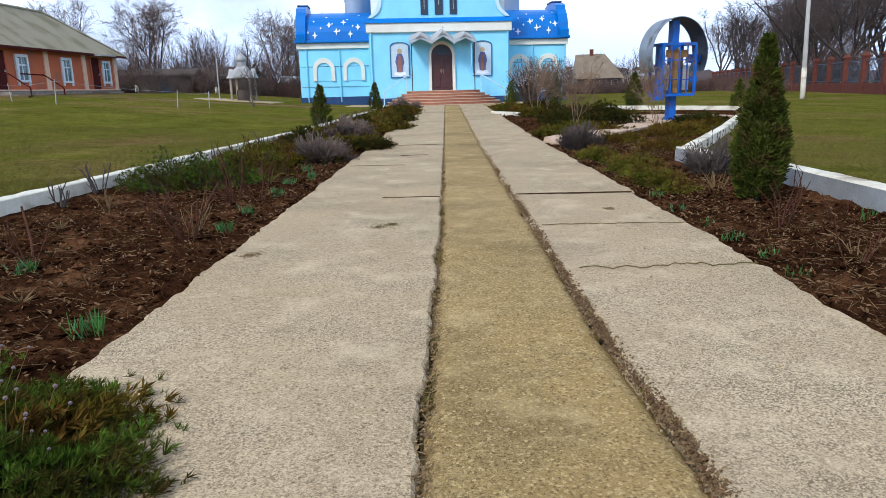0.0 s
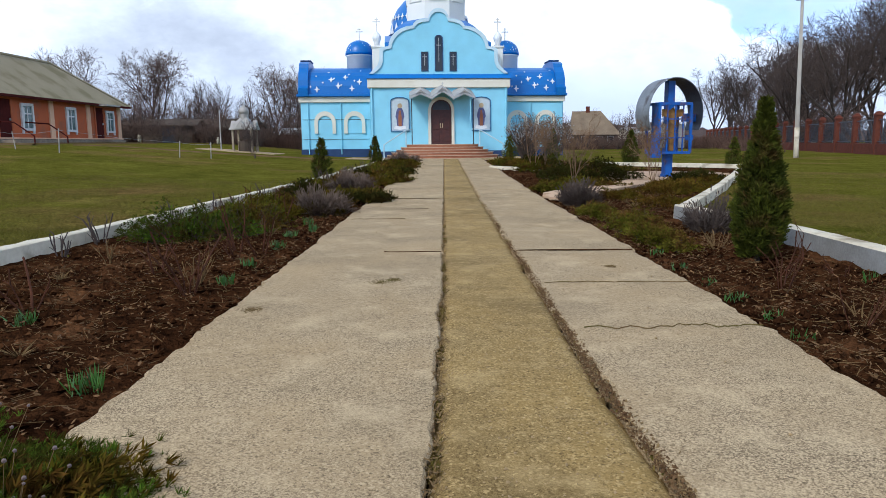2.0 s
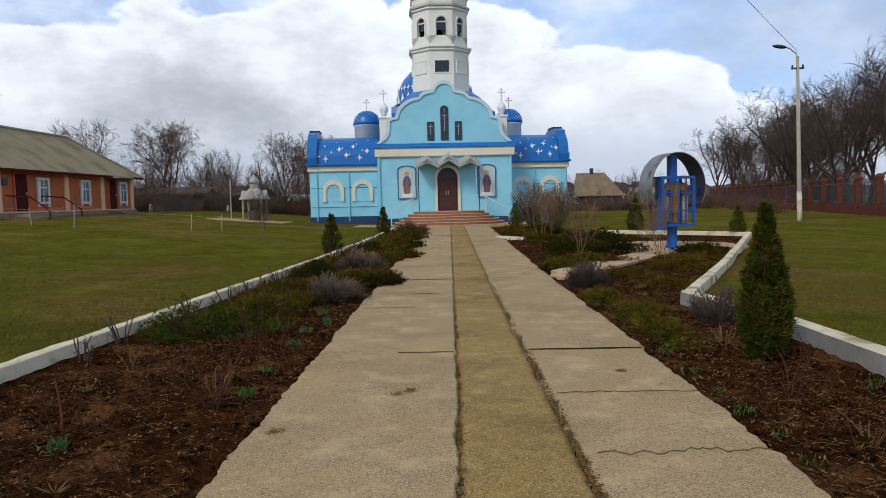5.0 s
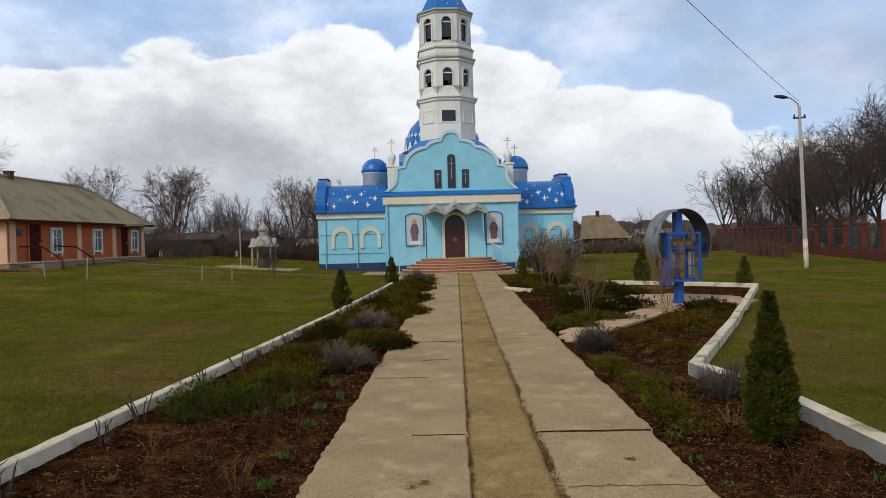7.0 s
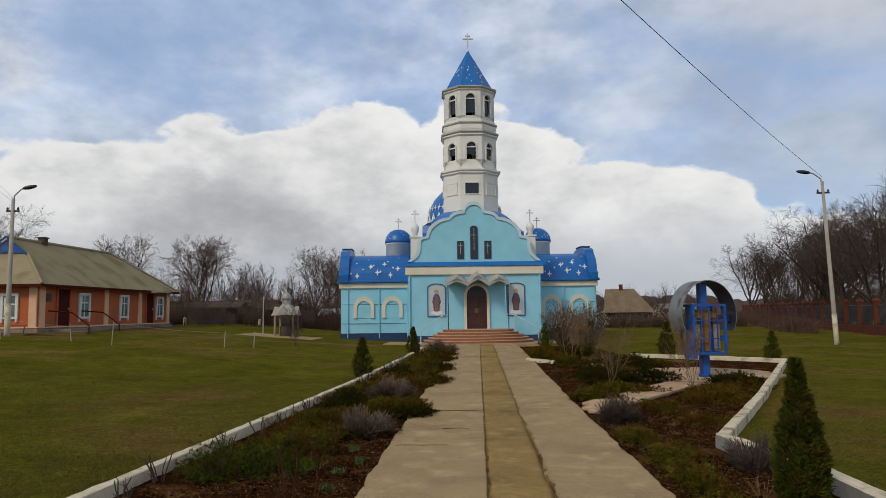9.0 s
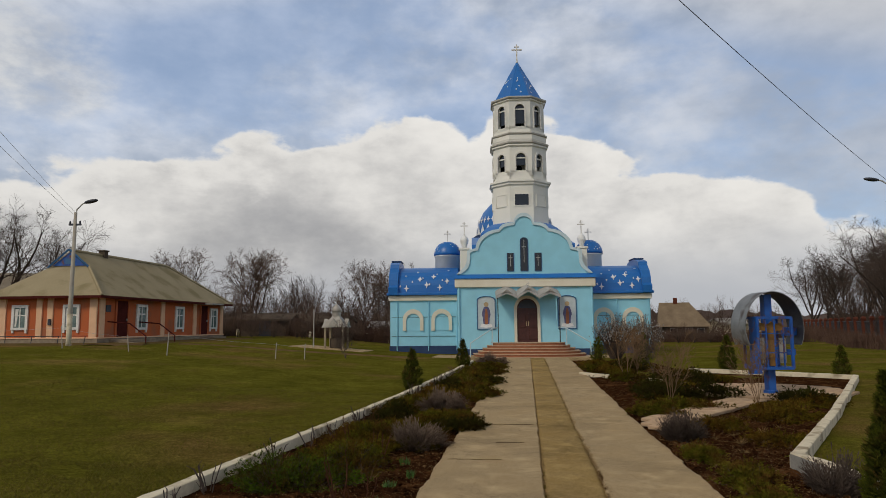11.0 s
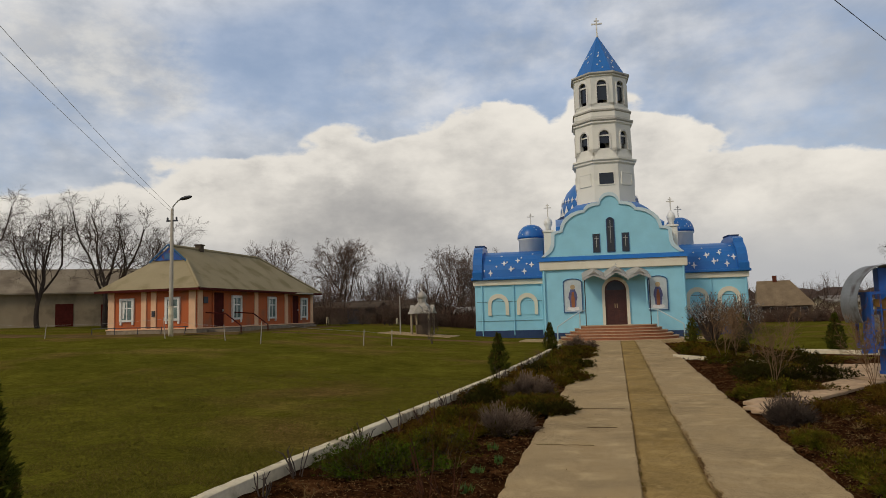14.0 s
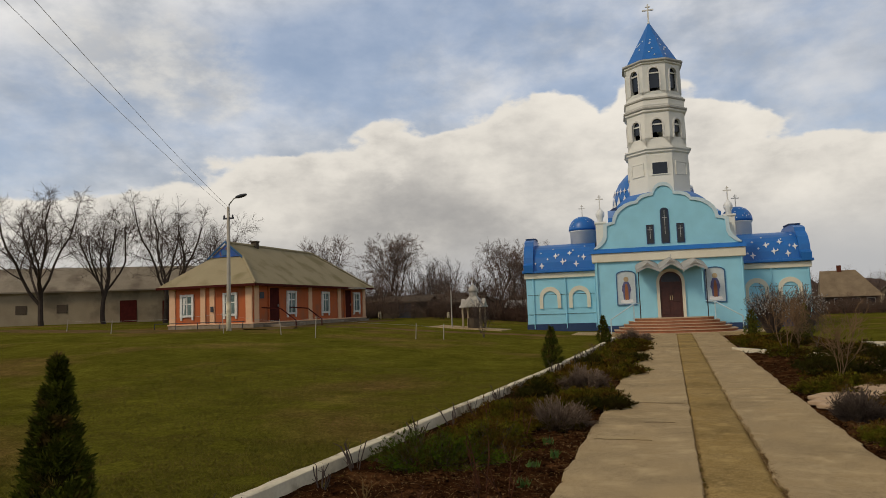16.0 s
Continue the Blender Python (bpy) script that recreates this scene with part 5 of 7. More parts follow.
# ---------------------------------------------------------------- paved way to the stand
def build_pavers():
    root = tagged(new("paved_way"), "pinkish concrete pavers leading to the blue stand", "pavement", kind="structure")
    bm = box(-0.147, 0.147, -0.147, 0.147, -0.04, 0.03, 0.01)
    me = bpy.data.meshes.new("paver")
    bm.to_mesh(me)
    bm.free()
    me.materials.append(M_PAVER)
    rnd = random.Random(3)
    a, b = Vector((1.75, 13.95)), Vector((5.35, 19.0))
    d = (b - a).normalized()
    s = Vector((-d.y, d.x))
    spots = []
    n = int((b - a).length / 0.3)
    for i in range(n):
        for k in range(3):
            spots.append((a + d * (0.3 * i) + s * (0.3 * (k - 1)), math.atan2(d.y, d.x)))
    for i in range(-6, 7):
        for k in range(-6, 7):
            if abs(i) + abs(k) < 10:
                p = Vector((6.35, 20.8)) + d * 0.3 * i + s * 0.3 * k
                spots.append((p, math.atan2(d.y, d.x)))
    for p, ang in spots:
        if p.x < PATH_R + drift(p.y) + 0.2:
            continue
        ob = new("paver", me)
        ob.parent = root
        ob.matrix_basis = Matrix.Translation((p.x, p.y, gz(p.x, p.y) + 0.045 + rnd.uniform(-0.006, 0.006))) @ Matrix.Rotation(ang + rnd.uniform(-0.03, 0.03), 4, "Z") @ Matrix.Rotation(rnd.uniform(-0.02, 0.02), 4, "X")


# ---------------------------------------------------------------- plants
class Soup:
    """Vertex and face lists that grow fast."""

    def __init__(self):
        self.v, self.f = [], []

    def tube(self, p0, p1, r0, r1, n):
        p0, p1 = Vector(p0), Vector(p1)
        d = p1 - p0
        if d.length < 1e-5:
            return
        d.normalize()
        u = d.orthogonal().normalized()
        w = d.cross(u)
        k = len(self.v)
        for p, r in ((p0, r0), (p1, r1)):
            for i in range(n):
                a = 2 * math.pi * i / n
                self.v.append(tuple(p + (u * math.cos(a) + w * math.sin(a)) * r))
        for i in range(n):
            j = (i + 1) % n
            self.f.append((k + i, k + j, k + n + j, k + n + i))

    def chain(self, nodes, n):
        """One tapering tube along nodes of (place, heading, radius)."""
        k = len(self.v)
        u = None
        for p, d, r in nodes:
            u = d.orthogonal().normalized() if u is None else (u - d * u.dot(d)).normalized()
            w = d.cross(u)
            self.v += [tuple(p + (u * math.cos(2 * math.pi * i / n) + w * math.sin(2 * math.pi * i / n)) * r) for i in range(n)]
        for j in range(len(nodes) - 1):
            for i in range(n):
                a, b = k + j * n + i, k + j * n + (i + 1) % n
                self.f.append((a, b, b + n, a + n))

    def spike(self, p, tip, r):
        d = tip - p
        u = d.orthogonal().normalized() * r
        w = d.normalized().cross(u)
        k = len(self.v)
        self.v += [tuple(p + u), tuple(p - u * 0.5 + w * 0.87), tuple(p - u * 0.5 - w * 0.87), tuple(tip)]
        self.f += [(k, k + 1, k + 3), (k + 1, k + 2, k + 3), (k + 2, k, k + 3)]

    def blade(self, p, tip, width, bend=None):
        p, tip = Vector(p), Vector(tip)
        d = tip - p
        s = d.cross(Vector((0.3, 0.5, 0.8)) if bend is None else bend)
        if s.length < 1e-6:
            s = Vector((1, 0, 0))
        s = s.normalized() * width
        k = len(self.v)
        m = p + d * 0.55
        self.v += [tuple(p - s * 0.5), tuple(p + s * 0.5), tuple(m + s), tuple(m - s), tuple(tip)]
        self.f += [(k, k + 1, k + 2, k + 3), (k + 3, k + 2, k + 4)]

    def make(self, name, mat, parent=None, label=""):
        return raw(name, self.v, self.f, mat, parent, label)


def bare_tree_meshes(seed, height, spread=0.55, forks=4, low=0.18, twigs=6, up=0.35, depth=4, least=0.006, thick=0.014, reach=0.62):
    """Skeleton of a leafless tree: sinuous limbs that part low, side branches along them, and a haze of fine twigs."""
    rnd = random.Random(seed)
    trunk, crown = Soup(), Soup()

    def grow(p, d, length, r, level):
        if level >= depth:
            q = p + (d + Vector((rnd.gauss(0, 0.25), rnd.gauss(0, 0.25), rnd.gauss(0, 0.2)))).normalized() * length * 1.5
            crown.spike(p, q, r)
            return
        segs = (5, 6, 4, 3, 2, 2)[min(level, 5)]
        wob = 0.1 + 0.05 * level
        nodes = [(p, d, r)]
        end = 0.7 if level == 0 else 0.38
        for i in range(segs):
            d = (d + Vector((rnd.gauss(0, wob), rnd.gauss(0, wob), rnd.gauss(0, wob * 0.7) + (up * 0.2 if level < 3 else -0.03)))).normalized()
            q = nodes[-1][0] + d * length / segs
            r2 = max(r * (1 - (1 - end) * (i + 1) / segs), least * 0.7)
            nodes.append((q, d, r2))
        (trunk if level < 2 else crown).chain(nodes, (8, 6, 4, 3, 3, 3)[min(level, 5)])
        count = forks if level == 0 else forks + 2 if level == 1 else twigs
        for k in range(count):
            u = rnd.uniform(0.55, 1.0) if level == 0 else 0.22 + 0.78 * (k + rnd.random()) / count
            f = u * segs
            i = min(int(f), segs - 1)
            node = nodes[i][0].lerp(nodes[i + 1][0], f - i)
            nd, nr = nodes[i + 1][1], nodes[i + 1][2]
            side = Matrix.Rotation(k * 2.4 + rnd.gauss(0, 0.5), 3, nd) @ nd.orthogonal().normalized()
            tilt = spread * rnd.uniform(0.65, 1.35) * (1.0 if level else 0.85)
            nd2 = (nd * math.cos(tilt) + side * math.sin(tilt) + Vector((0, 0, up * 0.2 if level < 2 else 0))).normalized()
            reached = height * reach * rnd.uniform(0.75, 1.1) if level == 0 else length * rnd.uniform(0.38, 0.62) * (1.15 - 0.5 * u)
            grow(node, nd2, reached, max(nr * (rnd.uniform(0.62, 0.85) if level == 0 else rnd.uniform(0.4, 0.62)), least), level + 1)
    grow(Vector((0, 0, -0.2)), Vector((rnd.gauss(0, 0.08), rnd.gauss(0, 0.08), 1)).normalized(), height * (low + 0.1), height * thick, 0)
    return trunk, crown


def tree_kind(seed, height, label, twig=None, lime=False, **kw):
    t, c = bare_tree_meshes(seed, height, **kw)
    top = max(p[2] for p in c.v)
    k = height / top
    for s in (t, c):
        s.v = [(x * k, y * k, z * k) for x, y, z in s.v]
    root = thing("tree", Matrix.Identity(4), label, "tree")
    t.make("trunk", M_BARK, root, "")
    c.make("crown", twig or M_TWIG, root, "")
    if lime:
        part("painted_foot", lathe([(height * 0.036, -0.1), (height * 0.034, height * 0.12), (height * 0.026, height * 0.16)], 9), M_WHITE, root, "whitewashed foot of the trunk", True)
    return root


def plant_tree(kind, spots, group):
    """Set copies of one tree kind; the first spot takes the original."""
    rnd = random.Random(len(spots) * 7 + 1)
    for i, (x, y, s) in enumerate(spots):
        line = 19.4 + (y - 22) * 0.2274
        if line - 7 < x and 20 < y < 106:
            x = max(x, line + 1.6)  # all trees stand behind the fence
        m = Matrix.Translation((x, y, gz(x, y))) @ Matrix.Rotation(rnd.uniform(0, 6.28), 4, "Z")
        if i == 0:
            ob = kind
            kind.matrix_basis = m
        else:
            ob = copy_thing(kind, m)
        ob.scale = (s, s, s)
        tagged(ob, group=group)


big_label = "tall leafless tree with dark spreading limbs and fine twigs"
k1 = tree_kind(1, 12.0, big_label, spread=0.82, forks=6, twigs=8, low=0.17, up=0.5, least=0.0115, thick=0.019, reach=0.62)
k2 = tree_kind(2, 13.0, big_label, spread=0.66, forks=6, twigs=8, low=0.16, up=0.7, least=0.0115, thick=0.018, reach=0.64)
k3 = tree_kind(3, 9.0, "leafless pale grey tree with airy branches", M_TWIGRED, spread=0.6, forks=6, twigs=7, low=0.24, least=0.0115, up=0.5, thick=0.013)
k4 = tree_kind(4, 5.0, "small leafless fruit tree with reddish twigs and whitewashed foot", M_TWIGRED, lime=True, spread=0.75, forks=6, twigs=9, depth=3, low=0.16, least=0.010, up=0.4, thick=0.02, reach=0.7)
k5 = tree_kind(5, 7.0, "leafless garden tree with upright twigs", spread=0.6, forks=6, twigs=9, depth=3, low=0.12, up=0.5, least=0.014, reach=0.7)
k6 = tree_kind(6, 4.0, "low tangled leafless shrub", M_TWIGRED, spread=0.85, forks=9, twigs=8, depth=3, low=0.0, least=0.012, up=0.4, reach=0.85)
plant_tree(k1, [(-42.6, 37.6, 0.86), (27.5, 62, 0.95), (25.8, 49.0, 0.85), (40, 80, 1.0), (37, 63, 1.0), (-36.6, 43.0, 0.84), (24.5, 58, 0.8), (40.5, 109, 1.0), (33.2, 72, 0.9)], "bare trees round the yard")
plant_tree(k2, [(28.6, 46.5, 1.12), (-40.0, 40.6, 0.78), (33.5, 50, 1.05), (34, 60, 1.0), (38, 92, 0.9), (24.2, 64, 0.75), (-34.6, 45.5, 0.66), (30, 68, 0.9), (39.5, 101, 0.95), (35.4, 81, 0.9)], "bare trees round the yard")
plant_tree(k3, [(-33, 62, 0.95), (-28.5, 66, 1.0), (-26.0, 64, 0.95), (-18.6, 74, 0.95), (-16.0, 70, 0.9), (-14.0, 76, 0.95), (29.5, 60, 1.1), (33, 53, 1.2), (27, 72, 0.9)], "bare trees behind the houses")
rnd = random.Random(11)
plant_tree(k4, [(-27 + 1.15 * i + rnd.uniform(-0.5, 0.5), 54 + rnd.uniform(-3, 12), rnd.uniform(0.6, 1.15)) for i in range(14)] + [(18 + 1.5 * i, 82 + rnd.uniform(-6, 8), rnd.uniform(0.7, 1.2)) for i in range(15)] + [(11 + 2 * i, 92 + rnd.uniform(-5, 5), rnd.uniform(0.8, 1.2)) for i in range(5)] + [(25 + 2.6 * i, 52 + 6 * i + rnd.uniform(-3, 3), rnd.uniform(0.8, 1.1)) for i in range(5)], "small orchard trees")
plant_tree(k5, [(-36 + 1.5 * i + rnd.uniform(-0.8, 0.8), 74 + rnd.uniform(-6, 12), rnd.uniform(0.6, 0.95)) for i in range(22)] + [(30 + 4 * i, 86 + rnd.uniform(-6, 6), 1.0) for i in range(6)] + [(-70 + 2.2 * i, 66 + rnd.uniform(-6, 6), 0.75) for i in range(16)], "garden trees")
plant_tree(k6, [(-28 + 0.9 * i + rnd.uniform(-0.6, 0.6), 51.5 + rnd.uniform(-1.5, 2.5), rnd.uniform(0.35, 0.65)) for i in range(16)] + [(-30 + 1.0 * i + rnd.uniform(-0.6, 0.6), 62 + rnd.uniform(-4, 9), rnd.uniform(0.5, 1.0)) for i in range(24)] + [(23 + 1.0 * i, 46 + 2.6 * i + rnd.uniform(-1, 4), rnd.uniform(0.6, 1.0)) for i in range(16)] + [(-52 + 1.6 * i, 52 + rnd.uniform(-3, 4), rnd.uniform(0.5, 0.8)) for i in range(12)] + [(11.5 + 0.9 * i + rnd.uniform(-0.4, 0.4), 68 + rnd.uniform(-3, 5), rnd.uniform(0.3, 0.55)) for i in range(16)] + [(12 + 1.5 * i, 84 + rnd.uniform(-4, 4), rnd.uniform(0.5, 0.8)) for i in range(8)], "tangled shrubs")


def thuja(x, y, h, w, count, seed, label, brown=0.0, lean=0.0, fine=1.0):
    """A ragged spire of upright foliage sprays round a short stem."""
    rnd = random.Random(seed)
    root = thing("thuja", Matrix.Translation((x, y, gz(x, y))) @ Matrix.Rotation(lean, 4, "Y"), label, "conifer", "young thujas")
    s = Soup()
    s.tube((0, 0, -0.1), (0, 0, h * 0.8), 0.03, 0.008, 6)
    for k in range(5):
        a = rnd.uniform(0, 6.28)
        s.tube((0, 0, h * 0.04), (w * 0.28 * math.cos(a), w * 0.28 * math.sin(a), h * rnd.uniform(0.2, 0.4)), 0.012, 0.004, 4)
    s.make("trunk", M_BARK, root)
    f = Soup()
    plumes = []
    for k in range(150):
        t = -0.03 + 1.0 * ((k + rnd.random()) / 150) ** 1.15
        plumes.append((t, rnd.uniform(0, 6.28), rnd.uniform(0.84, 1.12)))
    for i in range(count):
        t0, a0, big = plumes[rnd.randrange(150)]
        prof = (min((t0 + 0.1) / 0.4, 1) ** 0.5 * (1 - min(max(t0, 0), 1)) ** 0.98 * 1.4 + 0.02) * (1 + 0.16 * noise.noise(Vector((3 * math.cos(a0), 3 * math.sin(a0), t0 * 9 + seed))))
        a = a0 + rnd.gauss(0, 0.3)
        u = rnd.random()
        t = min(t0 + 0.11 * u * (1 - 0.5 * t0), 1.04)
        r = w / 2 * prof * big * (0.66 + 0.4 * u - 0.5 * max(u - 0.55, 0)) * rnd.uniform(0.74, 1.05)
        p = Vector((r * math.cos(a), r * math.sin(a), max(0.02 + h * t * 0.95, 0.02)))
        out = Vector((0.7 * math.cos(a) + rnd.gauss(0, 0.5), 0.7 * math.sin(a) + rnd.gauss(0, 0.5), rnd.uniform(0.1, 1.5))).normalized()
        l = rnd.uniform(0.035, 0.09) * (0.45 + w) * fine
        f.blade(p, p + out * l, l * rnd.uniform(0.07, 0.15), Vector((rnd.gauss(0, 1), rnd.gauss(0, 1), rnd.gauss(0, 1))))
    f.make("foliage", M_THUJA, root)
    # solid dark core that fills the inside; its colour stands for the shade there
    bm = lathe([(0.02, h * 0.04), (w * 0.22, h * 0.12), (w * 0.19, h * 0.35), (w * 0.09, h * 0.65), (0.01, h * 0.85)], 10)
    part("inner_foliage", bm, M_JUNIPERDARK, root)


thuja(3.02, 7.1, 1.54, 0.56, 34000, 1, "dense green young thuja with browning tip beside the kerb", fine=0.75)
thuja(-5.12, 5.1, 1.66, 0.6, 20000, 2, "dark young thuja standing on the lawn")
thuja(-3.75, 20.9, 1.25, 0.68, 4200, 3, "small dark conical thuja beside the kerb")
thuja(-3.15, 29.8, 1.25, 0.64, 3600, 4, "small dark conical thuja beside the kerb")
thuja(7.1, 27.9, 1.4, 0.78, 4000, 5, "small dark conical thuja behind the flower bed")
thuja(10.2, 25.6, 1.1, 0.66, 3400, 6, "small dark conical thuja behind the flower bed")
thuja(4.4, 30.2, 1.5, 0.6, 2000, 7, "small brownish thuja among shrubs", 0.3)
thuja(2.9, 34.5, 1.2, 0.9, 1600, 8, "squat dark conifer near the church stair")


def plant(name, x, y, label, turn=0.0):
    return thing(name, Matrix.Translation((x, y, gz(x, y) - 0.02)) @ Matrix.Rotation(turn, 4, "Z"), label, "shrub", "shrubs in the beds")


def juniper(x, y, rx, ry, h, count, seed, mat, label, tuft, name="juniper", upright=0.4, needles=8, fat=1.5):
    """Arching branches set with small needle tufts, lumpy and open at the rim."""
    rnd = random.Random(seed)
    root = plant(name, x, y, label)
    stems, leaf = Soup(), Soup()
    lob = [(rnd.uniform(0, 6.28), rnd.uniform(0.6, 1.25)) for k in range(6)]
    per = 12
    for i in range(max(count // per, 6)):
        a = rnd.uniform(0, 2 * math.pi)
        q = rnd.random() ** 0.6
        edge = min(1 + 0.3 * sum(math.cos((k + 2) * (a - la)) * b / (k + 2) for k, (la, b) in enumerate(lob)), 1.2)
        ex, ey = rx * q * edge * math.cos(a), ry * q * edge * math.sin(a)
        lump = 0.65 + 0.9 * noise.noise(Vector((ex * 2.6 + x, ey * 2.6 + y, seed * 0.37)))
        end = Vector((ex, ey, max(h * (1 - 0.72 * q * q) * lump * rnd.uniform(0.7, 1.05), 0.02)))
        start = Vector((ex * 0.55 + rnd.gauss(0, 0.03), ey * 0.55 + rnd.gauss(0, 0.03), 0.0))
        d = (end - start).normalized()
        stems.tube(start, end, 0.004, 0.0015, 3)
        for k in range(per):
            u = rnd.uniform(0.3, 1.06)
            c = start.lerp(end, u) + Vector((rnd.gauss(0, tuft), rnd.gauss(0, tuft), abs(rnd.gauss(0, tuft * 0.5))))
            way = (d * 0.8 + Vector((math.cos(a) * 0.4 + rnd.gauss(0, 0.6), math.sin(a) * 0.4 + rnd.gauss(0, 0.6), upright + rnd.gauss(0, 0.4)))).normalized()
            for n in range(needles):
                v = (way + Vector((rnd.gauss(0, 0.55), rnd.gauss(0, 0.55), rnd.gauss(0, 0.45)))).normalized()
                l = tuft * rnd.uniform(0.55, 1.25)
                leaf.blade(c, c + v * l, l * rnd.uniform(0.035, 0.065) * fat, Vector((rnd.gauss(0, 1), rnd.gauss(0, 1), rnd.gauss(0, 1))))
    tagged(stems.make("branchwork", M_TWIG, root), kind="stuff")
    leaf.make("foliage", mat, root)


def lavender(x, y, rx, ry, h, count, seed, label, thin, mat=None):
    """A dry cushion of fine grey stalks with withered spikes."""
    rnd = random.Random(seed)
    root = plant("lavender", x, y, label)
    stalks, leaf = Soup(), Soup()
    tufts = []
    for k in range(46):
        a, q = rnd.uniform(0, 2 * math.pi), math.sqrt(rnd.random())
        tufts.append((a, q * rnd.uniform(0.8, 1.15), rnd.uniform(0.55, 1.15)))
    for i in range(count):
        a0, q0, tall = tufts[rnd.randrange(46)]
        a, q = a0 + rnd.gauss(0, 0.12), q0 + rnd.gauss(0, 0.06)
        top = Vector((rx * q * math.cos(a) + rnd.gauss(0, 0.03), ry * q * math.sin(a) + rnd.gauss(0, 0.03), h * (1 - 0.5 * min(abs(q), 1.1) ** 2.5) * tall * rnd.uniform(0.55, 1.12)))
        base = Vector((rx * q0 * 0.5 * math.cos(a0) + rnd.gauss(0, 0.03), ry * q0 * 0.5 * math.sin(a0) + rnd.gauss(0, 0.03), 0.0))
        mid = base.lerp(top, 0.55) + Vector((rnd.gauss(0, 0.02), rnd.gauss(0, 0.02), 0.03))
        w = thin * rnd.uniform(0.6, 1.3)
        stalks.tube(base, mid, w, w, 3)
        stalks.tube(mid, top, w, w * 0.6, 3)
        if rnd.random() < 0.5:
            stalks.blade(top, top + (top - mid).normalized() * rnd.uniform(0.03, 0.07), thin * 2.6)
        if rnd.random() < 0.9:
            u = rnd.uniform(0.1, 0.7)
            c = base.lerp(top, u)
            for n in range(4):
                v = Vector((rnd.gauss(0, 1) + math.cos(a), rnd.gauss(0, 1) + math.sin(a), rnd.uniform(0.2, 1.5))).normalized()
                leaf.blade(c, c + v * rnd.uniform(0.03, 0.07), thin * 1.8)
    tagged(stalks.make("dry_stalk", mat or M_LAVENDER, root), kind="stuff")
    leaf.make("foliage", M_GREYLEAF, root)


J = "low spreading green juniper in the soil bed"
JD = "dark creeping juniper spilling over the bed"
LV = "grey-purple dry lavender cushion beside the walk"
# left bed
juniper(-1.2, 2.2, 0.46, 0.62, 0.3, 5200, 21, M_FRESH, "bushy green juniper overhanging the walk", 0.036, upright=0.9, needles=17, fat=0.85)
juniper(-1.75, 2.6, 0.55, 0.6, 0.32, 5600, 20, M_FRESH, "bushy green juniper with brown shaded branches", 0.036, upright=0.9, needles=17, fat=0.85)
juniper(-1.4, 2.3, 0.5, 0.55, 0.17, 3000, 19, M_HEATH, "browned dry juniper branches under the green ones", 0.05, "ground_cover", needles=12)


def dried_flowers(x, y, n, seed):
    """Pale round seed heads on wiry stems among the juniper."""
    rnd = random.Random(seed)
    root = thing("dried_flower", Matrix.Translation((x, y, gz(x, y))), "clump of pale round dried flower heads on wiry stems", "plant")
    stems = Soup()
    ball = bmesh.new()
    bmesh.ops.create_icosphere(ball, subdivisions=1, radius=0.007)
    me = bpy.data.meshes.new("flower_head")
    ball.to_mesh(me)
    ball.free()
    me.materials.append(M_SEEDBALL)
    for k in range(n):
        p = Vector((rnd.gauss(0, 0.11), rnd.gauss(0, 0.1), rnd.uniform(0.13, 0.25)))
        stems.tube((p.x * 0.5, p.y * 0.5, 0.02), p, 0.0016, 0.0012, 3)
        head = new("flower_head", me)
        head.parent = root
        head.matrix_basis = Matrix.Translation(p) @ Matrix.Scale(rnd.uniform(0.7, 1.2), 4)
    tagged(stems.make("wiry_stem", M_STRAW, root), kind="stuff")


dried_flowers(-1.25, 2.3, 26, 5)
dried_flowers(-1.62, 2.75, 12, 6)
juniper(-3.2, 8.9, 0.9, 0.65, 0.55, 3000, 22, M_FRESH, J, 0.042)
juniper(-2.75, 9.8, 0.7, 0.7, 0.46, 2200, 23, M_JUNIPER, J, 0.045)
juniper(-3.0, 12.8, 0.6, 0.9, 0.34, 1700, 24, M_JUNIPER, J, 0.055)
lavender(-2.05, 11.6, 0.54, 0.58, 0.43, 2000, 25, LV, 0.0028)
lavender(-2.25, 16.2, 0.55, 0.7, 0.48, 2000, 26, LV, 0.004)
lavender(-2.05, 31.8, 0.75, 0.7, 0.55, 1500, 27, LV, 0.006)
for i, (x, y, rx, ry, h) in enumerate(((-1.55, 13.6, 0.45, 0.6, 0.26), (-1.75, 15.0, 0.4, 0.6, 0.24), (-1.55, 19.6, 0.5, 1.0, 0.26), (-1.7, 23.0, 0.6, 1.2, 0.28), (-1.75, 27.0, 0.6, 1.4, 0.3), (-2.9, 17.0, 0.6, 1.3, 0.34), (-2.7, 21.5, 0.6, 1.5, 0.34), (-2.5, 25.5, 0.6, 1.5, 0.36), (-2.0, 29.5, 0.7, 1.2, 0.36), (-3.1, 15.0, 0.4, 0.9, 0.3))):
    juniper(x, y, rx, ry, h, 760, 30 + i, M_JUNIPER if i % 3 else M_JUNIPERDARK, J if i % 3 else JD, 0.09)
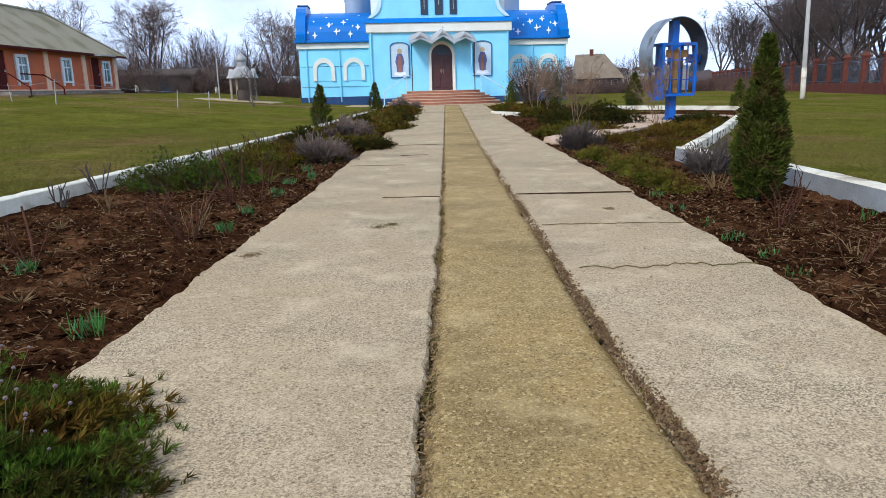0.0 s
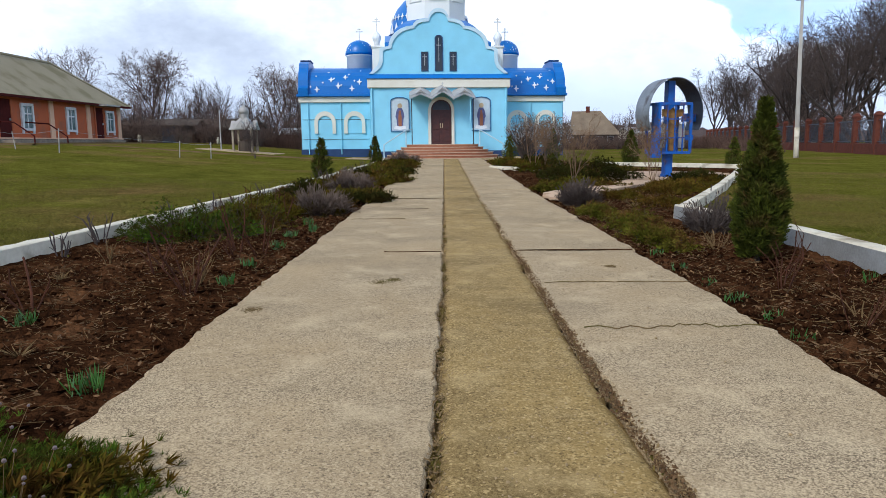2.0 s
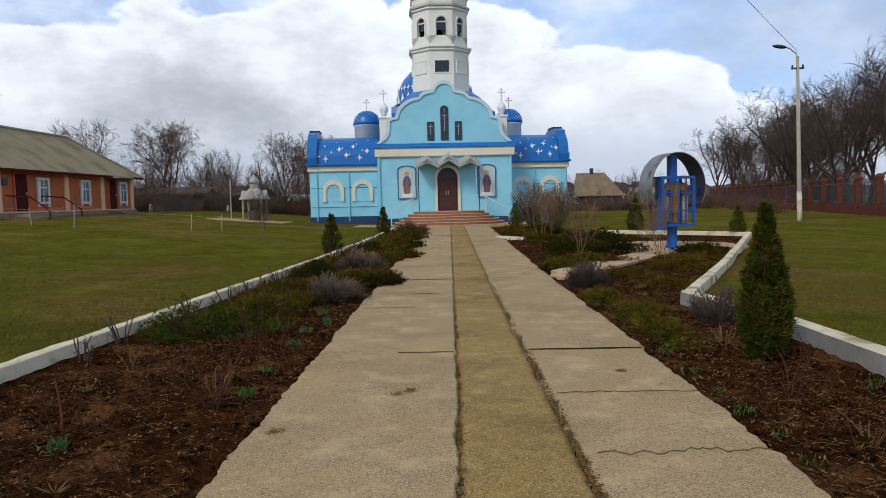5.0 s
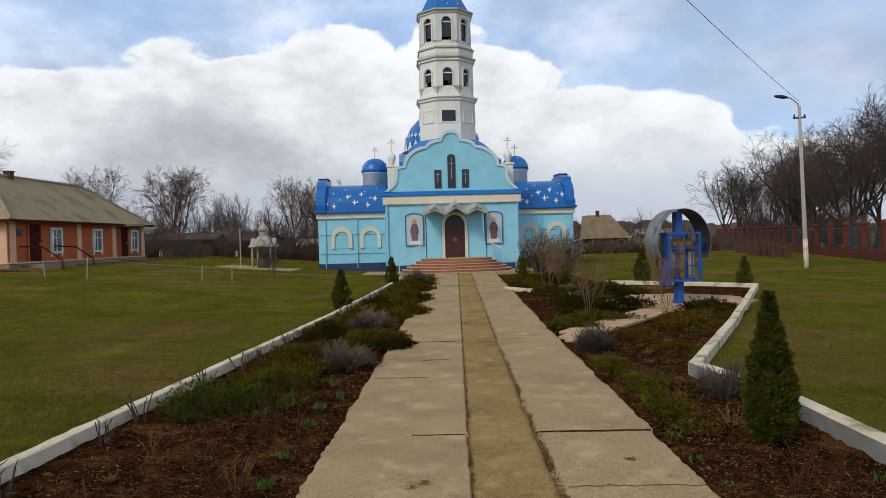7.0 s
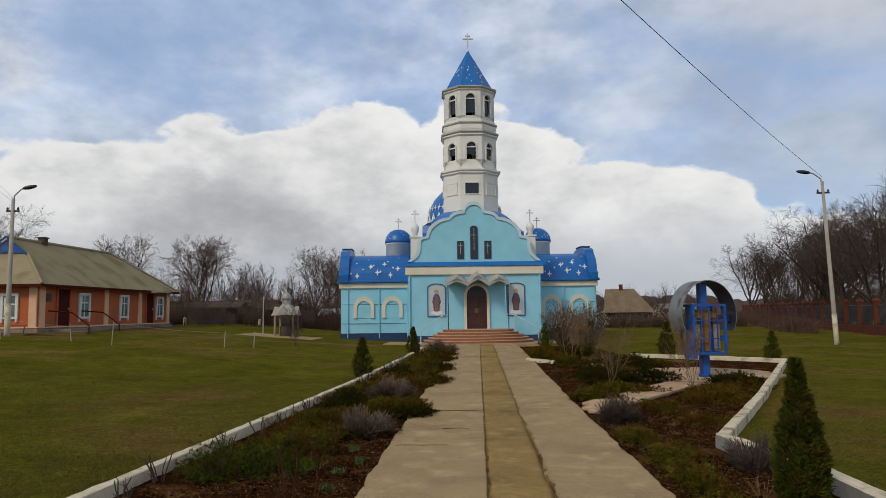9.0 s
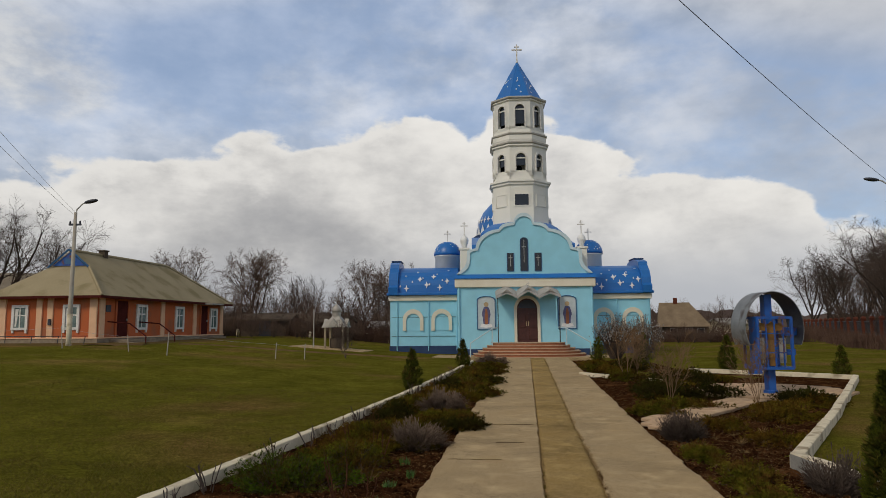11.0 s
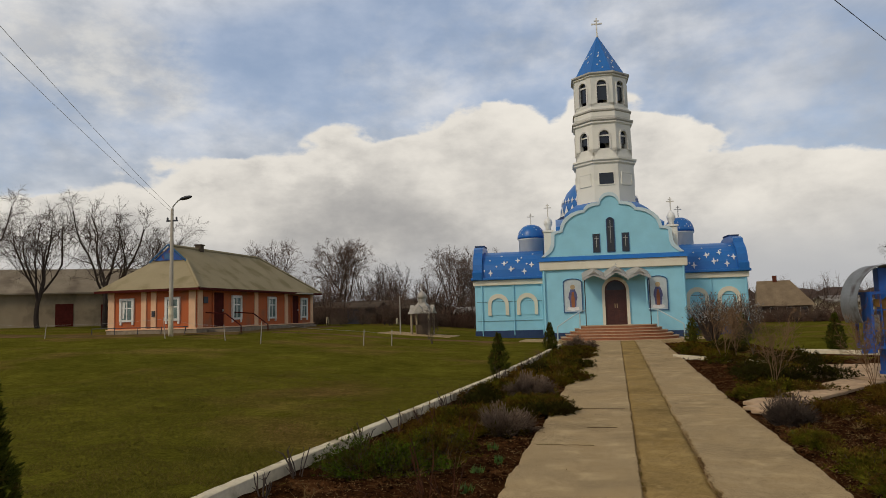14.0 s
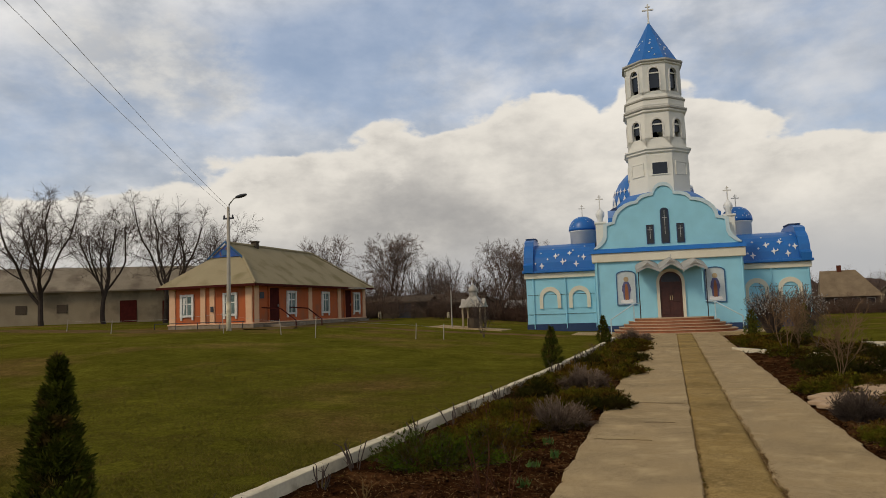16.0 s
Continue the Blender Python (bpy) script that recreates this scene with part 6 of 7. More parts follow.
# right bed
for i, (x, y, rx, ry, h, mm) in enumerate(((2.4, 8.3, 0.32, 0.9, 0.22, 0), (2.5, 9.6, 0.38, 0.8, 0.26, 0), (2.35, 11.2, 0.28, 0.7, 0.2, 0), (2.55, 16.2, 0.6, 0.9, 0.28, 0), (3.3, 17.2, 0.9, 0.8, 0.28, 0), (4.3, 19.6, 1.0, 0.9, 0.65, 1), (3.3, 18.9, 0.8, 0.6, 0.5, 1), (3.2, 20.4, 0.8, 0.9, 0.55, 1), (4.6, 23.5, 1.2, 1.3, 0.6, 1), (3.0, 24.5, 0.8, 1.2, 0.34, 0), (2.2, 28.5, 0.6, 1.6, 0.34, 0), (3.6, 29.0, 0.8, 1.2, 0.55, 1), (6.4, 18.6, 0.7, 0.6, 0.4, 1))):
    near = y < 12
    juniper(x, y, rx, ry, h, 1500 if near else 900, 60 + i, M_JUNIPERDARK if mm else M_JUNIPER, JD if mm else J, 0.05 if near else 0.09, upright=0.4 + 0.4 * mm)
lavender(2.35, 12.9, 0.4, 0.48, 0.45, 1700, 81, "dark purplish dry lavender by the paved way", 0.003, M_GREYLEAF)
lavender(3.3, 9.1, 0.36, 0.42, 0.44, 900, 82, "dark purplish dry lavender at the kerb", 0.0028, M_GREYLEAF)


# ---------------------------------------------------------------- canes, bulbs, saplings
def canes(x, y, n, h, spread, seed, label, mat=None, r=0.009, name="rose_bush", category="rose bush", branch=0.5, into=None):
    rnd = random.Random(seed)
    s = Soup()
    for i in range(n):
        a = rnd.uniform(0, 6.28)
        p = Vector((0.04 * math.cos(a), 0.04 * math.sin(a), -0.02))
        d = Vector((math.cos(a) * spread * rnd.uniform(0.2, 1), math.sin(a) * spread * rnd.uniform(0.2, 1), 1)).normalized()
        l = h * rnd.uniform(0.6, 1.1)
        rr = r * rnd.uniform(0.7, 1.3)
        for k in range(3):
            q = p + d * l / 3
            s.tube(p, q, rr, rr * 0.92, 6)
            rr *= 0.92
            if rnd.random() < branch:
                b = (d + Vector((rnd.gauss(0, 0.6), rnd.gauss(0, 0.6), rnd.gauss(0, 0.2)))).normalized()
                s.tube(q, q + b * l * rnd.uniform(0.15, 0.4), rr * 0.7, rr * 0.4, 4)
            p = q
            d = (d + Vector((rnd.gauss(0, 0.15), rnd.gauss(0, 0.15), 0))).normalized()
        s.spike(p, p + d * rr * 1.2, rr)
    if into is not None:
        k = len(into.v)
        into.v += [(x + a, y + b, gz(x, y) + c) for a, b, c in s.v]
        into.f += [tuple(k + j for j in f) for f in s.f]
        return
    ob = s.make(name, mat or M_CANE)
    ob.matrix_basis = Matrix.Translation((x, y, gz(x, y)))
    tagged(ob, label, category, "pruned bushes in the beds")


RB = "pruned leafless rose bush with bare reddish canes"
rnd = random.Random(8)
for i, (x, y, n, h) in enumerate(((-1.98, 5.75, 9, 0.5), (-2.25, 7.9, 7, 0.45), (-1.9, 7.5, 6, 0.4), (-2.6, 6.6, 5, 0.3), (-2.9, 5.2, 6, 0.35), (-3.3, 4.6, 6, 0.35), (-2.4, 10.4, 7, 0.4), (-3.2, 11.4, 6, 0.45), (2.6, 5.7, 9, 0.4), (2.95, 6.4, 6, 0.35), (2.55, 4.6, 6, 0.3))):
    canes(x, y, max(n * 2 // 3, 4), h * 1.15, 0.7, 100 + i, RB, M_CANE, r=0.008 if x < 0 else 0.0045, branch=0.45)
for i in range(17):
    y = 3.2 + 1.35 * i
    canes(on_line(LEFT_CURB, y) + 0.28 + rnd.uniform(-0.08, 0.12), y + rnd.uniform(-0.3, 0.3), rnd.randint(5, 10), rnd.uniform(0.3, 0.48), 0.5, 140 + i, "dark pruned twiggy bush against the whitewashed kerb", M_TWIG)


weeds, stalks = Soup(), Soup()
for i in range(44):
    y = 4.5 + 24 * (i + rnd.random()) / 44
    if i % 3:
        x = rnd.uniform(on_line(LEFT_CURB, y) + 0.4, PATH_L - 0.35)
    else:
        x = rnd.uniform(PATH_R + 0.35, min(right_bound(y), 6.0) - 0.4)
        if abs((x - 1.75) - (y - 14.2) * 0.71) < 0.8:
            continue
    canes(x, y, rnd.randint(6, 13), rnd.uniform(0.16, 0.36), 0.8, 170 + i, "", r=0.0032 + 0.00016 * y, branch=0.8, into=weeds if i % 2 else stalks)
tagged(weeds.make("dry_weeds", M_CANE), "brown twiggy weeds standing in the beds", "dry plants", kind="stuff")
tagged(stalks.make("dry_stalks", M_STRAW), "pale dry stalks standing in the beds", "dry plants", kind="stuff")


def bulbs(x, y, n, h, seed):
    rnd = random.Random(seed)
    s = Soup()
    for i in range(n):
        a, q = rnd.uniform(0, 6.28), 0.07 * math.sqrt(rnd.random())
        p = Vector((q * math.cos(a), q * math.sin(a), 0))
        s.blade(p, p + Vector((rnd.gauss(0, 0.022), rnd.gauss(0, 0.022), 0.8 * h * rnd.uniform(0.6, 1.1))), 0.0045, Vector((math.cos(a + 1), math.sin(a + 1), 0.2)))
    root = thing("bulb_clump", Matrix.Translation((x, y, gz(x, y) - 0.01)), "clump of fresh green bulb leaves pushing through soil", "plant", "bulb clumps")
    tagged(s.make("leaf", M_LEAF, root), kind="stuff")


for i, (x, y, h) in enumerate(((-1.66, 3.6, 0.17), (-1.8, 6.1, 0.13), (-1.85, 6.9, 0.13), (-1.86, 8.05, 0.14), (-1.9, 8.85, 0.15), (-1.98, 10.3, 0.16), (-2.72, 4.85, 0.13), (-1.75, 9.5, 0.15), (2.12, 6.6, 0.12), (2.14, 5.95, 0.12), (2.12, 5.4, 0.12), (2.16, 4.9, 0.12), (2.12, 4.4, 0.12), (2.2, 11.9, 0.16), (2.28, 9.3, 0.15), (3.45, 6.0, 0.2), (2.15, 7.4, 0.15))):
    bulbs(x, y, 40 if x < 0 else 22, h if x < 0 else h * 0.75, 200 + i)


def straw_tuft(x, y, n, l, seed):
    rnd = random.Random(seed)
    s = Soup()
    for i in range(n):
        a = rnd.uniform(0, 6.28)
        d = Vector((math.cos(a), math.sin(a), rnd.uniform(0.1, 1.0))).normalized()
        s.blade((0, 0, 0.0), d * l * rnd.uniform(0.4, 1.1), 0.003, Vector((rnd.gauss(0, 1), rnd.gauss(0, 1), 1)))
    ob = s.make("straw_tuft", M_STRAW)
    ob.matrix_basis = Matrix.Translation((x, y, gz(x, y) + 0.01))
    tagged(ob, "dead straw-coloured tuft lying on dark soil", "dry grass", "straw tufts")


for i, (x, y) in enumerate(((-3.3, 6.3), (-2.3, 4.1), (-2.9, 3.9), (-2.6, 8.6), (2.7, 13.9), (3.4, 14.6), (4.0, 15.4), (3.2, 12.4), (4.6, 16.4), (3.0, 11.6), (3.6, 12.6), (3.9, 13.6), (4.4, 14.2), (3.3, 13.2), (2.9, 12.9), (4.7, 15.1), (3.7, 14.0))):
    straw_tuft(x, y, 46, 0.12 + 0.02 * (i % 4), 300 + i)


def sapling(x, y, h, seed, label, mat=None, name="sapling", wide=0.75):
    t, c = bare_tree_meshes(seed, h, spread=wide * 0.7, forks=5, twigs=4, depth=4, low=0.05, up=0.9, least=0.0045, thick=0.009, reach=0.75)
    top = max(p[2] for p in c.v)
    root = thing(name, Matrix.Translation((x, y, gz(x, y))), label, "sapling")
    for s, n in ((t, "trunk"), (c, "crown")):
        s.v = [(a * h / top, b * h / top, d * h / top) for a, b, d in s.v]
        s.make(n, mat or M_TWIG, root)
    return root


sapling(3.1, 17.9, 1.9, 401, "slim leafless sapling with pale branching stem in the bed", M_SHOOT)
sapling(3.0, 24.8, 2.1, 402, "leafless multi-stemmed bush near the church", M_SHOOT)
sapling(3.5, 26.2, 2.0, 403, "leafless multi-stemmed bush near the church", M_SHOOT)
sapling(5.05, 17.6, 1.8, 405, "thin bare shrub before the blue stand", M_SHOOT)
sapling(4.3, 27.4, 2.0, 406, "leafless multi-stemmed bush near the church")


def lilac(x, y, w, h, seed):
    """A twiggy bush tipped with pale dry seed heads."""
    rnd = random.Random(seed)
    root = thing("lilac_bush", Matrix.Translation((x, y, gz(x, y))), "twiggy bush with pale seed heads against the blue wall", "bush")
    s, b = Soup(), Soup()
    for i in range(330):
        a = rnd.uniform(0, 6.28)
        q = math.sqrt(rnd.random())
        tip = Vector((w * q * math.cos(a), 0.6 * w * q * math.sin(a), h * (1 - 0.35 * q * q) * rnd.uniform(0.65, 1.05)))
        base = Vector((tip.x * 0.2, tip.y * 0.2, 0))
        mid = base.lerp(tip, 0.5) + Vector((0, 0, 0.15))
        s.tube(base, mid, 0.012, 0.009, 3)
        s.tube(mid, tip, 0.009, 0.005, 3)
        for k in range(2):
            p = mid.lerp(tip, rnd.uniform(0.3, 1.0)) + Vector((rnd.gauss(0, 0.07), rnd.gauss(0, 0.07), rnd.gauss(0, 0.05)))
            b.blade(p, p + Vector((rnd.gauss(0, 0.04), rnd.gauss(0, 0.04), 0.08)), 0.026)
    s.make("branchwork", M_TWIG, root)
    tagged(b.make("seed_head", M_SEED, root, "pale dry seed heads"), kind="stuff")


lilac(4.0, 37.0, 1.2, 2.35, 1)
lilac(5.5, 37.6, 1.1, 2.3, 2)


rnd = random.Random(77)
for i in range(40):
    y = 10.5 + 20.5 * (i + rnd.random()) / 40
    x = rnd.uniform(on_line(LEFT_CURB, y) + 0.5, PATH_L - (0.9 if y < 13 else 0.45))
    kind_mat = M_HEATH if rnd.random() < 0.6 else M_JUNIPER
    juniper(x, y, rnd.uniform(0.4, 0.7), rnd.uniform(0.5, 0.95), rnd.uniform(0.14, 0.28), 460, 500 + i, kind_mat, "low brownish evergreen ground cover in the bed" if kind_mat == M_HEATH else J, 0.055 + 0.0018 * y, "ground_cover")
for i in range(26):
    y = 12.5 + 20 * (i + rnd.random()) / 26
    x = rnd.uniform(PATH_R + 0.3, min(right_bound(y), 7.5) - 0.5)
    if (x - 6.0) ** 2 + (y - 20.4) ** 2 < 5 or abs((x - 1.95) - (y - 14.0) * 0.73) < 0.8 and y < 19:
        continue
    juniper(x, y, rnd.uniform(0.4, 0.7), rnd.uniform(0.5, 0.95), rnd.uniform(0.12, 0.24), 400, 540 + i, M_HEATH, "low brownish dry ground cover in the bed", 0.055 + 0.0018 * y, "ground_cover")


# ---------------------------------------------------------------- yard behind: chapel, sheds, barn, far house
def build_shrine():
    x, y = -12.0, 41.2
    m = Matrix.Translation((x, y, gz(x, y))) @ Matrix.Scale(0.88, 4)
    s = thing("well_shelter", m, "small carved well shelter with a tin roof and cupola", "well shelter")
    for sx in (-1, 1):
        for sy in (-1, 1):
            part("post", box(sx * 0.62 - 0.06, sx * 0.62 + 0.06, sy * 0.62 - 0.06, sy * 0.62 + 0.06, 0, 1.5), M_BARN, s)
    part("well_ring", lathe([(0.45, 0), (0.45, 0.7), (0.38, 0.7), (0.38, 0.4)], 14), M_SHED, s)
    part("roof", lathe([(1.15, 1.45), (1.12, 1.55), (0.35, 2.2), (0.3, 2.25)], 4, phase=math.pi / 4), M_TIN, s, "grey tin tent roof")
    for k in range(4):
        g = part("roof_gable", prism([(-0.4, 1.5), (0, 2.05), (0.4, 1.5)], -0.86, -0.6), M_TIN, s)
        g.matrix_basis = Matrix.Rotation(k * math.pi / 2, 4, "Z")
    part("drum", lathe([(0.3, 2.15), (0.3, 2.5), (0.36, 2.52)], 10), M_TIN, s)
    part("cupola", lathe([(0.34, 2.5), (0.36, 2.65), (0.26, 2.85), (0.08, 3.0), (0, 3.1)], 12), M_TIN, s, "", True)
    cross(s, 0, 0, 3.08, 0.45, M_TIN)
    tagged(mesh_object("shrine_slab", ragged(x - 2.0, x + 2.4, y - 1.6, y + 1.2, -0.1, 0.06, 55, (0.1, 0.1, 0.1, 0.1), 0.4), M_CONC), "pale concrete slab round the well shelter", "pavement", kind="structure")
    part("flag_pole", lathe([(0.05, 0), (0.035, 2.7)], 8, -1.3, -1.0), M_TIN, s)


build_shrine()


def shed(x, y, w, d, h, rot, label, wall, roof, ridge=0.8, doors=()):
    m = Matrix.Translation((x, y, gz(x, y))) @ Matrix.Rotation(radians(rot), 4, "Z")
    s = thing("outbuilding", m, label, "outbuilding")
    part("wall", box(-w / 2, w / 2, -d / 2, d / 2, -0.5, h), wall, s)
    part("roof", prism_x([(-d / 2 - 0.4, h - 0.12), (-d / 2 - 0.4, h), (0, h + ridge), (d / 2 + 0.4, h), (d / 2 + 0.4, h - 0.12), (0, h + ridge - 0.14)], -w / 2 - 0.3, w / 2 + 0.3), roof, s)
    part("gable_wall", prism_x([(-d / 2, h), (0, h + ridge - 0.16), (d / 2, h)], -w / 2, w / 2), wall, s)
    for u, dw, z0, z1, mat in doors:
        part("door" if z0 < 0.2 else "window", box(u - dw / 2, u + dw / 2, -d / 2 - 0.04, -d / 2 + 0.02, z0, z1), mat, s)
    return s


shed(-47.5, 47.5, 17, 6, 2.7, 32, "long low weathered barn with pale worn roof and red doors", M_BARN, M_BARNROOF, 2.1, ((-5, 0.8, 0.9, 1.6, M_SHED), (-2, 0.8, 0.9, 1.6, M_SHED), (3.0, 1.3, 0.0, 1.8, M_MAROON), (6.3, 1.3, 0.0, 1.7, M_MAROON)))
shed(-22.5, 57, 4, 3, 1.4, 8, "low dark timber shed among fruit trees", M_SHED, M_SHED, 0.5, ((0, 1.0, 0, 1.5, M_DARKMETAL),))
shed(-17.5, 58, 3.2, 3, 1.35, -5, "low dark timber shed among fruit trees", M_SHED, M_SHED, 0.5)
shed(-12.0, 62, 5, 3, 1.3, 4, "low whitewashed outbuilding behind fruit trees", M_WHITE, M_TIN, 0.5)


def far_house(x, y, w, d, h, rot, rise):
    """A low distant house: walls, hipped roof, chimney, windows."""
    s = thing("far_house", Matrix.Translation((x, y, gz(x, y))) @ Matrix.Rotation(radians(rot), 4, "Z"), "distant low house with a weathered brown hipped roof", "house")
    part("wall", box(-w / 2, w / 2, -d / 2, d / 2, -0.5, h), M_SHED, s)
    bm = bmesh.new()
    e = 0.45
    a, b, c, f = [bm.verts.new(p) for p in ((-w / 2 - e, -d / 2 - e, h), (w / 2 + e, -d / 2 - e, h), (w / 2 + e, d / 2 + e, h), (-w / 2 - e, d / 2 + e, h))]
    p, q = bm.verts.new((-w / 2 - 0.2, 0, h + rise)), bm.verts.new((w / 2 - 1.5, 0, h + rise))
    for face in ((a, b, q, p), (b, c, q), (c, f, p, q), (f, a, p), (f, c, b, a)):
        bm.faces.new(face)
    bmesh.ops.recalc_face_normals(bm, faces=bm.faces)
    part("roof", bm, M_ROOFBROWN, s, "weathered brown hipped roof")
    part("chimney", box(-0.9, -0.5, -0.2, 0.2, h + rise - 0.5, h + rise + 0.5), M_BRICK, s)
    for u in (-1.1, 0.4, 1.6):
        win = part("window", box(u - 0.3, u + 0.3, -d / 2 - 0.03, -d / 2 + 0.02, 0.7, 1.3), M_GLASS, s)
        part("frame", ring_prism([(u - 0.36, 0.64), (u - 0.36, 1.36), (u + 0.36, 1.36), (u + 0.36, 0.64)], [(u - 0.3, 0.7), (u - 0.3, 1.3), (u + 0.3, 1.3), (u + 0.3, 0.7)], -d / 2 - 0.05, -d / 2 + 0.01), M_LEDGE, win)


far_house(15.8, 78, 4.4, 5.2, 1.5, -8, 2.6)
shed(-24.5, 60, 12, 3, 1.5, 4, "long low row of dark timber sheds behind fruit trees", M_SHED, M_SHED, 0.5, ((-3, 1.0, 0, 1.3, M_DARKMETAL), (1.5, 1.2, 0, 1.3, M_DARKMETAL)))
shed(-30.5, 52, 6, 5, 2.6, 60, "dark gabled outbuilding behind the house", M_SHED, M_SHED, 1.9)
shed(24.5, 90, 5, 4, 1.8, 10, "low whitewashed shed far behind the lawn", M_WHITE, M_TIN, 0.7)


def wire_fence():
    """Thin stakes with wire along the edge of the lawn before the house."""
    root = thing("stake_fence", Matrix.Identity(4), "thin pale stakes with sagging wire along the lawn", "fence")
    spots = [(-31.5, 29.5), (-27.5, 28.5), (-20.2, 27.8), (-17.2, 27.9), (-15.2, 27.4), (-11.6, 30.2), (-10.6, 31.2)]
    tops = []
    rnd = random.Random(2)
    for i, (x, y) in enumerate(spots):
        h = 0.95 if i in (2, 4) else 0.7
        z = gz(x, y)
        lean = rnd.uniform(-0.1, 0.1)
        part("stake", tube([(x, y, z - 0.1), (x + lean, y, z + h)], 0.02), M_POLE, root)
        tops.append((x + lean, y, z + h - 0.08))
    for a, b in zip(tops, tops[1:]):
        mid = tuple((p + q) / 2 - (0.06 if k == 2 else 0) for k, (p, q) in enumerate(zip(a, b)))
        part("wire", tube([a, mid, b], 0.004, n=4), M_GREY, root)


wire_fence()


def far_woods():
    """Low brown wooded rise that closes the horizon."""
    verts, faces = [], []
    n = 420
    for i in range(n + 1):
        a = radians(-75 + 150 * i / n)
        h = 5.5 + 3.2 * noise.noise(Vector((a * 3, 0, 0))) + 1.6 * noise.noise(Vector((a * 16, 2, 0))) + 1.3 * noise.noise(Vector((a * 60, 5, 0))) + 0.9 * noise.noise(Vector((a * 170, 5, 3)))
        for r, z in ((250, -1.0), (254, h * 0.55), (262, h), (275, h * 0.8), (300, -1.0)):
            verts.append((r * math.sin(a), r * math.cos(a), z))
    for i in range(n):
        for k in range(4):
            b = i * 5 + k
            faces.append((b, b + 5, b + 6, b + 1))
    tagged(raw("backdrop", verts, faces, M_FARWOOD), "distant low brown wooded rise beyond the gardens", "woods", kind="structure")


far_woods()


def thicket(spans, seed):
    """Tangled bare brush that fills the ground between the gardens."""
    rnd = random.Random(seed)
    s = Soup()
    for x0, y0, x1, y1, deep, tall, n in spans:
        for i in range(n):
            t = rnd.random()
            x, y = x0 + (x1 - x0) * t + rnd.gauss(0, 0.3), y0 + (y1 - y0) * t + rnd.uniform(-deep, deep)
            z = gz(x, y)
            h = tall * (0.65 + 0.6 * noise.noise(Vector((x * 0.45, y * 0.3, seed)))) * rnd.uniform(0.35, 1.1)
            p = Vector((x, y, z))
            d = Vector((rnd.gauss(0, 0.35), rnd.gauss(0, 0.35), 1)).normalized()
            q = p + d * h * 0.5
            s.spike(p, p + d * h, 0.022)
            for k in range(3):
                e = (d + Vector((rnd.gauss(0, 0.7), rnd.gauss(0, 0.7), rnd.gauss(0.1, 0.4)))).normalized()
                s.spike(q + d * h * rnd.uniform(-0.3, 0.3), q + e * h * rnd.uniform(0.3, 0.6), 0.014)
    tagged(s.make("thicket", M_BRUSH), "dense reddish-brown leafless brush behind the gardens", "brush", kind="stuff")


thicket(((-33, 60, -9, 56, 2.5, 1.9, 5200), (-36, 70, -6, 66, 3, 3.0, 4200), (11, 74, 26, 72, 3, 1.9, 2600), (22, 50, 40, 112, 3.0, 1.9, 3600), (-60, 60, -34, 52, 3, 2.2, 2000)), 3)
for i, (x, y, h) in enumerate(((-9.3, 33.5, 1.9), (-10.3, 36.5, 2.0), (-24.0, 52, 2.4), (-19.5, 52, 2.2))):
    sapling(x, y, h, 420 + i, "young thin leafless tree standing on the lawn", M_TWIG)


# ---------------------------------------------------------------- dirt track and bare patches
def track(name, pts, width, label):
    bm = bmesh.new()
    rows = []
    for i, (x, y) in enumerate(pts):
        j = min(i + 1, len(pts) - 1)
        k = max(i - 1, 0)
        d = Vector((pts[j][0] - pts[k][0], pts[j][1] - pts[k][1])).normalized()
        s = Vector((-d.y, d.x))
        row = []
        for u in (-1, -0.5, 0, 0.5, 1):
            w = width / 2 * u * (1 + 0.25 * noise.noise(Vector((x, y, u))))
            px, py = x + s.x * w, y + s.y * w
            row.append(bm.verts.new((px, py, gz(px, py) + (0.05 if abs(u) < 1 else -0.05))))
        rows.append(row)
    for a, b in zip(rows, rows[1:]):
        for q in range(4):
            bm.faces.new((a[q], a[q + 1], b[q + 1], b[q]))
    bmesh.ops.recalc_face_normals(bm, faces=bm.faces)
    tagged(mesh_object(name, bm, M_DIRT, smooth_faces=True), label, "dirt track", kind="structure")


track("dirt_track", [(-60 + 1.5 * i, 27.5 + 0.02 * i * i * 0.35 + 0.6 * math.sin(i * 0.5)) for i in range(28)], 3.0, "pale trodden dirt track before the house")
track("forecourt", [(-20.3, 30.5 + 1.0 * i) for i in range(17)], 2.4, "bare trodden earth along the front of the house")
track("foot_path", [(-18.5 + 1.2 * i, 34.5 + 0.28 * i + 0.3 * math.sin(i)) for i in range(11)], 0.8, "narrow trodden foot path across the lawn to the church")


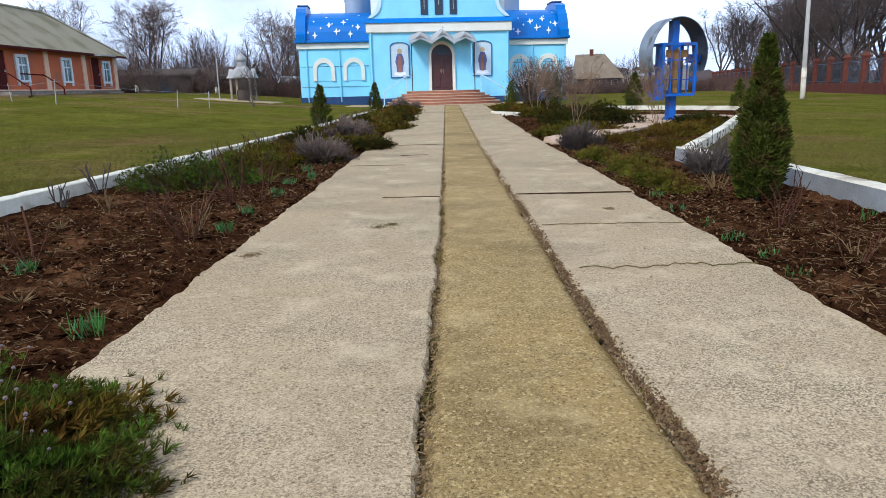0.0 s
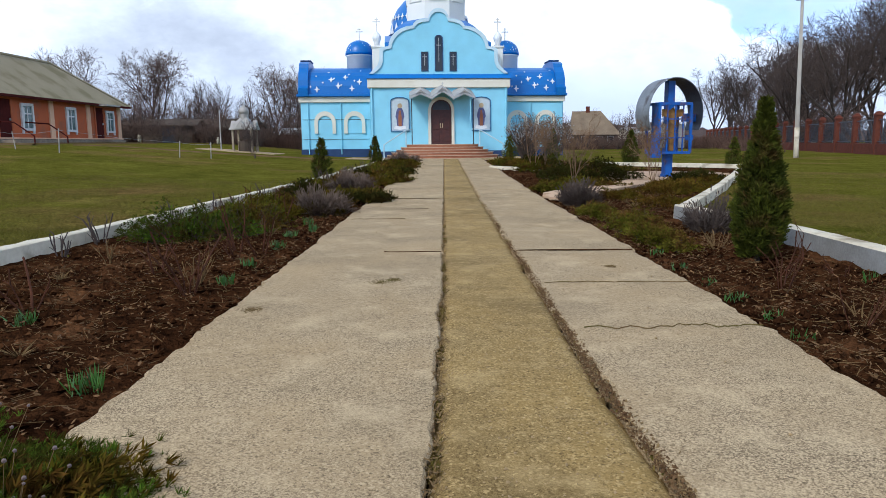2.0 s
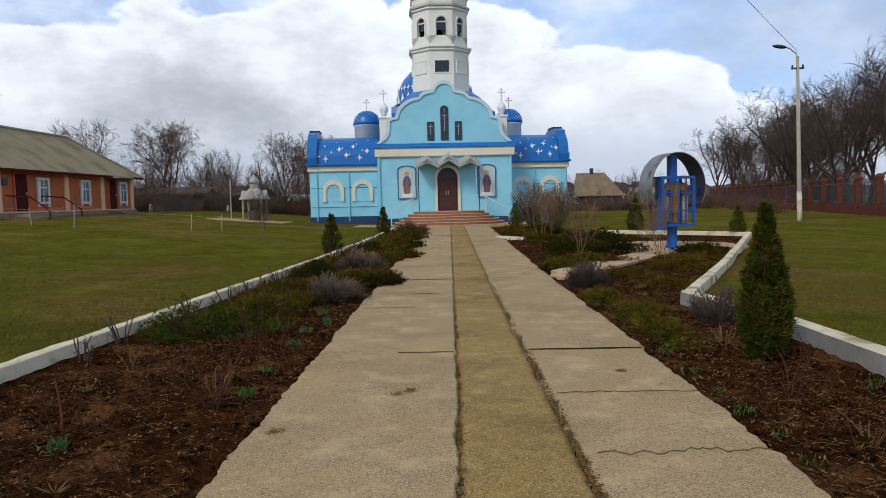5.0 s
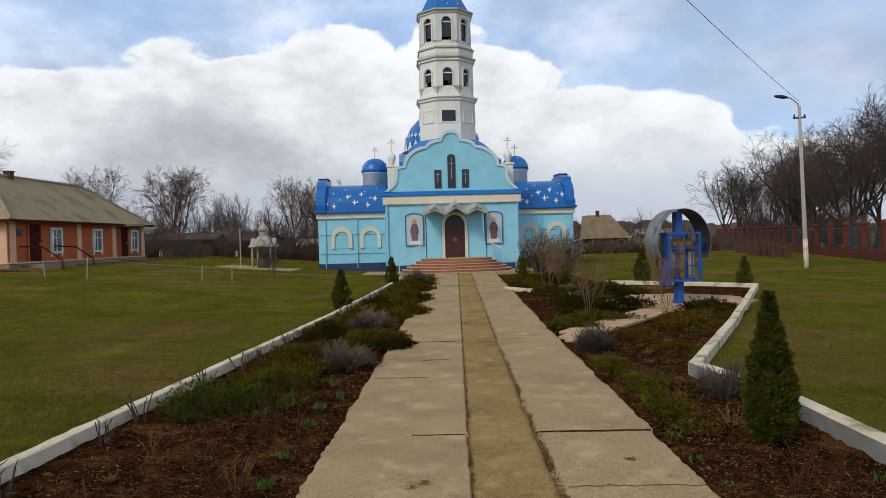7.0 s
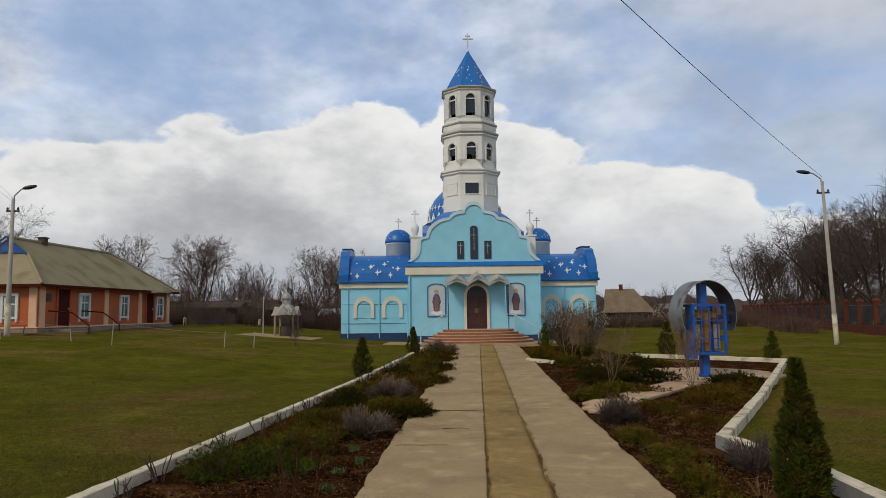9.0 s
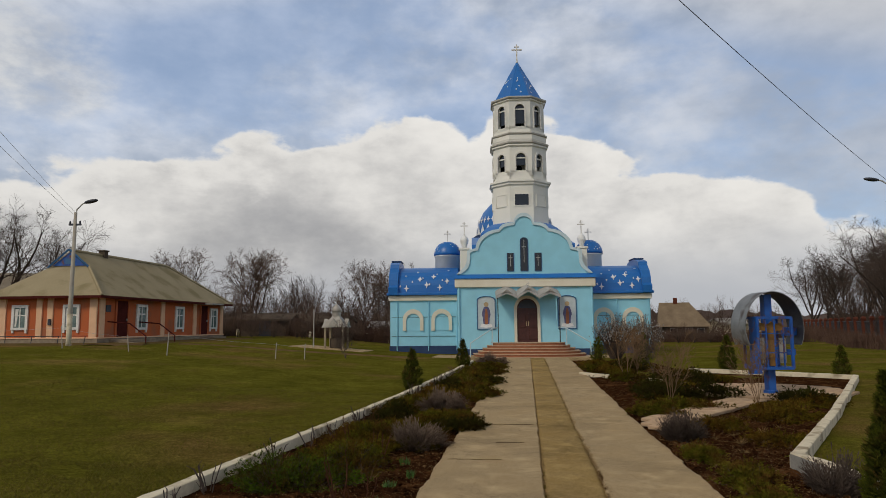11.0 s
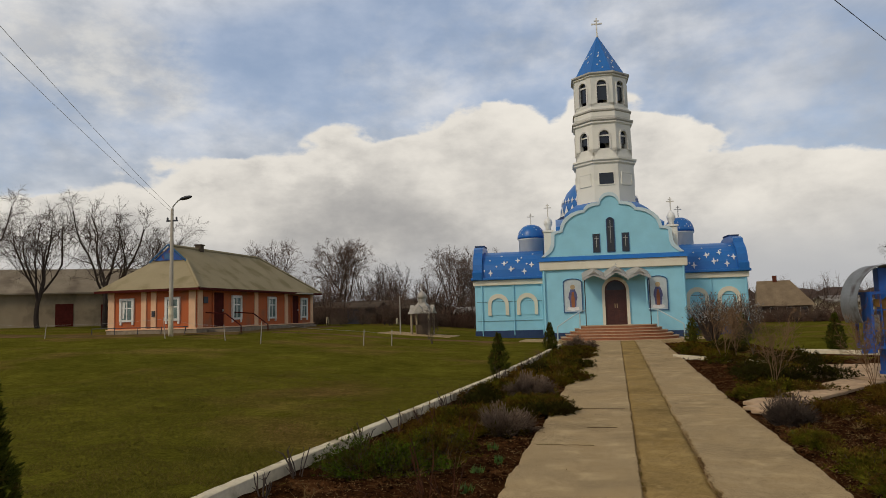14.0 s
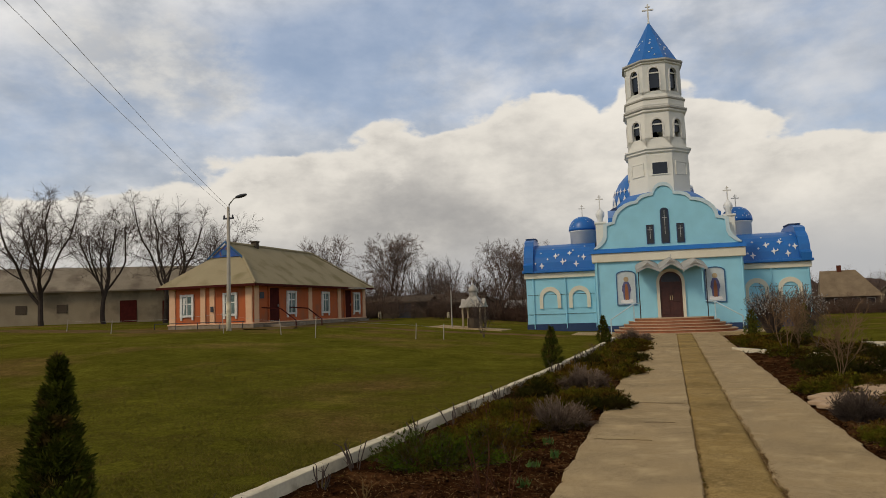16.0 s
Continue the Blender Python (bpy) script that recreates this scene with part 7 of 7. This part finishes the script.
# ---------------------------------------------------------------- countless small stuff
def scatter_grass():
    rnd = random.Random(17)
    s = Soup()
    for (x0, x1, y0, y1, n) in ((-9.5, -4.1, 3.5, 10, 34000), (-14, -4.0, 10, 20, 30000), (3.9, 8.5, 5.5, 13, 26000), (5.0, 14, 13, 22, 16000)):
        for i in range(n):
            x, y = rnd.uniform(x0, x1), rnd.uniform(y0, y1)
            if x < 0 and x > on_line(LEFT_CURB, y) - 0.12 or x > 0 and x < right_bound(y) + 0.15:
                continue
            if noise.noise(Vector((x * 0.9, y * 0.9, 4))) < -0.3:
                continue
            h = rnd.uniform(0.02, 0.05)
            p = Vector((x, y, gz(x, y)))
            s.blade(p, p + Vector((rnd.gauss(0, 0.03), rnd.gauss(0, 0.03), h)), 0.0035, Vector((rnd.gauss(0, 1), rnd.gauss(0, 1), 0.1)))
    tagged(s.make("grass_blades", M_BLADE), "short mixed green and straw grass blades", "grass", kind="stuff")


def scatter_litter():
    """Dead leaves, twigs and clods over the beds."""
    rnd = random.Random(23)
    leaves, twigs, clods, stones = Soup(), Soup(), Soup(), Soup()
    for side, n in ((-1, 22000), (1, 18000)):
        for i in range(n):
            y = 1.8 + 27 * rnd.random() ** 1.5
            if side < 0:
                a, b = on_line(LEFT_CURB, y) + 0.12, PATH_L + drift(y) - 0.02
            else:
                a, b = PATH_R + drift(y) + 0.03, right_bound(y) - 0.15
            x = rnd.uniform(a, b)
            z = gz(x, y) + rnd.uniform(-0.01, 0.035)
            p = Vector((x, y, z))
            r = rnd.random()
            if r < 0.5:
                l = rnd.uniform(0.01, 0.03)
                leaves.blade(p, p + Vector((rnd.gauss(0, l), rnd.gauss(0, l), rnd.uniform(0, 0.02))), rnd.uniform(0.003, 0.01), Vector((rnd.gauss(0, 0.4), rnd.gauss(0, 0.4), 1)))
            elif r < 0.72:
                a2 = rnd.uniform(0, 6.28)
                l = rnd.uniform(0.04, 0.14)
                twigs.tube(p, p + Vector((math.cos(a2) * l, math.sin(a2) * l, rnd.uniform(-0.01, 0.04))), 0.0018, 0.001, 3)
            else:
                k = len(clods.v)
                q = rnd.uniform(0.008, 0.03) if rnd.random() < 0.8 else rnd.uniform(0.03, 0.055)
                for dx, dy, dz in ((1, 0, 0), (-0.5, 0.8, 0), (-0.5, -0.9, 0), (0.1, 0, 1), (0, 0.2, -0.8)):
                    clods.v.append((x + dx * q * rnd.uniform(0.6, 1.2), y + dy * q * rnd.uniform(0.6, 1.2), z + dz * q * rnd.uniform(0.5, 0.9)))
                clods.f += [(k, k + 1, k + 3), (k + 1, k + 2, k + 3), (k + 2, k, k + 3), (k + 1, k, k + 4), (k + 2, k + 1, k + 4), (k, k + 2, k + 4)]
    for i in range(5200):
        y = 0.9 + 14 * rnd.random() ** 1.6
        line = rnd.choice((STRIP_L + 0.005, STRIP_R + 0.02, STRIP_R + 0.02, -1, -1, None))
        x = (rnd.uniform(STRIP_L + 0.03, STRIP_R) if line == -1 else line + (bow(y) if line > 0.3 else 0) + rnd.gauss(0, 0.022) if line is not None else rnd.uniform(PATH_L + 0.1, PATH_R - 0.1)) + drift(y)
        if line is None and rnd.random() < 0.75:
            continue
        z = gz(x, y) + (0.018 if line == -1 else 0.012 if line is not None else 0.034)
        k = len(stones.v)
        q = rnd.uniform(0.003, 0.011)
        for dx, dy, dz in ((1, 0, 0), (-0.5, 0.8, 0), (-0.5, -0.9, 0), (0.1, 0, 1), (0, 0.2, -0.8)):
            stones.v.append((x + dx * q * rnd.uniform(0.6, 1.2), y + dy * q * rnd.uniform(0.6, 1.2), z + dz * q * rnd.uniform(0.5, 0.9)))
        stones.f += [(k, k + 1, k + 3), (k + 1, k + 2, k + 3), (k + 2, k, k + 3), (k + 1, k, k + 4), (k + 2, k + 1, k + 4), (k, k + 2, k + 4)]
    tagged(leaves.make("dead_leaves", M_LITTER), "scattered brown dead leaves on the soil", "leaf litter", kind="stuff")
    tagged(twigs.make("dry_stems", M_STRAW), "scattered straw-coloured dry stems on the soil", "twigs", kind="stuff")
    tagged(clods.make("soil_clods", M_SOIL), "crumbled dark soil clods", "soil", kind="stuff")
    tagged(stones.make("grit", M_GRIT), "small stones and grit along the walk's joints", "gravel", kind="stuff")
    moss = Soup()
    crumbs = Soup()
    for i in range(5200):
        y = 1.0 + 9 * rnd.random() ** 1.7
        x = STRIP_R + 0.018 + bow(y) + rnd.gauss(0, 0.018) + drift(y)
        if noise.noise(Vector((y * 1.6, 0, 8))) < -0.35:
            continue
        k, q, z = len(crumbs.v), rnd.uniform(0.003, 0.012), gz(x, y) + rnd.uniform(0.012, 0.034)
        for dx, dy, dz in ((1, 0, 0), (-0.5, 0.8, 0), (-0.5, -0.9, 0), (0.1, 0, 0.8)):
            crumbs.v.append((x + dx * q * rnd.uniform(0.6, 1.2), y + dy * q * rnd.uniform(0.6, 1.2), z + dz * q))
        crumbs.f += [(k, k + 1, k + 3), (k + 1, k + 2, k + 3), (k + 2, k, k + 3), (k, k + 2, k + 1)]
    tagged(crumbs.make("joint_crumbs", M_LITTER), "brown crumbs and leaf bits along the joint", "litter", kind="stuff")
    for i in range(5200):
        y = 0.9 + 9 * rnd.random() ** 1.5
        if noise.noise(Vector((0, y * 2.3, 2))) < 0.05:
            continue
        x = (STRIP_L + 0.004 if rnd.random() < 0.75 else STRIP_R + 0.02 + bow(y)) + rnd.gauss(0, 0.014) + drift(y)
        p = Vector((x, y, gz(x, y) + 0.005))
        moss.blade(p, p + Vector((rnd.gauss(0, 0.01), rnd.gauss(0, 0.01), rnd.uniform(0.008, 0.028))), 0.004)
    straw = Soup()
    for i in range(3600):
        y = 0.9 + 12 * rnd.random() ** 1.7
        x = rnd.choice((STRIP_L + 0.004, STRIP_R + 0.02 + bow(y))) + rnd.gauss(0, 0.02) + drift(y)
        a2, l = rnd.gauss(1.57, 0.9), rnd.uniform(0.01, 0.04)
        p = Vector((x, y, gz(x, y) + rnd.uniform(0.022, 0.036)))
        straw.blade(p, p + Vector((math.cos(a2) * l, math.sin(a2) * l, rnd.uniform(-0.004, 0.008))), rnd.uniform(0.0015, 0.005), Vector((rnd.gauss(0, 0.3), rnd.gauss(0, 0.3), 1)))
    tagged(straw.make("joint_straw", M_STRAW), "dry straw and leaf shreds caught in the joints", "litter", kind="stuff")
    tagged(moss.make("joint_moss", M_MOSS), "mossy growth in the joint of the walk", "moss", kind="stuff")


M_BLADE = material("grass_blade", (0.130, 0.126, 0.016), (0.17, 0.125, 0.03), 0.8, 0.8, bump=0, island=0.4)
M_LITTER = material("dead_leaf", (0.105, 0.055, 0.024), (0.165, 0.10, 0.045), 6, 0.9, bump=0, island=0.5)
M_GRIT = material("grit_stone", (0.38, 0.275, 0.14), (0.2, 0.14, 0.065), 9, 0.95, bump=0, island=0.4)
M_MOSS = material("moss", (0.12, 0.105, 0.022), (0.15, 0.09, 0.03), 9, 0.95, bump=0, island=0.4)
scatter_grass()
scatter_litter()
build_pavers()
